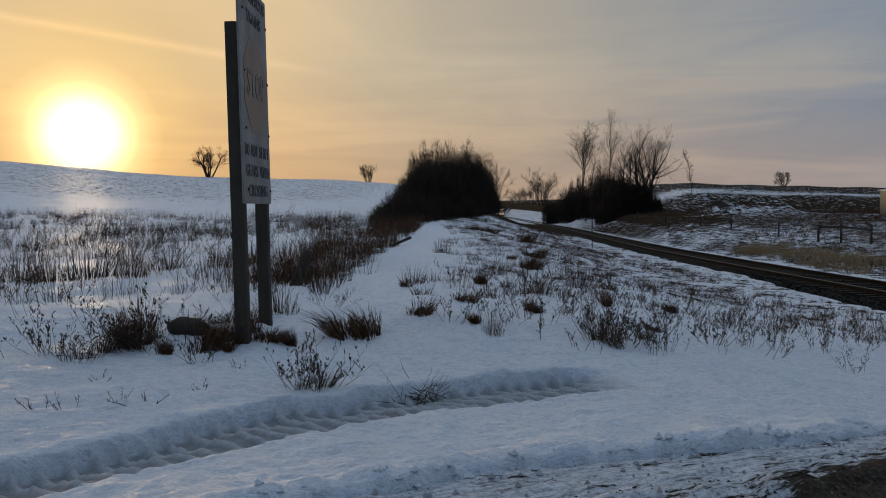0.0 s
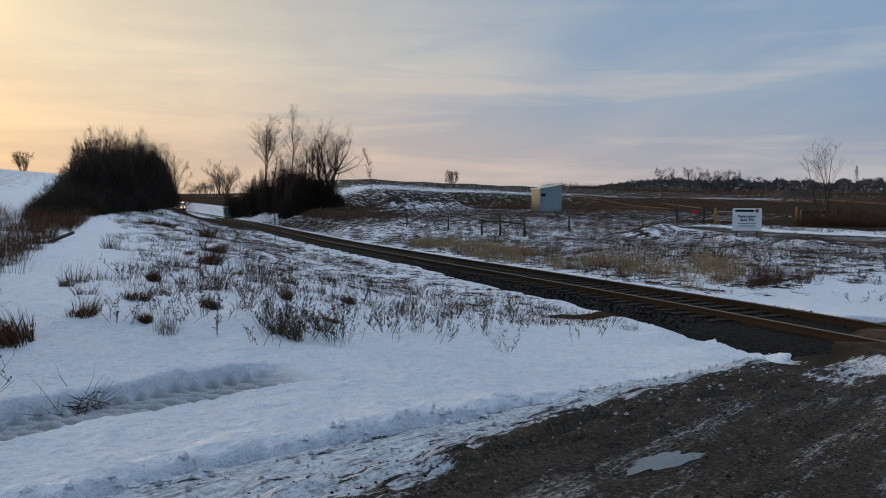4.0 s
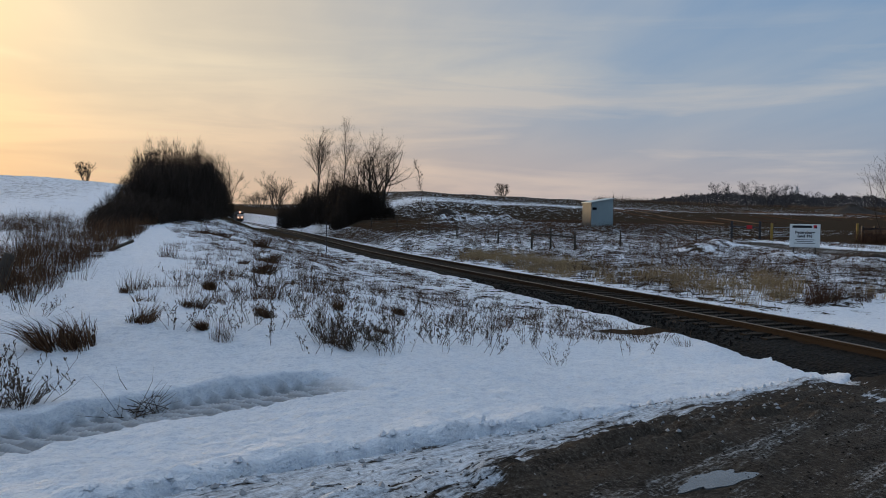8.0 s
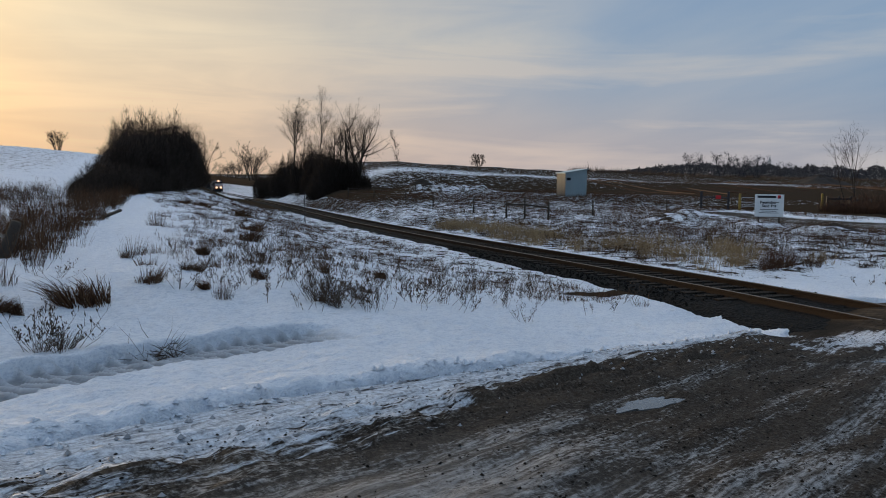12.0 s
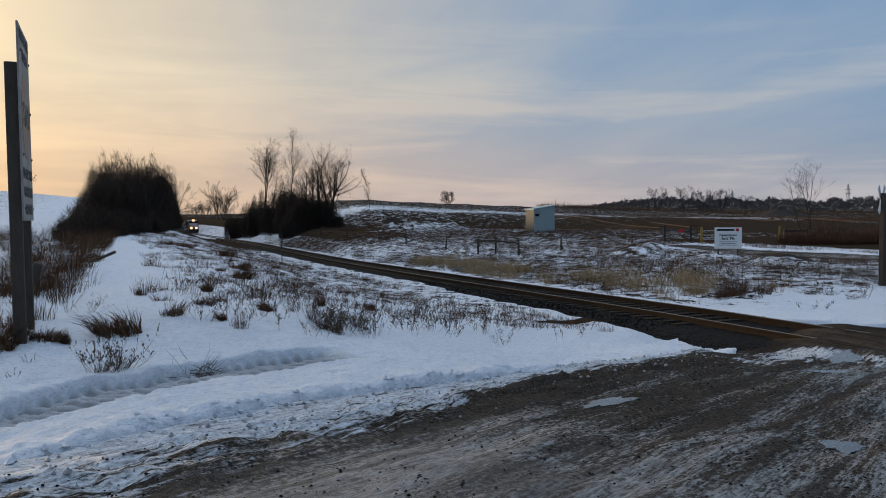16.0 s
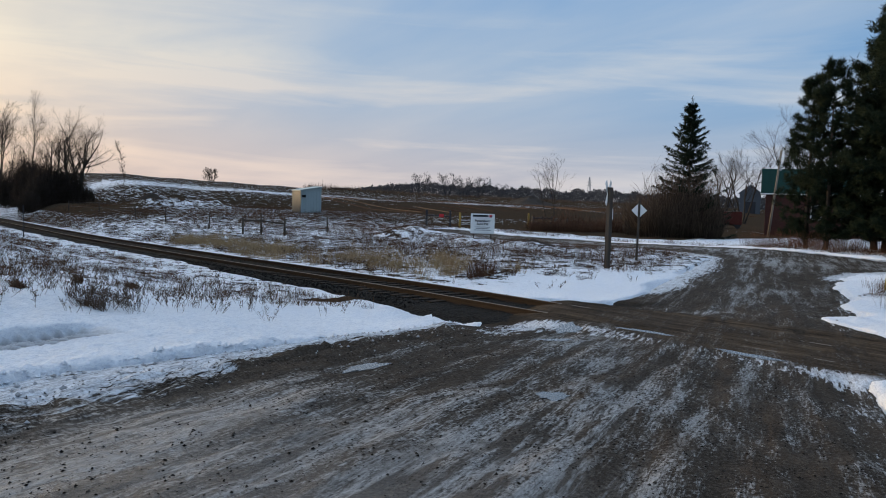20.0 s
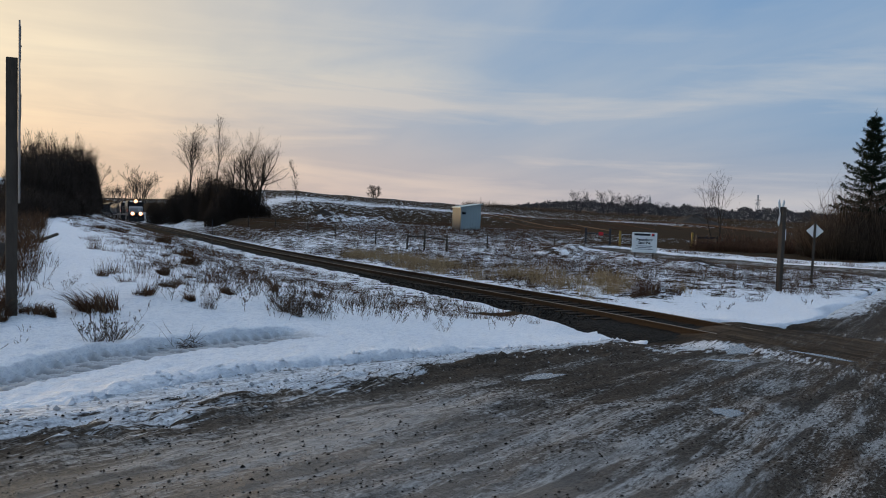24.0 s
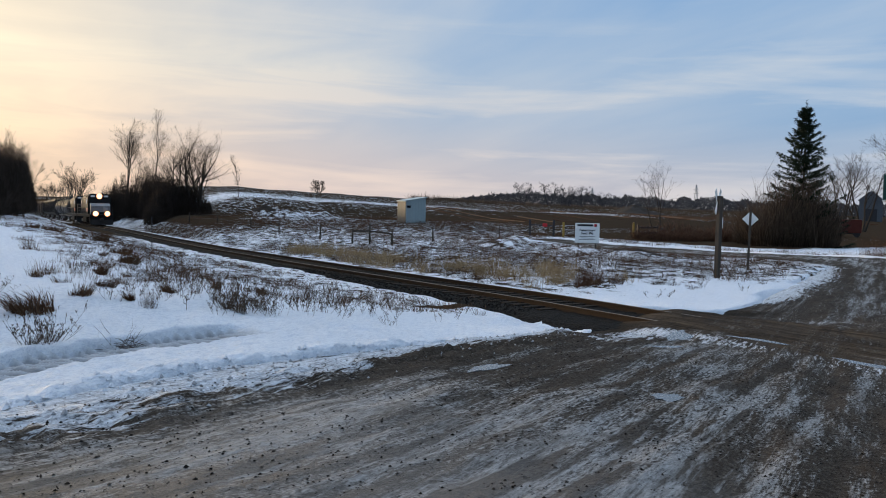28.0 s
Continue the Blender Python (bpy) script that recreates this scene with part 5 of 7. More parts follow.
    for y, d, s in ((274, 9, 1.7), (288, 11, 1.5), (330, 10, 1.15), (360, 9, 1.05), (400, 9, 1.1), (450, 9, 1.2), (500, 7, 1.2), (520, -3, 1.2), (540, 3, 1.1), (500, -9, 1.1)):
        x = float(track_x(y)) + d
        c = copy_thing(first, pose(x, y, ground(x, y) - 0.3, 0, 0, rng.uniform(0, 360)))
        c.scale = (s, s, s)
    # the spruce by the junction, the shrubs round it, and the belt of pines
    spruce = spruce_mesh(31, 13.2, 3.9, NEEDLE)
    make_conifer("spruce", "tall dark spruce with drooping boughs by the driveway", 65.4, 43.0, 12.9, spruce, 0)
    for k, (x, y, s) in enumerate(((62.4, 44.8, 1.0), (63.4, 42.8, 0.9), (65.0, 41.4, 0.95), (64.0, 45.4, 1.15), (62.0, 43.8, 0.95), (64.4, 43.4, 1.2))):
        shrub(fan, x, y, s * 1.4, s * (1.1 + 0.35 * (k % 3)), k * 61, "leafless brush crowding round the spruce", "driveway shrubs")
    for k, (x, y, s) in enumerate(((58.4, 50.5, 0.9), (56.6, 51.5, 0.8), (59.2, 52.4, 1.0), (61.0, 50.4, 1.1), (62.5, 49.8, 1.2), (55.0, 52.5, 0.7))):
        shrub(red, x, y, s, s * (0.7 + 0.3 * (k % 3)), k * 43, "low reddish-brown leafless brush beside the side road", "side road shrubs")
    make_tree("bare_tree", "small leafless tree beside the side road", 62.0, 57.5, 6.6, 0.08, 24, spread=True, thick=0.008, stems=3, lean=0.25, kids=(7, 5, 4), first=0.3)
    make_tree("bare_tree", "leafless tree behind the house", 83.5, 40.6, 12.6, 0.2, 25, spread=True, thick=0.011, stems=4, lean=0.35, kids=(8, 6, 5), first=0.3)
    make_tree("bare_tree", "leafless tree in the farmyard", 113, 66, 9.5, 0.22, 26, spread=True, thick=0.014, stems=4, lean=0.5, kids=(8, 6, 5), first=0.3)
    make_tree("bare_tree", "leafless tree beyond the farmyard", 128, 79, 10.0, 0.22, 29, spread=True, thick=0.016, stems=4, lean=0.5, kids=(8, 6, 5), first=0.3)
    pines = [pine_mesh(s, 14.0, 2.75, NEEDLE) for s in (41, 42, 43)]
    for k, (x, y, s) in enumerate(((52.6, 24.6, 0.84), (51.4, 22.6, 0.88), (54.4, 20.2, 0.98), (51.4, 18.4, 1.12), (52.8, 17.0, 1.22), (51.4, 15.0, 1.12), (52.6, 12.6, 1.2), (51.8, 10.4, 1.1), (57.0, 22.0, 1.15), (57.5, 17.5, 1.25), (57.0, 13.0, 1.2), (52.0, 7.8, 1.1), (43.0, 9.6, 0.62), (44.5, 6.0, 0.75), (57, 8, 1.2))):
        make_conifer("pine", "tall dark evergreen pine in a roadside windbreak", x, y, 14.0, pines[k % 3], k * 47, s, "windbreak pines")
    # the far wood along the horizon
    rng = np.random.default_rng(77)
    n = 80000
    az = np.radians(rng.uniform(31, 100, n))
    r = rng.uniform(540, 620, n)
    P = np.stack([r * np.sin(az), r * np.cos(az), np.zeros(n)], 1)
    deg = np.degrees(az)
    top = (3.6 + 5.2 * sstep(31, 37, deg)) * (1 + 0.30 * fbm(deg * 1.6, deg * 0 + 2.0, 91, 5) + 0.25 * fbm(deg * 9, r * 0.02, 93, 3))
    lift = top * rng.uniform(0, 1, n) ** 0.8
    P[:, 2] = land(P[:, 0], P[:, 1]) - 0.8 + lift
    V = np.stack([rng.normal(0, 0.6, n), rng.normal(0, 0.6, n), rng.uniform(0.5, 1.2, n)], 1)
    tagged(spikes("far_woods", P, V, rng.uniform(0.18, 0.36, n), HAZE), "hazy leafless woodland along the far horizon", "woods", kind="stuff")
    # hedge lines across the far fields
    n = 16000
    row = rng.choice(np.array((150.0, 185.0, 230.0, 290.0, 360.0)), n)
    az = np.radians(rng.uniform(31, 62, n))
    P = np.stack([row * np.tan(az), row + 0.12 * row * np.tan(az) + rng.normal(0, 1.2, n), np.zeros(n)], 1)
    keep = vnoise(P[:, 0] * 0.05, row, 95) + 0.6 * vnoise(P[:, 0] * 0.3, row, 96) > -0.15
    P, row = P[keep], row[keep]
    P[:, 2] = surface(P[:, 0], P[:, 1]) - 0.1 + rng.uniform(0, 0.8, len(P)) * row / 250
    V = rng.normal(0, 0.4, (len(P), 3)) + (0, 0, 0.7)
    tagged(spikes("field_hedges", P, V, rng.uniform(0.06, 0.14, len(P)) * row / 250, STEM), "thin dark hedge lines across the far snowy fields", "hedge", kind="stuff")
    far = make_tree("bare_tree", "leafless tree at the far edge of the fields", 186, 245, 8.0, 0.2, 27, bark=HAZE, twig=HAZE, spread=True, thick=0.024, stems=4, lean=0.5, kids=(7, 6, 5), first=0.25, group="far field trees")
    for x, y, s in ((203, 250, 1.1), (214, 252, 1.0), (222, 253, 1.05), (232, 250, 0.8), (208, 248, 0.7), (217, 246, 0.75)):
        c = copy_thing(far, pose(x, y, ground(x, y) - 0.2, 0, 0, x * 7 % 360))
        c.scale = (s, s, s)


make_woods()


# ---- signs, posts and small structures ----
def lettering(text, size, depth=0.004, bold=0.0):
    """A mesh of letters in the x-z plane, facing -y, centred."""
    cu = bpy.data.curves.new("letters", "FONT")
    cu.body, cu.size, cu.extrude, cu.offset = text, size, depth, bold
    cu.align_x, cu.align_y = "CENTER", "CENTER"
    cu.resolution_u = 2
    ob = new("letters", cu)
    me = bpy.data.meshes.new_from_object(ob.evaluated_get(bpy.context.evaluated_depsgraph_get()))
    bpy.data.objects.remove(ob)
    bpy.data.curves.remove(cu)
    me.transform(pose(0, 0, 0, 90))
    return me


def letters(name, text, size, x, z, y, mat, parent, width=None, bold=0.0):
    me = lettering(text, size, 0.004, bold)
    if width:
        xs = [v.co.x for v in me.vertices]
        me.transform(Matrix.Diagonal((width / (max(xs) - min(xs)), 1, 1, 1)))
    me.materials.clear()
    me.materials.append(mat)
    return part(name, me, None, parent, at=pose(x, y, z))


def text_line(text, size, x, z, y, mat, parent, width, bold=0.0, at=None):
    """A line of lettering, one part a word."""
    n, pos = len(text), 0
    for word in text.split(" "):
        cx = width * ((pos + len(word) / 2) / n - 0.5)
        ob = letters("word", word, size, x + cx, z, y, mat, parent, width * len(word) / n, bold)
        if at is not None:
            ob.matrix_basis = at @ pose(cx, 0, 0)
        pos += len(word) + 1


def octagon(r):
    return [(r * math.cos(radians(22.5 + 45 * k)), r * math.sin(radians(22.5 + 45 * k))) for k in range(8)]


def make_stop_sign():
    """Facing -y in its own space, its base at the origin."""
    sign = thing("crossing_sign", "white railway crossing board with a red stop octagon", "sign", pose(24.15, 5.75, ground(24.15, 5.75) + 0.27, 0, -2.0, -60) @ Matrix.Diagonal((1.29, 1.29, 1.2, 1)))
    for x in (-0.40, 0.44):
        part("post", Build().bevel_box(x, 0.06, 0.93, 0.09, 0.09, 2.7, 0.008), PALEPOST, sign, "weathered square timber post")
    board = part("board", Build().bevel_box(0, 0, 1.40, 0.96, 0.02, 1.78, 0.006), WHITE, sign, "white painted board")
    part("trim", Build().bevel_box(0, 0.03, 0.5, 0.98, 0.04, 0.05, 0.005), PALEPOST, sign)
    part("octagon", Build().prism([(x, z + 1.50) for x, z in octagon(0.43)], -0.018, -0.012), WHITE, board, "white octagon rim")
    red = Build().prism([(x, z + 1.50) for x, z in octagon(0.41)], -0.024, -0.0185)
    part("stop_panel", red, RED, board, "red octagon")
    letters("stop_letters", "STOP", 0.34, 0, 1.50, -0.028, WHITE, board, 0.66, 0.008)
    for text, z, w in (("DANGEROUS", 2.19, 0.80), ("TRAINS", 2.03, 0.48), ("DO NOT SHIFT", 0.94, 0.84), ("GEARS WHEN", 0.77, 0.80), ("CROSSING", 0.60, 0.64)):
        text_line(text, 0.145, 0, z, -0.015, BLACK, board, w)
    pole = thing("utility_pole", "leaning weathered timber utility pole with a small plate", "utility pole", pose(25.05, 7.0, ground(25.05, 7.0) - 0.4, 1.5, 5.5, -60))
    part("shaft", Build().tube([(0, 0, 0), (0, 0, 4.5), (0.05, 0, 12.0)], [0.15, 0.13, 0.105], 14), PALEPOST, pole, smooth=True)
    part("crossarm", Build().bevel_box(0.02, -0.14, 11.5, 2.2, 0.1, 0.12, 0.01), PALEPOST, pole)
    plate = part("plate", Build().bevel_box(0, -0.16, 5.1, 0.44, 0.012, 0.32, 0.004), WHITE, pole, "small pale blue-white plate")
    for z, w in ((5.18, 0.34), (5.08, 0.30)):
        part("bar", Build().box(0, -0.169, z, w, 0.004, 0.06), GREYLETTER, plate)
    cane = thing("marker_stake", "thin yellow marker stake in the verge", "stake", pose(26.1, 8.2, ground(26.1, 8.2), 3, 4, 0))
    part("rod", Build().tube([(0, 0, -0.1), (0, 0, 0.95)], [0.035, 0.03], 8), YELLOW, cane)


make_stop_sign()


def make_near_sign():
    """The tall board on two dark posts; its face looks to +x."""
    x0, y0 = -2.31, 9.28
    sign = thing("crossing_board", "tall faded crossing board on two dark timber posts", "sign", pose(x0, y0, ground(x0, y0 + 0.3), -0.4, -0.3, 0))
    part("post", Build().bevel_box(0, 0, 1.55, 0.15, 0.15, 4.15, 0.012), POST, sign, "dark square timber post")
    part("post", Build().bevel_box(0.0, 1.20, 1.45, 0.15, 0.15, 3.95, 0.012), POST, sign, "dark square timber post")
    board = part("board", Build().bevel_box(0.095, 0.55, 2.86, 0.025, 1.42, 2.55, 0.006), DULLWHITE, sign, "weathered grey-white board")
    face = part("octagon", Build().prism([(y + 0.55, z + 2.98) for y, z in octagon(0.60)], 0.109, 0.113, "x"), FADED, board, "faded reddish octagon")
    turn = pose(0, 0, 0, 0, 0, 90)
    for text, size, z, w in (("STOP", 0.46, 2.98, 0.86),):
        letters("stop_letters", text, size, 0, 0, 0, FADEDLETTER, board, w).matrix_basis = pose(0.117, 0.55, z) @ turn
    for text, z, w in (("DANGEROUS", 4.0, 1.2), ("TRAINS", 3.76, 0.72), ("DO NOT SHIFT", 2.20, 1.24), ("GEARS WHEN", 1.96, 1.18), ("CROSSING", 1.73, 0.96)):
        text_line(text, 0.20, 0, 0, 0, GREYLETTER, board, w, 0.0, pose(0.112, 0.55, z) @ turn)
    for y in (0.0, 1.2):
        for z in (1.75, 2.45, 3.1, 3.8):
            part("bolt", Build().lathe([(0.018, 0), (0.018, 0.008), (0.010, 0.014)], 8, pose(0.108, y + 0.02, z, 0, 90, 0)), STEEL, board)


make_near_sign()


def make_crossbuck():
    x, y = 23.5, 17.6
    post = thing("crossbuck", "dark timber crossing post with white boards seen edge-on", "sign", pose(x, y, ground(x, y)))
    part("post", Build().bevel_box(0, 0, 1.5, 0.18, 0.18, 3.4, 0.02), POST, post, "thick square timber post")
    for s in (-1, 1):
        part("blade", Build().bevel_box(0, 0, 0, 1.1, 0.025, 0.2, 0.005), WHITE, post, "white crossbuck blade", at=pose(0.02, 0.11 + 0.014 * s, 2.98, 0, 55 * s, 24))
    part("number_plate", Build().bevel_box(0.17, 0.02, 2.15, 0.14, 0.02, 0.42, 0.004), WHITE, post, at=None)
    part("bracket", Build().bevel_box(0.15, 0.02, 0.9, 0.10, 0.03, 0.5, 0.004), GALV, post)
    x, y = 27.9, 19.6
    d = thing("diamond_sign", "pale diamond sign seen from behind on a steel post", "sign", pose(x, y, ground(x, y), 0, 0.6, -57))
    part("post", Build().bevel_box(0, -0.05, 1.25, 0.10, 0.05, 2.75, 0.008), POST, d, "grey steel channel post")
    part("plate", Build().prism([(0.34, 2.24), (0, 2.58), (-0.34, 2.24), (0, 1.90)], -0.02, -0.012), WHITE, d, "unpainted back of the plate")


make_crossbuck()


def make_shed():
    """A small steel hut with a sloping roof."""
    ang = 63
    shed = thing("shed", "small pale steel hut with a sloping roof", "shed", pose(44.9, 80.1, ground(44.9, 80.1) - 0.25, 0, 0, -2))
    w, l, h0, h1 = 2.6, 2.2, 2.75, 3.15
    walls = Build().prism([(-w / 2, 0), (w / 2, 0), (w / 2, h1), (-w / 2, h0)], -l / 2, l / 2, "y")
    part("wall", walls, SHEDWALL, shed, "grey-green steel wall")
    # the side's dimmer tone is shade put into its colour
    part("side_panel", Build().box(-w / 2 - 0.012, 0, h0 / 2, 0.02, l - 0.04, h0 - 0.1), DIMSTEEL, shed, "steel side wall in a darkened, shaded tone")
    roof = Build().prism([(-w / 2 - 0.15, h0 - 0.02), (w / 2 + 0.15, h1 + 0.03), (w / 2 + 0.15, h1 + 0.12), (-w / 2 - 0.15, h0 + 0.07)], -l / 2 - 0.12, l / 2 + 0.12, "y")
    part("roof", roof, SHEDWALL, shed, "thin sloping steel roof")
    for k in range(7):
        part("rib", Build().box(-w / 2 + 0.2 + k * 0.36, -l / 2 - 0.012, 1.38, 0.03, 0.02, 2.7), SHEDWALL, shed)
    vent = part("vent", Build().bevel_box(-0.95, -l / 2 - 0.02, 2.1, 0.5, 0.05, 0.26, 0.01), GLASS, shed, "dark vent opening")
    part("hood", Build().bevel_box(-0.95, -l / 2 - 0.08, 2.26, 0.56, 0.14, 0.03, 0.005), STEEL, vent)


make_shed()


def make_pit_sign():
    x, y = 35.6, 38.8
    sign = thing("notice_board", "white notice board at the pit entrance on two posts", "sign", pose(x, y, ground(x, y) - 0.42, 0, 0, -40) @ Matrix.Diagonal((0.95, 0.95, 0.95, 1)))
    for px in (-0.62, 0.62):
        part("post", Build().bevel_box(px, 0.04, 0.95, 0.09, 0.09, 2.1, 0.008), POST, sign)
    board = part("board", Build().bevel_box(0, -0.02, 1.50, 1.74, 0.03, 1.44, 0.006), WHITE, sign, "white board with dark writing")
    part("header_bar", Build().box(-0.16, -0.04, 2.06, 1.12, 0.006, 0.15), BLACK, board, "dark header bar")
    part("emblem", Build().box(0.58, -0.04, 2.06, 0.2, 0.006, 0.2), RED, board, "small red and dark emblem")
    part("emblem", Build().box(0.63, -0.046, 2.02, 0.1, 0.004, 0.1), BLACK, board)
    text_line("Petersburg", 0.24, 0, 1.70, -0.04, BLACK, board, 1.12, 0.008)
    text_line("Sand Pit", 0.24, 0, 1.47, -0.04, BLACK, board, 0.84, 0.008)
    for z, w in ((1.25, 1.1), (1.14, 0.9), (1.03, 1.2)):
        part("bar", Build().box(0, -0.04, z, w, 0.005, 0.035), GREYLETTER, board)


make_pit_sign()


def make_fences():
    post = Build().tube([(0, 0, -0.3), (0.01, 0, 0.6), (0, 0.01, 1.2)], [0.065, 0.06, 0.055], 8).mesh("fence_post", POST, True)

    def stand(x, y, s=1.0, label="weathered round timber fence post in the snow", lean=0.0):
        ob = new("fence_post", post)
        ob.matrix_basis = pose(x, y, ground(x, y), lean, lean * 0.6, 0) @ Matrix.Diagonal((s, s, s, 1))
        return tagged(ob, label, "fence post", "field fence posts")

    line = [(22.65, 71.5), (23.4, 66), (22.9, 55.5), (23.2, 50.4)]
    for k, (x, y) in enumerate(line[:3]):
        stand(x, y, 1.0, lean=(k % 3 - 1) * 2)
    for x, y in ((30.6, 51.2), (41.6, 57.6), (21.9, 80), (21.6, 90)):
        stand(x, y, 0.95)
    brace = thing("corner_brace", "timber corner brace of the field fence", "fence", pose(24.2, 49.4, ground(24.2, 49.4)))
    a, b, c = Vector((-1.1, 0.6, 0)), Vector((0, 0, 0)), Vector((1.0, -1.6, 0))
    for p, h in ((a, 1.15), (b, 1.5), (c, 1.2)):
        part("post", Build().tube([p + Vector((0, 0, -0.3)), p + Vector((0, 0, h))], [0.08, 0.07], 8), POST, brace, smooth=True)
    part("rail", Build().tube([a + Vector((0, 0, 0.95)), b + Vector((0, 0, 0.98))], 0.05, 7), POST, brace)
    part("rail", Build().tube([b + Vector((0, 0, 0.98)), c + Vector((0, 0, 0.82))], 0.06, 7), POST, brace)
    wires = thing("fence_wire", "thin rusty wire strung along the field fence", "wire", pose(0, 0, 0))
    run = [(21.6, 90), (21.9, 80), (22.65, 71.5), (23.4, 66), (22.9, 55.5), (23.1, 50), (24.2, 49.4), (25.2, 47.8), (30.6, 51.2), (41.6, 57.6)]
    for h in (0.55, 1.0):
        part("strand", Build().tube([(x, y, ground(x, y) + h) for x, y in run], 0.008, 4), STEEL, wires)
    # the barrier and gate of the pit
    bar = thing("gate_barrier", "dark steel bar barrier with a small red plate", "gate", pose(47.6, 58.9, ground(47.6, 58.9), 0, 0, -40))
    for x in (-1.15, 1.15):
        part("post", Build().bevel_box(x, 0, 0.75, 0.2, 0.2, 1.7, 0.02), STEEL, bar)
    part("bar", Build().tube([(-1.1, 0, 1.1), (1.1, 0, 1.02)], 0.06, 8), STEEL, bar)
    part("plate", Build().bevel_box(0.3, -0.08, 1.08, 0.45, 0.02, 0.32, 0.005), RED, bar, "small red plate")
    gate = thing("farm_gate", "light tubular steel gate between yellow posts", "gate", pose(53.0, 56.6, ground(53.0, 56.6), 0, 0, -3))
    for x in (-4.4, 4.4):
        part("gatepost", Build().tube([(x, 0, -0.2), (x, 0, 1.5)], 0.11, 10), YELLOW, gate, "yellow steel post")
    for z in (0.35, 0.75, 1.15):
        part("bar", Build().tube([(-4.2, 0, z), (-0.4, 0.3, z)], 0.025, 6), GALV, gate)
    part("brace", Build().tube([(-4.2, 0, 0.3), (-0.4, 0.3, 1.2)], 0.025, 6), GALV, gate)
    box = thing("steel_bin", "low dark open steel frame by the gate", "bin", pose(59.4, 56.4, ground(59.4, 56.4), 0, 0, -10))
    for x in (-1.2, 0, 1.2):
        part("post", Build().bevel_box(x, 0, 0.5, 0.14, 0.14, 1.3, 0.01), STEEL, box)
    for z in (0.35, 0.9):
        part("rail", Build().bevel_box(0, 0, z, 2.5, 0.08, 0.2, 0.01), STEEL, box)
    stake = thing("marker_post", "thin steel marker post beside the track", "post", pose(9.9, 53.9, ground(9.9, 53.9)))
    part("rod", Build().bevel_box(0, 0, 0.95, 0.06, 0.04, 2.2, 0.005), STEEL, stake)
    old = thing("leaning_post", "short rotten fence post leaning in the weeds", "fence post", pose(-2.75, 15.0, ground(-2.75, 15.0), 4, 22, 0))
    part("timber", Build().tube([(0, 0, -0.2), (0.02, 0, 0.4), (0, 0, 0.72)], [0.12, 0.11, 0.09], 9), POST, old, smooth=True)
    plank = thing("fallen_plank", "dark plank end sticking out of the snow", "plank", pose(-1.35, 25.9, ground(-1.35, 25.9) + 0.12, 8, -22, 12))
    part("board", Build().bevel_box(0, 0, 0, 0.75, 0.14, 0.07, 0.01), POST, plank)
    for x, y, w in ((50.6, 52.0, 0.4), (52.8, 52.6, 0.35)):
        box2 = thing("mailbox", "small pale box on a stub by the side road", "box", pose(x + 9.4, y + 3.0, ground(x + 9.4, y + 3.0)))
        part("box", Build().bevel_box(0, 0, 0.75, w, 0.3, 0.35, 0.02), DIMSTEEL, box2)
        part("stub", Build().bevel_box(0, 0, 0.25, 0.1, 0.1, 0.8, 0.01), POST, box2)


make_fences()


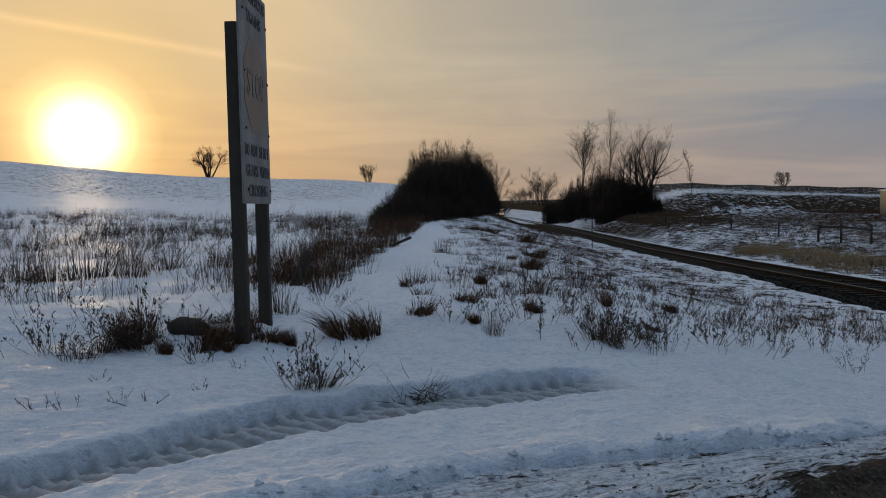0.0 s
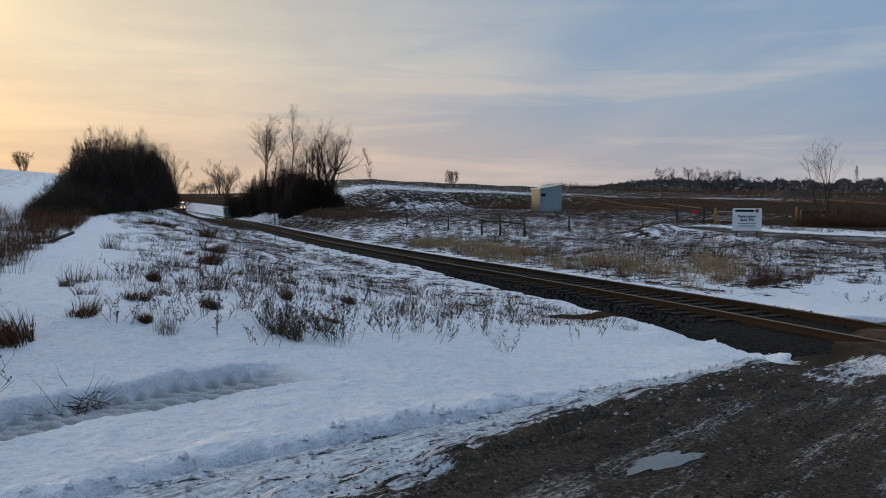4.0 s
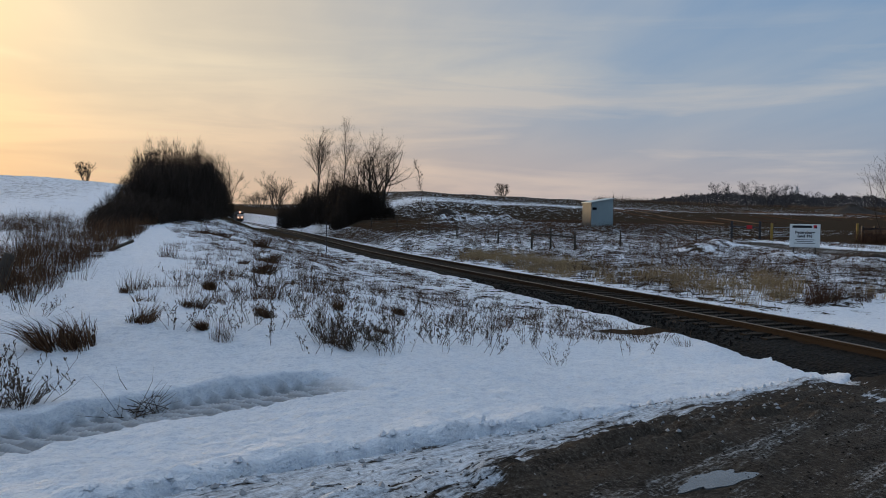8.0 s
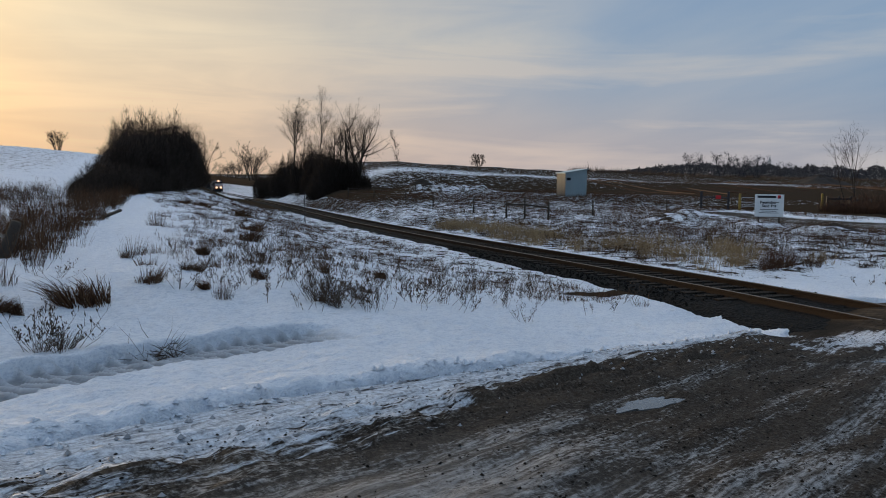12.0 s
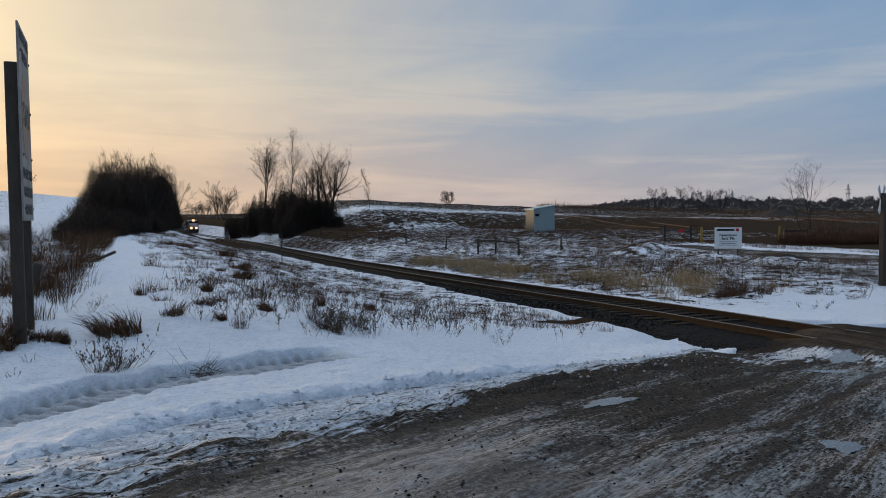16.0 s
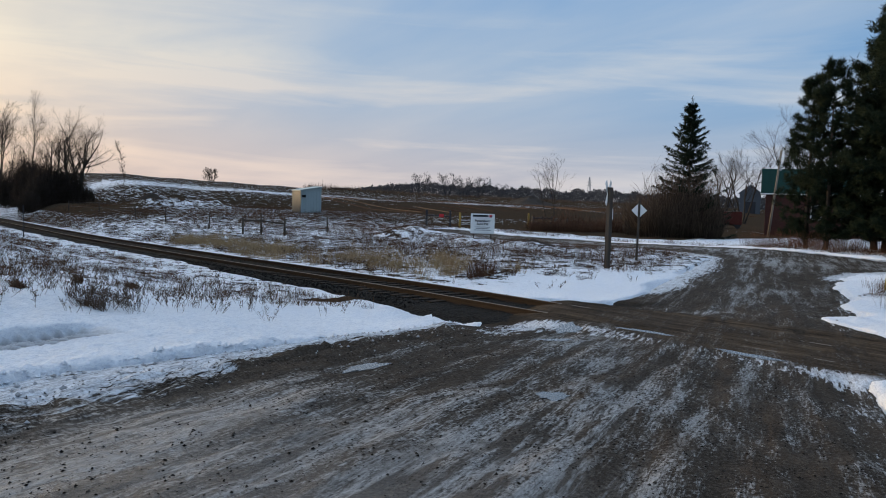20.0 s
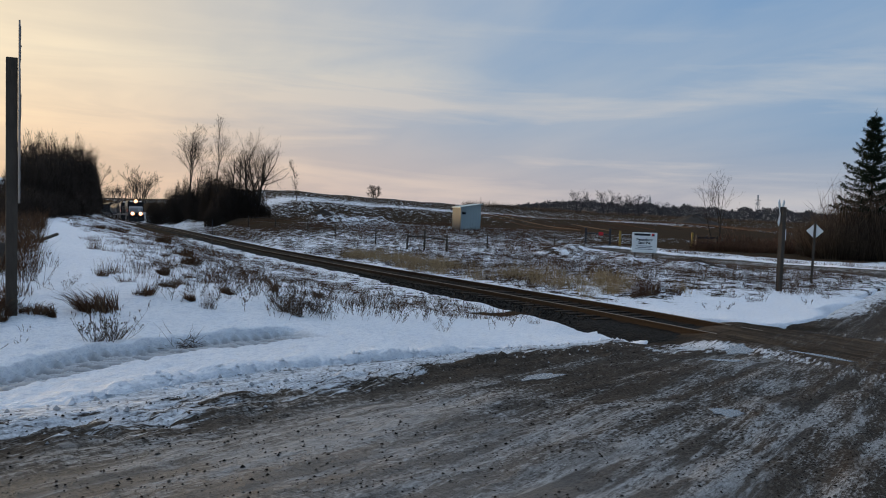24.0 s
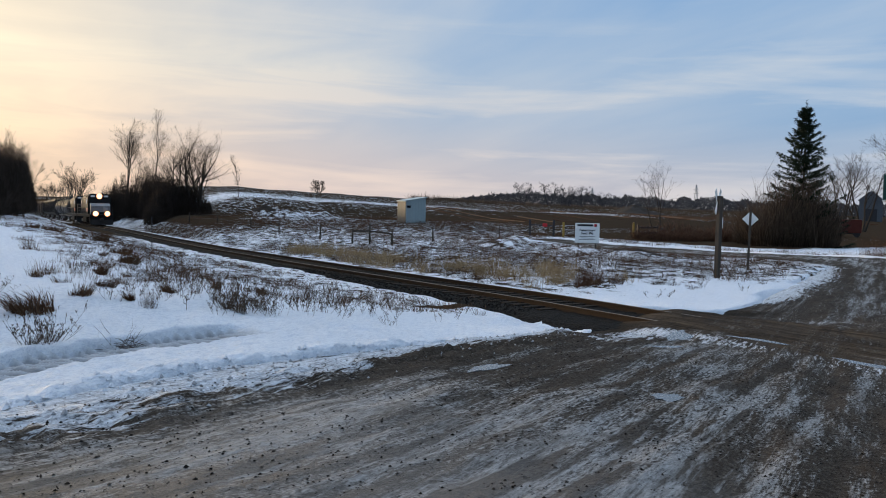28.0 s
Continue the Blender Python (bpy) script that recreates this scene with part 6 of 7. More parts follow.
def make_farm():
    """The buildings beyond the junction."""
    house = thing("house", "red brick house with a dark green upper storey behind the pines", "house", pose(79.6, 43.4, ground(79.6, 43.4) - 0.2, 0, 0, -61))
    part("wall", Build().bevel_box(5.0, 3.6, 2.2, 9.6, 7.0, 5.0, 0.03), BRICK, house, "dark red brick lower wall")
    part("upper_storey", Build().bevel_box(4.9, 3.6, 5.95, 10.4, 7.6, 2.7, 0.03), GREENROOF, house, "dark green sided upper storey")
    part("eaves", Build().bevel_box(4.9, 3.6, 4.64, 10.5, 7.7, 0.12, 0.02), WHITE, house, "pale trim under the upper storey")
    for k in range(16):
        part("batten", Build().box(-0.1 + k * 0.66, -0.215, 5.95, 0.05, 0.03, 2.6), GREENROOF, house)
    for x in (5.2, 8.0):
        w = part("window", Build().bevel_box(x, 0.08, 2.8, 1.1, 0.1, 1.5, 0.02), WHITE, house)
        part("pane", Build().box(x, 0.02, 2.8, 0.9, 0.02, 1.3), GLASS, w)
    part("chimney", Build().bevel_box(8.2, 4.6, 7.9, 0.7, 0.7, 1.7, 0.02), BRICK, house)
    barn = thing("barn", "grey gable-roofed farm building far up the driveway", "barn", pose(168, 97.5, ground(168, 97.5) - 0.2, 0, 0, -60))
    part("wall", Build().box(0, 0, 2.3, 4.4, 9, 4.8), GREYWALL, barn)
    part("roof", Build().prism([(-2.5, 4.5), (2.5, 4.5), (2.5, 4.65), (0, 6.7), (-2.5, 4.65)], -4.7, 4.7, "y"), GREYWALL, barn)
    part("door", Build().bevel_box(0, -4.54, 1.4, 2.4, 0.1, 2.8, 0.02), STEEL, barn)
    cart = thing("farm_wagon", "faded red wooden wagon box in the yard", "wagon", pose(90.0, 54.0, ground(90.0, 54.0), 0, 0, -58))
    part("box", Build().bevel_box(0, 0, 1.3, 3.2, 2.0, 1.6, 0.04), REDTIN, cart)
    part("chassis", Build().bevel_box(0, 0, 0.45, 3.0, 0.8, 0.18, 0.02), STEEL, cart)
    for x in (-1.1, 1.1):
        for y in (-0.85, 0.85):
            part("wheel", Build().lathe([(0.1, -0.1), (0.38, -0.1), (0.4, 0), (0.38, 0.1), (0.1, 0.1)], 16, pose(x, y, 0.4, 90)), STEEL, cart)
    pole = thing("utility_pole", "slim timber utility pole leaning by the farm drive", "utility pole", pose(76.6, 41.0, ground(76.6, 41.0) - 0.3, 0, 5.5, -60))
    part("shaft", Build().tube([(0, 0, 0), (0, 0, 9.2)], [0.14, 0.10], 10), PALEPOST, pole, smooth=True)
    part("insulator", Build().bevel_box(0.18, 0, 7.4, 0.22, 0.2, 0.5, 0.03), GALV, pole)
    # the ploughed pile and the dark hump by the entrance
    for name, label, x, y, r, h, mat in (("dirt_mound", "dark heap of turned earth in the snow", 31.4, 29.6, 1.1, 0.35, EARTH), ("dirt_mound", "dark peaked spoil heap before the pit bank", 29.6, 87.4, 1.1, 0.75, EARTH), ("spoil_mound", "dark spoil heap at the edge of the far field", 128, 128, 5, 2.2, EARTH)):
        rng = np.random.default_rng(int(x * 10))
        b = Build()
        rings, sides = 7, 22
        prof = []
        z0 = ground(x, y) - 0.15
        b.v.append((x, y, z0 + h))
        for i in range(1, rings + 1):
            f = i / rings
            for k in range(sides):
                a = 2 * math.pi * k / sides
                q = r * f * (1 + 0.25 * math.sin(a * 3 + x) + rng.normal(0, 0.05))
                b.v.append((x + q * math.cos(a) * 1.3, y + q * math.sin(a), z0 + h * (1 - f) ** 1.1 + rng.normal(0, 0.06) * h * (i < rings)))
        for k in range(sides):
            b.f.append((0, 1 + k, 1 + (k + 1) % sides)), b.k.append(0)
            for i in range(rings - 1):
                o = 1 + i * sides
                b.f.append((o + k, o + sides + k, o + sides + (k + 1) % sides, o + (k + 1) % sides)), b.k.append(0)
        tagged(part(name, b, mat, smooth=True), label, "heap")
    # pylons on the horizon
    for az, dist, h in ((41.94, 900, 22), (48.84, 950, 28)):
        x, y = dist * math.sin(radians(az)), dist * math.cos(radians(az))
        p = thing("pylon", "distant steel lattice power pylon", "pylon", pose(x, y, -6), "power line pylons")
        h = h + 6
        tower = Build()
        for sx in (-1, 1):
            for sy in (-1, 1):
                tower.tube([(3 * sx, 3 * sy, 0), (0.9 * sx, 0.9 * sy, h * 0.7), (0.3 * sx, 0.3 * sy, h)], 0.3, 4)
        for k in range(8):
            z0, z1 = h * k / 8, h * (k + 1) / 8
            w0, w1 = 3 - 2.4 * k / 8, 3 - 2.4 * (k + 1) / 8
            tower.tube([(-w0, -w0, z0), (w1, -w1, z1)], 0.18, 4).tube([(w0, -w0, z0), (-w1, -w1, z1)], 0.18, 4)
        part("tower", tower, GALV, p)
        for z in (0.72, 0.84):
            part("arm", Build().tube([(-4.5, 0, h * z), (4.5, 0, h * z)], 0.3, 4), GALV, p)


make_farm()


# ---- weeds and grass ----
def make_weeds():
    tufts = [(-0.42, 10.89, 1.1), (-1.18, 9.95, 1.3), (0.39, 10.52, 1.0), (0.30, 12.60, 1.1), (0.62, 15.36, 1.1), (2.22, 20.10, 1.5), (2.69, 24.69, 1.7), (2.68, 13.47, 1.2), (3.51, 16.88, 1.2), (1.30, 11.62, 0.9), (3.98, 14.21, 1.2), (2.95, 11.48, 0.8),
             (2.43, 40.09, 2.2), (3.49, 33.67, 1.9), (1.47, 41.35, 1.6), (1.93, 23.11, 0.9), (-0.65, 14.46, 0.7), (-2.68, 9.28, 1.2), (-1.81, 9.39, 1.0), (-2.09, 9.44, 1.2), (-3.55, 9.21, 1.4), (-3.10, 8.89, 0.7), (-2.45, 9.10, 1.0), (-2.35, 9.95, 1.1)]
    for k, (x, y, s) in enumerate(tufts):
        plant("tuft", k % 8 + 1, x, y, s * 0.85, "tuft of dead brown grass standing out of the snow", "grass tuft", "grass_tuft", "verge tufts")
    for k, (x, y, s) in enumerate(((-7.99, 16.4, 1.5), (-7.5, 17.3, 1.6), (-6.55, 17.1, 1.5), (-6.3, 18.6, 1.5), (-5.2, 18.9, 1.3), (-8.9, 17.2, 1.4), (-4.6, 19.8, 1.3), (-10.2, 18.0, 1.5))):
        plant("reed", k % 3 + 1, x, y, s, "wide clump of dead grass leaning in the snowy field", "grass clump", "grass_clump", "field grass clumps")
    reeds = [(-0.02, 23.70, 0.9), (-0.56, 14.81, 0.8), (1.63, 14.11, 1.0), (2.65, 16.29, 0.9), (0.60, 10.09, 0.6), (2.04, 9.99, 0.6), (-2.49, 18.52, 1.2), (-2.11, 20.74, 1.1), (-1.92, 22.98, 1.1), (-2.70, 9.60, 1.1), (-3.68, 9.54, 1.0), (-3.85, 10.19, 0.9), (-3.92, 8.71, 0.7),
             (-3.1, 16.6, 1.4), (-2.9, 15.6, 1.3), (-2.75, 15.3, 1.2), (-2.6, 17.4, 1.2), (-3.4, 15.8, 1.3), (-2.3, 11.2, 1.0), (-2.6, 10.6, 0.9), (-1.7, 25.2, 1.2), (-1.8, 27.5, 1.3)]
    for k, (x, y, s) in enumerate(reeds):
        plant("reed", k % 3 + 1, x, y, s, "clump of tall dry grass bending over the snow", "grass clump", "grass_clump", "tall grass clumps")
    weeds = [(0.76, 19.68), (0.07, 10.43), (0.26, 15.52), (1.83, 10.92), (1.97, 13.45), (2.52, 9.75), (2.76, 9.90), (1.95, 10.27), (2.28, 10.25), (2.45, 10.20), (0.81, 10.49), (1.05, 10.98), (0.62, 11.12), (-1.55, 11.45), (3.17, 11.62), (1.92, 10.74), (2.24, 10.78),
             (-4.22, 8.86), (-4.44, 8.98), (-2.60, 8.56), (-3.13, 8.88), (-3.77, 9.23), (-3.98, 8.69), (-3.82, 8.93), (3.6, 10.9), (4.2, 11.2), (5.3, 10.4), (4.8, 11.6), (5.6, 11.9), (4.6, 12.8), (5.6, 13.2)]
    label = "branching dead weed with small dry seed heads"
    for k, (x, y) in enumerate(weeds):
        plant("weed", k % 5 + 1, x, y, 0.62 + 0.3 * ((k * 37) % 10) / 10, label, "weed", "dead_weed", "verge weeds")
    for k, (x, y, s) in enumerate(((-4.56, 9.09, 1.05), (-4.30, 9.0, 0.7), (-4.0, 9.3, 0.75), (-5.69, 11.08, 0.9), (-3.45, 9.3, 0.8), (2.8, 10.1, 0.6))):
        plant("stalk", k % 5 + 1, x, y, s, "tall thin dead weed stalk with dry seed heads", "weed", "dead_weed", "verge weeds")
    for k, (x, y, s) in enumerate(((-1.14, 7.47, 0.8), (1.91, 10.07, 0.9), (2.16, 9.90, 0.9), (-3.59, 9.30, 1.2), (-3.80, 9.66, 1.1), (-1.34, 7.54, 0.7), (-2.59, 9.47, 1.0), (-3.45, 9.15, 0.9), (2.6, 10.5, 0.8))):
        plant("bush", k % 5 + 1, x, y, s, "dense bushy dead weed in the snow", "weed", "dead_weed", "verge weeds")
    for k, (x, y) in enumerate(((-2.20, 7.29), (-3.43, 6.74), (-3.14, 6.66), (-2.54, 6.80), (-2.14, 8.37), (-2.78, 6.88), (-3.36, 7.90))):
        plant("sprig", k % 3 + 1, x, y, 0.8 + 0.1 * (k % 4), "small sprig of dead weed lying over in the snow", "weed", "dead_weed", "verge weeds")
    for k, (x, y, s) in enumerate(((-0.2, 7.55, 0.9), (-2.95, 10.5, 0.9), (-3.2, 10.3, 0.7))):
        plant("pile", k + 1, x, y, s, "pile of broken dead stems on the snow", "brushwood", "brushwood", "brushwood piles")
    log = thing("log", "short rotten log half sunk in the snow", "log", pose(-3.13, 9.85, ground(-3.13, 9.85) + 0.06, 0, 4, -12))
    part("timber", Build().tube([(-0.24, 0, 0.0), (-0.1, 0.02, 0.03), (0.12, 0.0, 0.02), (0.26, -0.02, -0.02)], [0.07, 0.12, 0.13, 0.09], 10), POST, log, smooth=True)
    rng = np.random.default_rng(9)

    def field(n, x0, x1, y0, y1, s0, s1, ok=None, seed=1):
        x, y = rng.uniform(x0, x1, n), rng.uniform(y0, y1, n)
        keep = (inside_distance(x, y, MAIN_ROAD) < -0.7) & (np.abs(x - track_x(y)) > 2.3)
        keep &= vnoise(x * 0.45, y * 0.3, seed) + 0.6 * vnoise(x * 1.3, y * 1.1, seed + 3) > -0.12
        if ok is not None:
            keep &= ok(x, y)
        return [(a, b, s) for a, b, s in zip(x[keep], y[keep], rng.uniform(s0, s1, n)[keep])]

    def blades(h, spread, n):
        return lambda r, s: tuft_spikes(r, h * s, spread * s, n, (0.08, 0))

    # the weedy strip between the verge and the hill
    scatter("field_grass", field(2600, -30, -1.6, 13, 52, 0.35, 1.25, lambda x, y: (x < -1.6 - (y - 14) * 0.03) & (vnoise(x * 0.8, y * 0.6, 88) > -0.05)), blades(0.72, 0.3, 22), BROWN, "tall dead grass and weeds standing in the snowy field", "grass", 1)
    scatter("field_weeds", field(900, -26, -1.8, 12, 44, 0.5, 1.3, None, 5), lambda r, s: weed_spikes(r, 1.0 * s, 3), STEM, "dead weed stalks standing in the snowy field", "weeds", 2)
    scatter("verge_stubble", field(4200, 0.0, 12.5, 13.5, 62, 0.5, 1.3, lambda x, y: x < track_x(y) - 2.8, 7), blades(0.18, 0.22, 20), BROWN, "low dead grass poking through the snow beside the track", "grass", 3)
    scatter("verge_weeds", field(430, -0.4, 9.5, 9.2, 19, 0.45, 1.1, lambda x, y: (y > 9.4 + (x - 2) * 0.42) & (x < track_x(y) - 3.2), 11), lambda r, s: weed_spikes(r, 0.6 * s, 2, 1), STEM, "thin dead weeds in the snow beside the track", "weeds", 4)
    scatter("hedge_foot_grass", field(900, -5.5, -0.6, 13.5, 48, 0.5, 1.2, lambda x, y: np.abs(x + 2.9 - (y - 15) * 0.035) < 1.0 + 0.4 * vnoise(x, y * 0.4, 55), 47), blades(0.85, 0.2, 24), BROWN, "tall dead grass along the foot of the hedgerow", "grass", 23)
    # dark matted clumps in loose rows down the verge
    scatter("verge_clumps", field(1150, -0.5, 13.5, 11.5, 75, 0.5, 1.3, lambda x, y: (x < track_x(y) - 2.6) & (x > -0.4 + (y - 14) * 0.035) & (vnoise(x * 1.1, y * 0.35, 66) > 0.02), 41), lambda r, s: gather([tuft_spikes(r, 0.20 * s, 0.16 * s, 34, tuple(r.normal(0, 0.4, 2))), tuft_spikes(r, 0.36 * s, 0.12 * s, 8, tuple(r.normal(0, 0.3, 2)))]), BROWN, "matted clumps of dead grass down the snowy verge", "grass", 21)
    scatter("meadow_clumps", field(2600, 14.5, 50, 15, 80, 0.5, 1.3, lambda x, y: x > track_x(y) + 2.6, 43), lambda r, s: gather([tuft_spikes(r, 0.26 * s, 0.20 * s, 30, tuple(r.normal(0, 0.4, 2))), tuft_spikes(r, 0.5 * s, 0.12 * s, 6, tuple(r.normal(0, 0.3, 2)))]), STEM, "matted clumps of dead grass in the snowy meadow", "grass", 22)
    scatter("golden_grass", field(6800, 14.6, 28, 17.5, 48, 0.45, 1.15, lambda x, y: (np.abs(x - track_x(y) - 5.3) < 2.0 + 4.4 * vnoise(x * 0.6, y * 0.5, 3) + 1.6 * vnoise(x * 2.3, y * 1.7, 4)) & (vnoise(x * 1.1, y * 0.8, 77) > -0.16), 13), blades(0.74, 0.26, 14), GOLD, "band of golden dry grass behind the track", "grass", 5)
    scatter("meadow_grass", field(15000, 14.5, 52, 16, 98, 0.4, 1.3, None, 17), blades(0.50, 0.34, 12), BROWN, "dead brown grass scattered over the snowy meadow", "grass", 6)
    scatter("island_weeds", field(260, 15.5, 34, 13.5, 34, 0.6, 1.1, None, 19), lambda r, s: weed_spikes(r, 0.55 * s, 3), STEM, "thin dead weeds on the snowy island", "weeds", 7)
    scatter("fence_brush", field(900, 15, 60, 62, 92, 0.7, 1.3, lambda x, y: np.abs(y - 76 + (x - 30) * 0.08) < 7, 23), blades(1.0, 0.45, 16), REDTWIG, "dark brown brush along the foot of the pit", "brush", 8)
    scatter("bank_brush", field(6500, 18, 120, 96, 165, 0.7, 1.7, lambda x, y: (np.hypot(x, y) > 99) & (np.hypot(x, y) < 128), 29), blades(0.7, 0.8, 14), STEM, "dark brush over the snowy pit bank", "brush", 9)
    scatter("sign_weeds", field(160, 21, 27, 5.5, 10.5, 0.7, 1.2, None, 31), blades(0.6, 0.2, 18), BROWN, "dead grass round the crossing sign", "grass", 10)
    scatter("windbreak_brush", field(1000, 46.5, 60, 6, 28, 0.8, 1.5, lambda x, y: x > 49.5, 37), blades(1.2, 0.5, 16), REDTWIG, "brown brush under the pines", "brush", 11)
    for k, (x, y, s) in enumerate(((16.9, 17.6, 1.0), (17.4, 17.9, 0.9), (16.4, 17.4, 0.7), (17.9, 17.3, 0.6))):
        ob = thing("red_shrub", "low reddish-brown leafless shrub by the track", "shrub", pose(x, y, ground(x, y), 0, 0, k * 70) @ Matrix.Diagonal((s, s, s, 1)), "track shrubs")
        r2 = np.random.default_rng(k + 60)
        a = tuft_spikes(r2, 0.85, 0.4, 240)
        part("thicket", spikes("thicket", *a[:3], REDTWIG, a[3], False), None, ob)
    # stubble rows of the field beyond the side road
    b = Build()
    for k in range(34):
        x = 62 + k * 2.6
        b.tube([(x, y, ground(x, y) - 0.05) for y in (84, 92, 104, 112)], 0.13, 4)
    tagged(part("stubble_rows", b, BROWN), "rows of brown stubble across a snowy field", "stubble", kind="stuff")


make_weeds()


def lumps(name, xs, ys, zs, sizes, mat, seed, flat=0.6):
    """Many small rough lumps joined into one mesh."""
    rng = np.random.default_rng(seed)
    base = np.array([(1, 0, 0), (0.3, 0.95, 0), (-0.8, 0.6, 0), (-0.8, -0.6, 0), (0.3, -0.95, 0), (0, 0, 1), (0, 0, -0.6)])
    n = len(xs)
    co = base[None] * (1 + rng.normal(0, 0.22, (n, 7, 1))) * np.asarray(sizes)[:, None, None]
    ang = rng.uniform(0, 2 * math.pi, n)
    c, s = np.cos(ang)[:, None], np.sin(ang)[:, None]
    co = np.stack([co[:, :, 0] * c - co[:, :, 1] * s * 0.7, co[:, :, 0] * s + co[:, :, 1] * c * 0.7, co[:, :, 2] * flat], -1)
    co += np.stack([xs, ys, zs], -1)[:, None]
    tri = np.array([(k, (k + 1) % 5, 5) for k in range(5)] + [((k + 1) % 5, k, 6) for k in range(5)])
    faces = (np.arange(n)[:, None, None] * 7 + tri[None]).reshape(-1, 3)
    me = bpy.data.meshes.new(name)
    me.from_pydata(co.reshape(-1, 3).tolist(), [], faces.tolist())
    me.materials.append(mat)
    return new(name, me)


def make_grit():
    rng = np.random.default_rng(101)
    n = 36000
    x, y = rng.uniform(-6, 12, n), rng.uniform(-4, 9, n)
    keep = (inside_distance(x, y, MAIN_ROAD) > 0.5) & (vnoise(x * 0.9, y * 0.9, 5) + 0.7 * vnoise(x * 3, y * 3, 6) > -0.45)
    x, y = x[keep], y[keep]
    size = 0.006 + 0.013 * rng.uniform(0, 1, len(x)) ** 4
    tagged(lumps("road_gravel", x, y, road_surface(x, y) + size * 0.2, size, PEBBLE, 3), "loose wet pebbles scattered on the muddy road", "gravel", kind="stuff")
    n = 9000
    x, y = rng.uniform(-8, 11, n), rng.uniform(0, 11, n)
    d = inside_distance(x, y, MAIN_ROAD)
    keep = (d > -0.1) & (d < 1.3 * rng.uniform(0, 1, n) ** 1.5 + 0.1) & (y > x * 0.45 + 1) & (x < 8)
    x, y = x[keep], y[keep]
    size = 0.010 + 0.026 * rng.uniform(0, 1, len(x)) ** 3
    tagged(lumps("slush_clods", x, y, road_surface(x, y) + size * 0.25, size, CLOD, 4, 0.8), "frozen clods of dirty slush along the road edge", "slush", kind="stuff")
    n = 26000
    x, y = rng.uniform(-7, 10, n), rng.uniform(0.5, 10.5, n)
    d = inside_distance(x, y, MAIN_ROAD) + 0.16 * fbm(x * 1.3, y * 1.3, 21, 6)
    keep = (np.abs(d + 0.02) < 0.14 * rng.uniform(0.2, 1, n)) & (y > x * 0.45 + 1)
    x, y = x[keep], y[keep]
    size = 0.012 + 0.035 * rng.uniform(0, 1, len(x)) ** 3
    tagged(lumps("snow_crumbs", x, y, np.maximum(surface(x, y), road_surface(x, y)) + size * 0.2, size, SNOW, 6, 0.85), "crumbled snow along the ploughed edge", "snow", kind="stuff")
    n = 5000
    y = rng.uniform(13, 30, n)
    d = rng.uniform(-3.0, 1.6, n)
    x = track_x(y) + d
    z = rail_z(y) - 0.155 - 0.42 * sstep(1.45, 3.4, np.abs(d)) + 0.01
    size = rng.uniform(0.02, 0.045, n)
    tagged(lumps("ballast_stones", x, y, z, size, STONE, 5, 0.9), "loose dark ballast stones beside the rails", "ballast", kind="stuff")


make_grit()


def make_puddles():
    rng = np.random.default_rng(202)
    for x, y, a, b, turn, level in PUDDLES:
        n = 40
        rim = []
        for k in range(n):
            t = 2 * math.pi * k / n
            f = 0.9 + 0.20 * math.sin(2 * t + x) + 0.14 * math.sin(3 * t + y) + 0.10 * math.sin(5 * t + x * y) + 0.06 * math.sin(9 * t + x) + rng.normal(0, 0.04)
            rim.append((a * f * math.cos(t), b * f * math.sin(t)))
        ob = part("puddle", Build().prism(rim, -0.015, 0.0, "z"), ICE)
        ob.matrix_basis = pose(x, y, level, 0, 0, turn)
        tagged(ob, "shallow frozen puddle on the muddy road", "puddle", "road puddles")


make_puddles()


# ---- the train ----
def make_truck(parent, y, name="truck"):
    t = part(name, Build().bevel_box(-0.98, y, 0.62, 0.16, 3.4, 0.42, 0.05).bevel_box(0.98, y, 0.62, 0.16, 3.4, 0.42, 0.05).bevel_box(0, y, 0.7, 1.9, 0.5, 0.3, 0.03), STEEL, parent, "dark steel truck frame")
    for dy in (-1.2, 1.2):
        b = Build()
        for s in (-1, 1):
            b.lathe([(0.2, -0.07), (0.52, -0.07), (0.54, -0.04), (0.50, 0.0), (0.49, 0.07), (0.2, 0.07)], 20, pose(s * 0.76, y + dy, 0.50, 0, 90 * s, 0))
        b.tube([(-0.76, y + dy, 0.5), (0.76, y + dy, 0.5)], 0.08, 8)
        part("wheelset", b, RUST, t, "steel wheels on an axle")
    return t


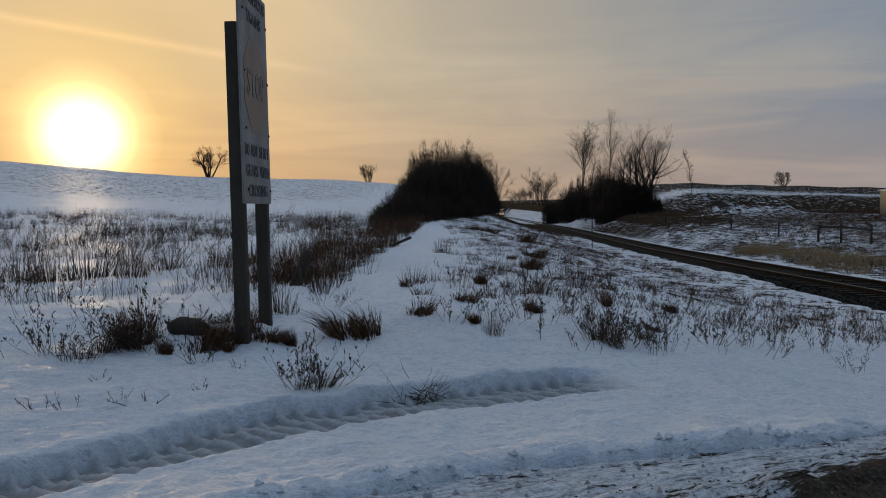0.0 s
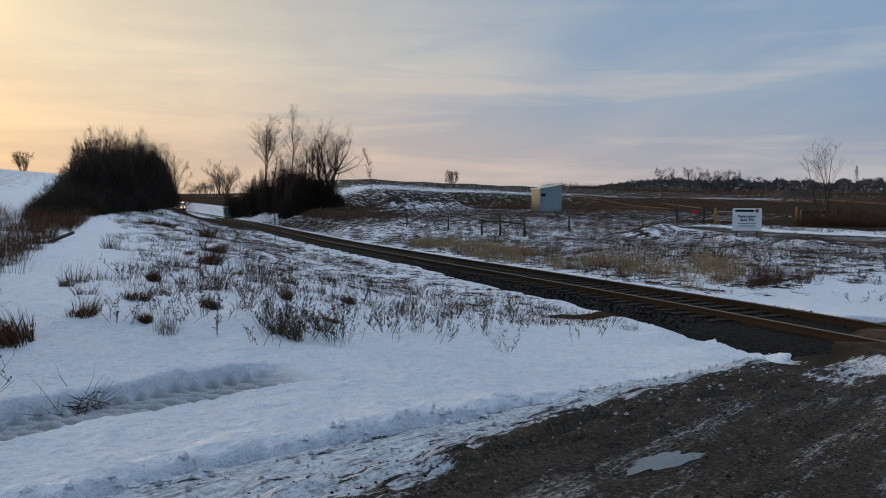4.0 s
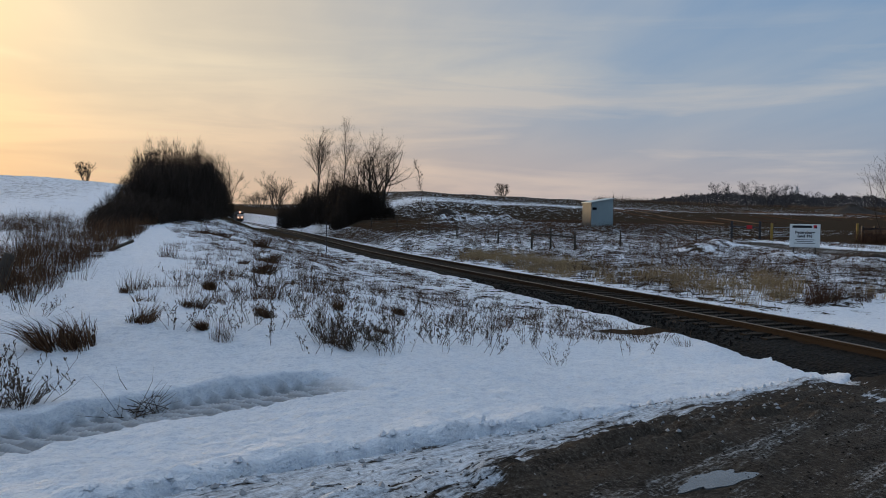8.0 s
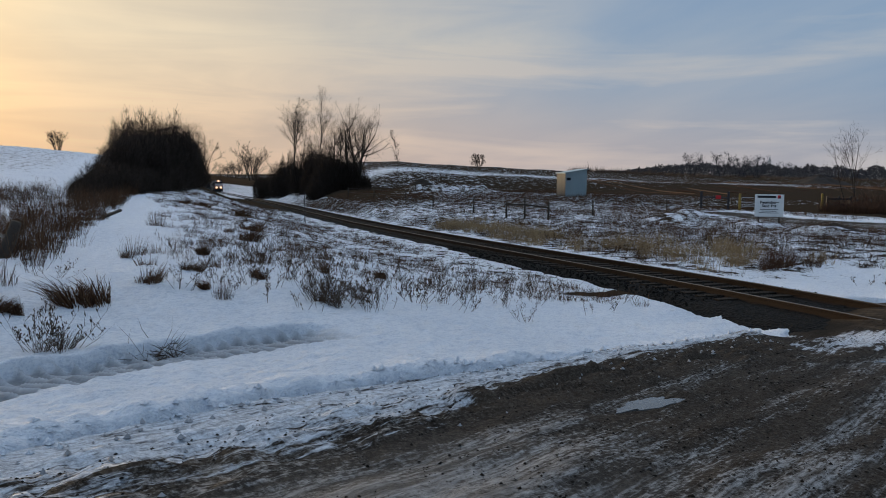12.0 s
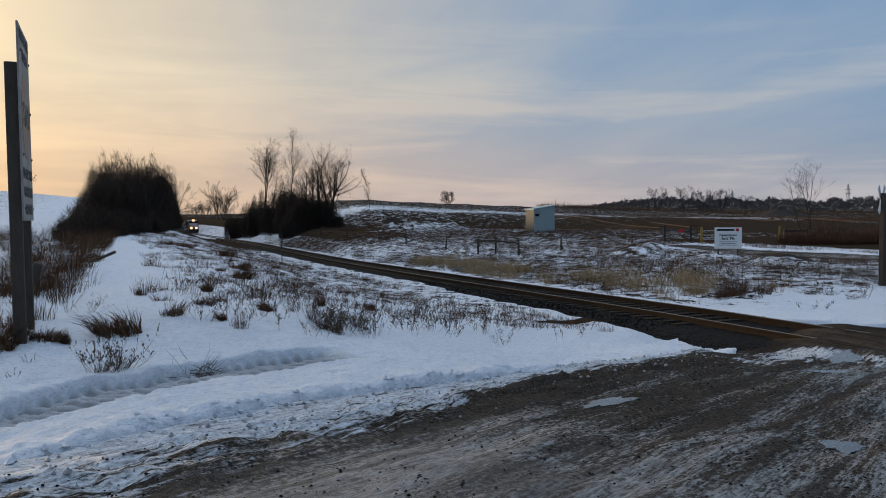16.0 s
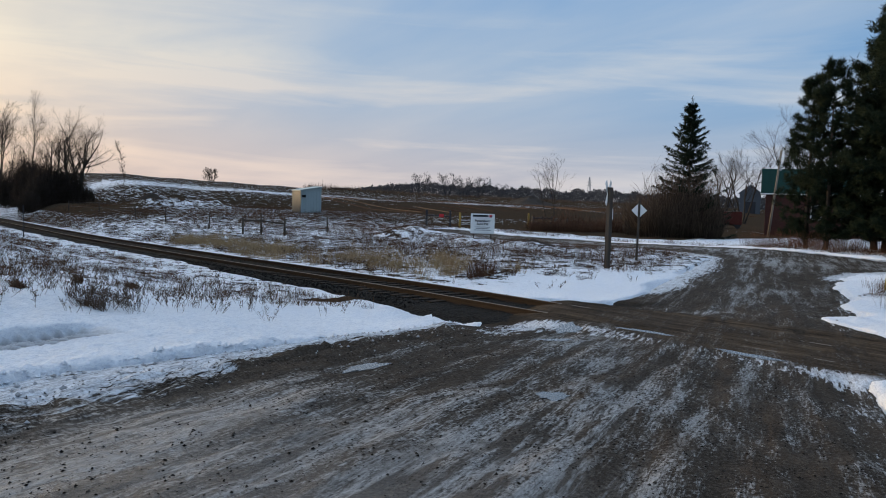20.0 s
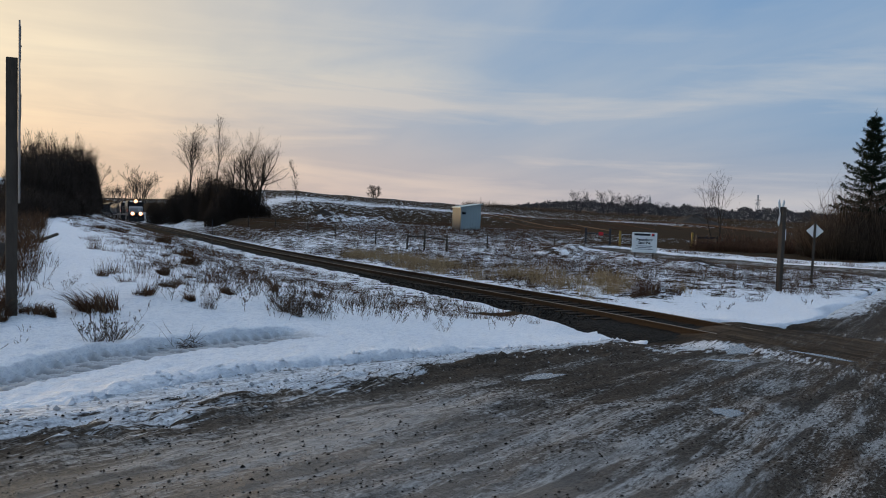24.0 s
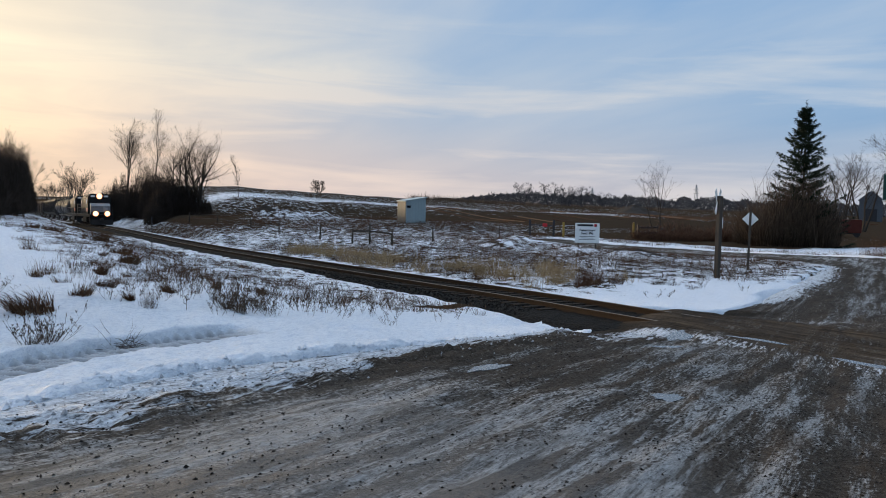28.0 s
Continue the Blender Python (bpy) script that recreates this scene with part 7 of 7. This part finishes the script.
def make_loco(lead):
    """Front towards -y, 20 m long, origin at rail height in the middle."""
    name = "dark freight locomotive with a white nose and lit lamps" if lead else "dark trailing freight locomotive"
    loco = thing("locomotive", name, "locomotive")
    part("frame", Build().bevel_box(0, 0, 1.36, 3.0, 20.0, 0.34, 0.03), LOCO, loco)
    part("walkway", Build().bevel_box(0, 0, 1.56, 3.05, 19.4, 0.05, 0.01), STEEL, loco)
    part("hood", Build().prism([(-1.0, 1.58), (1.0, 1.58), (1.0, 3.9), (0.8, 4.2), (-0.8, 4.2), (-1.0, 3.9)], -4.6, 9.3, "y"), LOCO, loco, "long black engine hood")
    cab = part("cab", Build().prism([(-1.5, 1.58), (1.5, 1.58), (1.5, 3.95), (1.15, 4.45), (-1.15, 4.45), (-1.5, 3.95)], -7.2, -4.6, "y"), LOCO, loco, "black cab")
    part("cab_stripe", Build().box(0, -5.9, 2.2, 3.03, 2.5, 0.5), LOCORED, cab, "orange-red band")
    nose = part("nose", Build().prism([(-8.9, 1.58), (-7.2, 1.58), (-7.2, 3.15), (-8.55, 3.0), (-8.9, 2.75)], -1.25, 1.25, "x"), LOCOWHITE if lead else LOCO, loco, "white front nose" if lead else "")
    part("nose_door", Build().bevel_box(0.62, -8.92, 2.2, 0.55, 0.05, 0.95, 0.02), LOCO if not lead else GALV, nose)
    part("nose_band", Build().bevel_box(0, -8.93, 1.72, 2.52, 0.05, 0.32, 0.01), LOCO, nose, "black band across the foot of the nose")
    for x in (-0.72, 0.72):
        part("windscreen", Build().bevel_box(x, -7.22, 3.55, 1.05, 0.06, 0.62, 0.03), GLASS, cab, "dark windscreen pane")
    for x in (-1.51, 1.51):
        part("side_window", Build().bevel_box(x, -5.8, 3.4, 0.05, 1.3, 0.7, 0.03), GLASS, cab)
    for x in (-0.85, 0.85):
        part("number_board", Build().bevel_box(x, -7.25, 4.12, 0.55, 0.1, 0.22, 0.02), WHITE, cab, "pale number board")
    lamp = part("headlight_housing", Build().bevel_box(0, -7.28, 4.12, 0.75, 0.14, 0.5, 0.04), STEEL, cab)
    # on the lead engine the rings glow in place of the lamps' halo
    glow, ditch, rim = (HEAD, DITCH, LAMP_HALO) if lead else (GLASS, GLASS, STEEL)
    part("reflector", Build().lathe([(0.20, 0.0), (0.38, 0.0), (0.35, 0.04), (0.20, 0.03)], 20, pose(0, -7.36, 4.12, 90)), rim, lamp)
    part("headlight", Build().lathe([(0.05, -0.02), (0.22, -0.02), (0.20, 0.03), (0.10, 0.09)], 18, pose(0, -7.36, 4.12, 90)), glow, lamp, "bright headlight lens" if lead else "")
    part("pilot", Build().prism([(-10.0, 0.32), (-9.55, 0.25), (-9.55, 1.5), (-10.0, 1.5)], -1.5, 1.5, "x"), LOCO, loco)
    part("plow", Build().prism([(-10.45, 0.12), (-9.9, 0.12), (-9.9, 0.85), (-10.05, 0.85)], -1.45, 1.45, "x"), LOCO, loco)
    for x in (-0.75, 0.75):
        h = part("ditch_light_housing", Build().bevel_box(x, -9.92, 1.66, 0.6, 0.2, 0.5, 0.05), STEEL, loco)
        part("reflector", Build().lathe([(0.22, 0.0), (0.36, 0.0), (0.34, 0.03), (0.22, 0.03)], 20, pose(x, -10.03, 1.66, 90)), rim, h)
        part("ditch_light", Build().lathe([(0.05, -0.02), (0.25, -0.02), (0.23, 0.03), (0.10, 0.10)], 18, pose(x, -10.03, 1.66, 90)), ditch, h, "bright ditch light lens" if lead else "")
    part("coupler", Build().bevel_box(0, -10.4, 0.88, 0.32, 0.9, 0.3, 0.05), STEEL, loco)
    for x in (-1.45, 1.45):
        rail = Build()
        for k in range(10):
            rail.tube([(x, -4.4 + k * 1.5, 1.58), (x, -4.4 + k * 1.5, 2.55)], 0.022, 5)
        rail.tube([(x, -4.4, 2.55), (x, 9.2, 2.55)], 0.022, 5).tube([(x, -4.4, 2.1), (x, 9.2, 2.1)], 0.018, 5)
        part("handrail", rail, STEEL, loco, "thin dark handrail")
        front = Build().tube([(x, -9.7, 1.5), (x, -9.7, 2.55), (x * 0.35, -9.7, 2.6)], 0.025, 5)
        part("grab_rail", front, STEEL, loco)
        for k in range(4):
            part("step", Build().bevel_box(x * 0.98, -9.45, 0.4 + k * 0.3, 0.25, 0.5, 0.04, 0.01), STEEL, loco)
    for y in (5.0, 6.8, 8.4):
        part("fan", Build().lathe([(0.72, 4.18), (0.72, 4.38), (0.66, 4.4), (0.3, 4.36)], 18, pose(0, y, 0)), STEEL, loco)
    part("exhaust", Build().bevel_box(0, -1.0, 4.3, 0.6, 1.0, 0.3, 0.04), STEEL, loco)
    part("dynamic_brake", Build().bevel_box(0, 1.6, 4.05, 2.3, 3.4, 0.42, 0.08), LOCO, loco)
    part("horn", Build().tube([(0.5, -5.6, 4.45), (0.5, -6.2, 4.6)], [0.05, 0.12], 8), STEEL, loco)
    for k in range(14):
        part("hood_door", Build().bevel_box(-1.012, -3.9 + k * 0.95, 2.7, 0.03, 0.85, 1.9, 0.01), LOCO, loco)
    part("radiator", Build().bevel_box(-1.03, 7.6, 3.5, 0.05, 2.6, 0.7, 0.01), STEEL, loco)
    part("fuel_tank", Build().bevel_box(0, 0, 0.78, 2.6, 5.2, 0.85, 0.2), LOCO, loco)
    for y in (-6.3, 6.3):
        make_truck(loco, y)
    return loco


def make_tank_car():
    car = thing("tank_car", "grey cylindrical railway tank car", "rail car", group="train cars")
    m = pose(0, 0, 2.75, 90)
    part("tank", Build().lathe([(0.1, -8.0), (0.9, -7.85), (1.35, -7.4), (1.52, -6.8), (1.52, 6.8), (1.35, 7.4), (0.9, 7.85), (0.1, 8.0)], 28, m), TANK, car, smooth=True)
    for y in (-5, -2.5, 2.5, 5):
        part("band", Build().lathe([(1.54, y - 0.06), (1.55, y + 0.06)], 28, m), STEEL, car)
    dome = part("dome", Build().lathe([(0.6, 4.1), (0.6, 4.6), (0.5, 4.7), (0.1, 4.72)], 18), TANK, car, smooth=True)
    part("platform", Build().bevel_box(0, 0, 4.28, 2.4, 2.2, 0.05, 0.01), STEEL, dome)
    part("platform_rail", Build().tube([(-1.2, -1.1, 5.0), (1.2, -1.1, 5.0), (1.2, 1.1, 5.0), (-1.2, 1.1, 5.0), (-1.2, -1.1, 5.0)], 0.025, 5), STEEL, dome)
    part("underframe", Build().bevel_box(0, 0, 1.05, 1.4, 17.0, 0.3, 0.03), STEEL, car)
    for s in (-1, 1):
        part("ladder", Build().tube([(s * 1.5, 0.25, 1.1), (s * 1.5, 0.25, 4.2)], 0.03, 5).tube([(s * 1.5, -0.25, 1.1), (s * 1.5, -0.25, 4.2)], 0.03, 5), STEEL, car)
    for y in (-6.2, 6.2):
        make_truck(car, y)
    return car


def make_hopper():
    car = thing("hopper_car", "dark grey covered railway hopper car with ribbed sides", "rail car", group="train cars")
    part("body", Build().prism([(-1.5, 1.5), (-0.8, 0.9), (0.8, 0.9), (1.5, 1.5), (1.55, 4.0), (1.2, 4.45), (-1.2, 4.45), (-1.55, 4.0)], -8.0, 8.0, "y"), HOPPER, car)
    for k in range(13):
        for s in (-1, 1):
            part("rib", Build().box(s * 1.57, -7.5 + k * 1.25, 2.75, 0.08, 0.1, 2.5), HOPPER, car)
    part("running_board", Build().bevel_box(0, 0, 4.55, 0.9, 16.4, 0.05, 0.01), STEEL, car)
    for k in range(4):
        part("hatch", Build().bevel_box(0, -6 + k * 4, 4.62, 0.8, 1.4, 0.12, 0.03), HOPPER, car)
    for y in (-6.3, 6.3):
        make_truck(car, y)
    return car


def make_boxcar():
    car = thing("box_car", "dark brown railway box car", "rail car", group="train cars")
    part("body", Build().bevel_box(0, 0, 2.75, 3.05, 16.2, 3.3, 0.05), BOXCAR, car)
    part("roof", Build().prism([(-1.6, 4.38), (1.6, 4.38), (1.6, 4.46), (0, 4.72), (-1.6, 4.46)], -8.2, 8.2, "y"), BOXCAR, car)
    for s in (-1, 1):
        door = part("door", Build().bevel_box(s * 1.55, 0, 2.7, 0.08, 3.0, 3.0, 0.02), BOXCAR, car)
        part("door_track", Build().bevel_box(s * 1.57, 0.8, 1.12, 0.08, 6.0, 0.1, 0.01), STEEL, door)
        for k in range(10):
            part("post", Build().box(s * 1.54, -7.6 + k * 1.69, 2.7, 0.06, 0.1, 3.1), BOXCAR, car)
    for y in (-6.0, 6.0):
        make_truck(car, y)
    return car


TRAIN = []


def make_train():
    lead, second = make_loco(True), make_loco(False)
    at = 0.0
    TRAIN.append((lead, at))
    at += 20.9
    TRAIN.append((second, at))
    at += 19.7
    tank, hopper, boxcar = make_tank_car(), make_hopper(), make_boxcar()
    for k, form in enumerate((tank, tank, hopper, hopper, hopper, boxcar, boxcar, hopper, boxcar, hopper, hopper, boxcar)):
        ob = form if k in (0, 2, 5) else copy_thing(form, Matrix())
        TRAIN.append((ob, at))
        at += 17.9


make_train()


def rail_pose(y):
    """The pose of a car whose middle stands at y on the track."""
    a, b = y - 6.2, y + 6.2
    xa, xb, za, zb = (float(f(v)) for f, v in ((track_x, a), (track_x, b), (rail_z, a), (rail_z, b)))
    return pose((xa + xb) / 2, y, (za + zb) / 2, math.degrees(math.atan2(zb - za, b - a)), 0, -math.degrees(math.atan2(xb - xa, b - a)))


def motions():
    # the train comes on at a steady 12.5 metres a second
    for ob, at in TRAIN:
        walk(ob, [(t, rail_pose(478.4 - 12.54 * t + at)) for t in range(0, 29)])


motions()
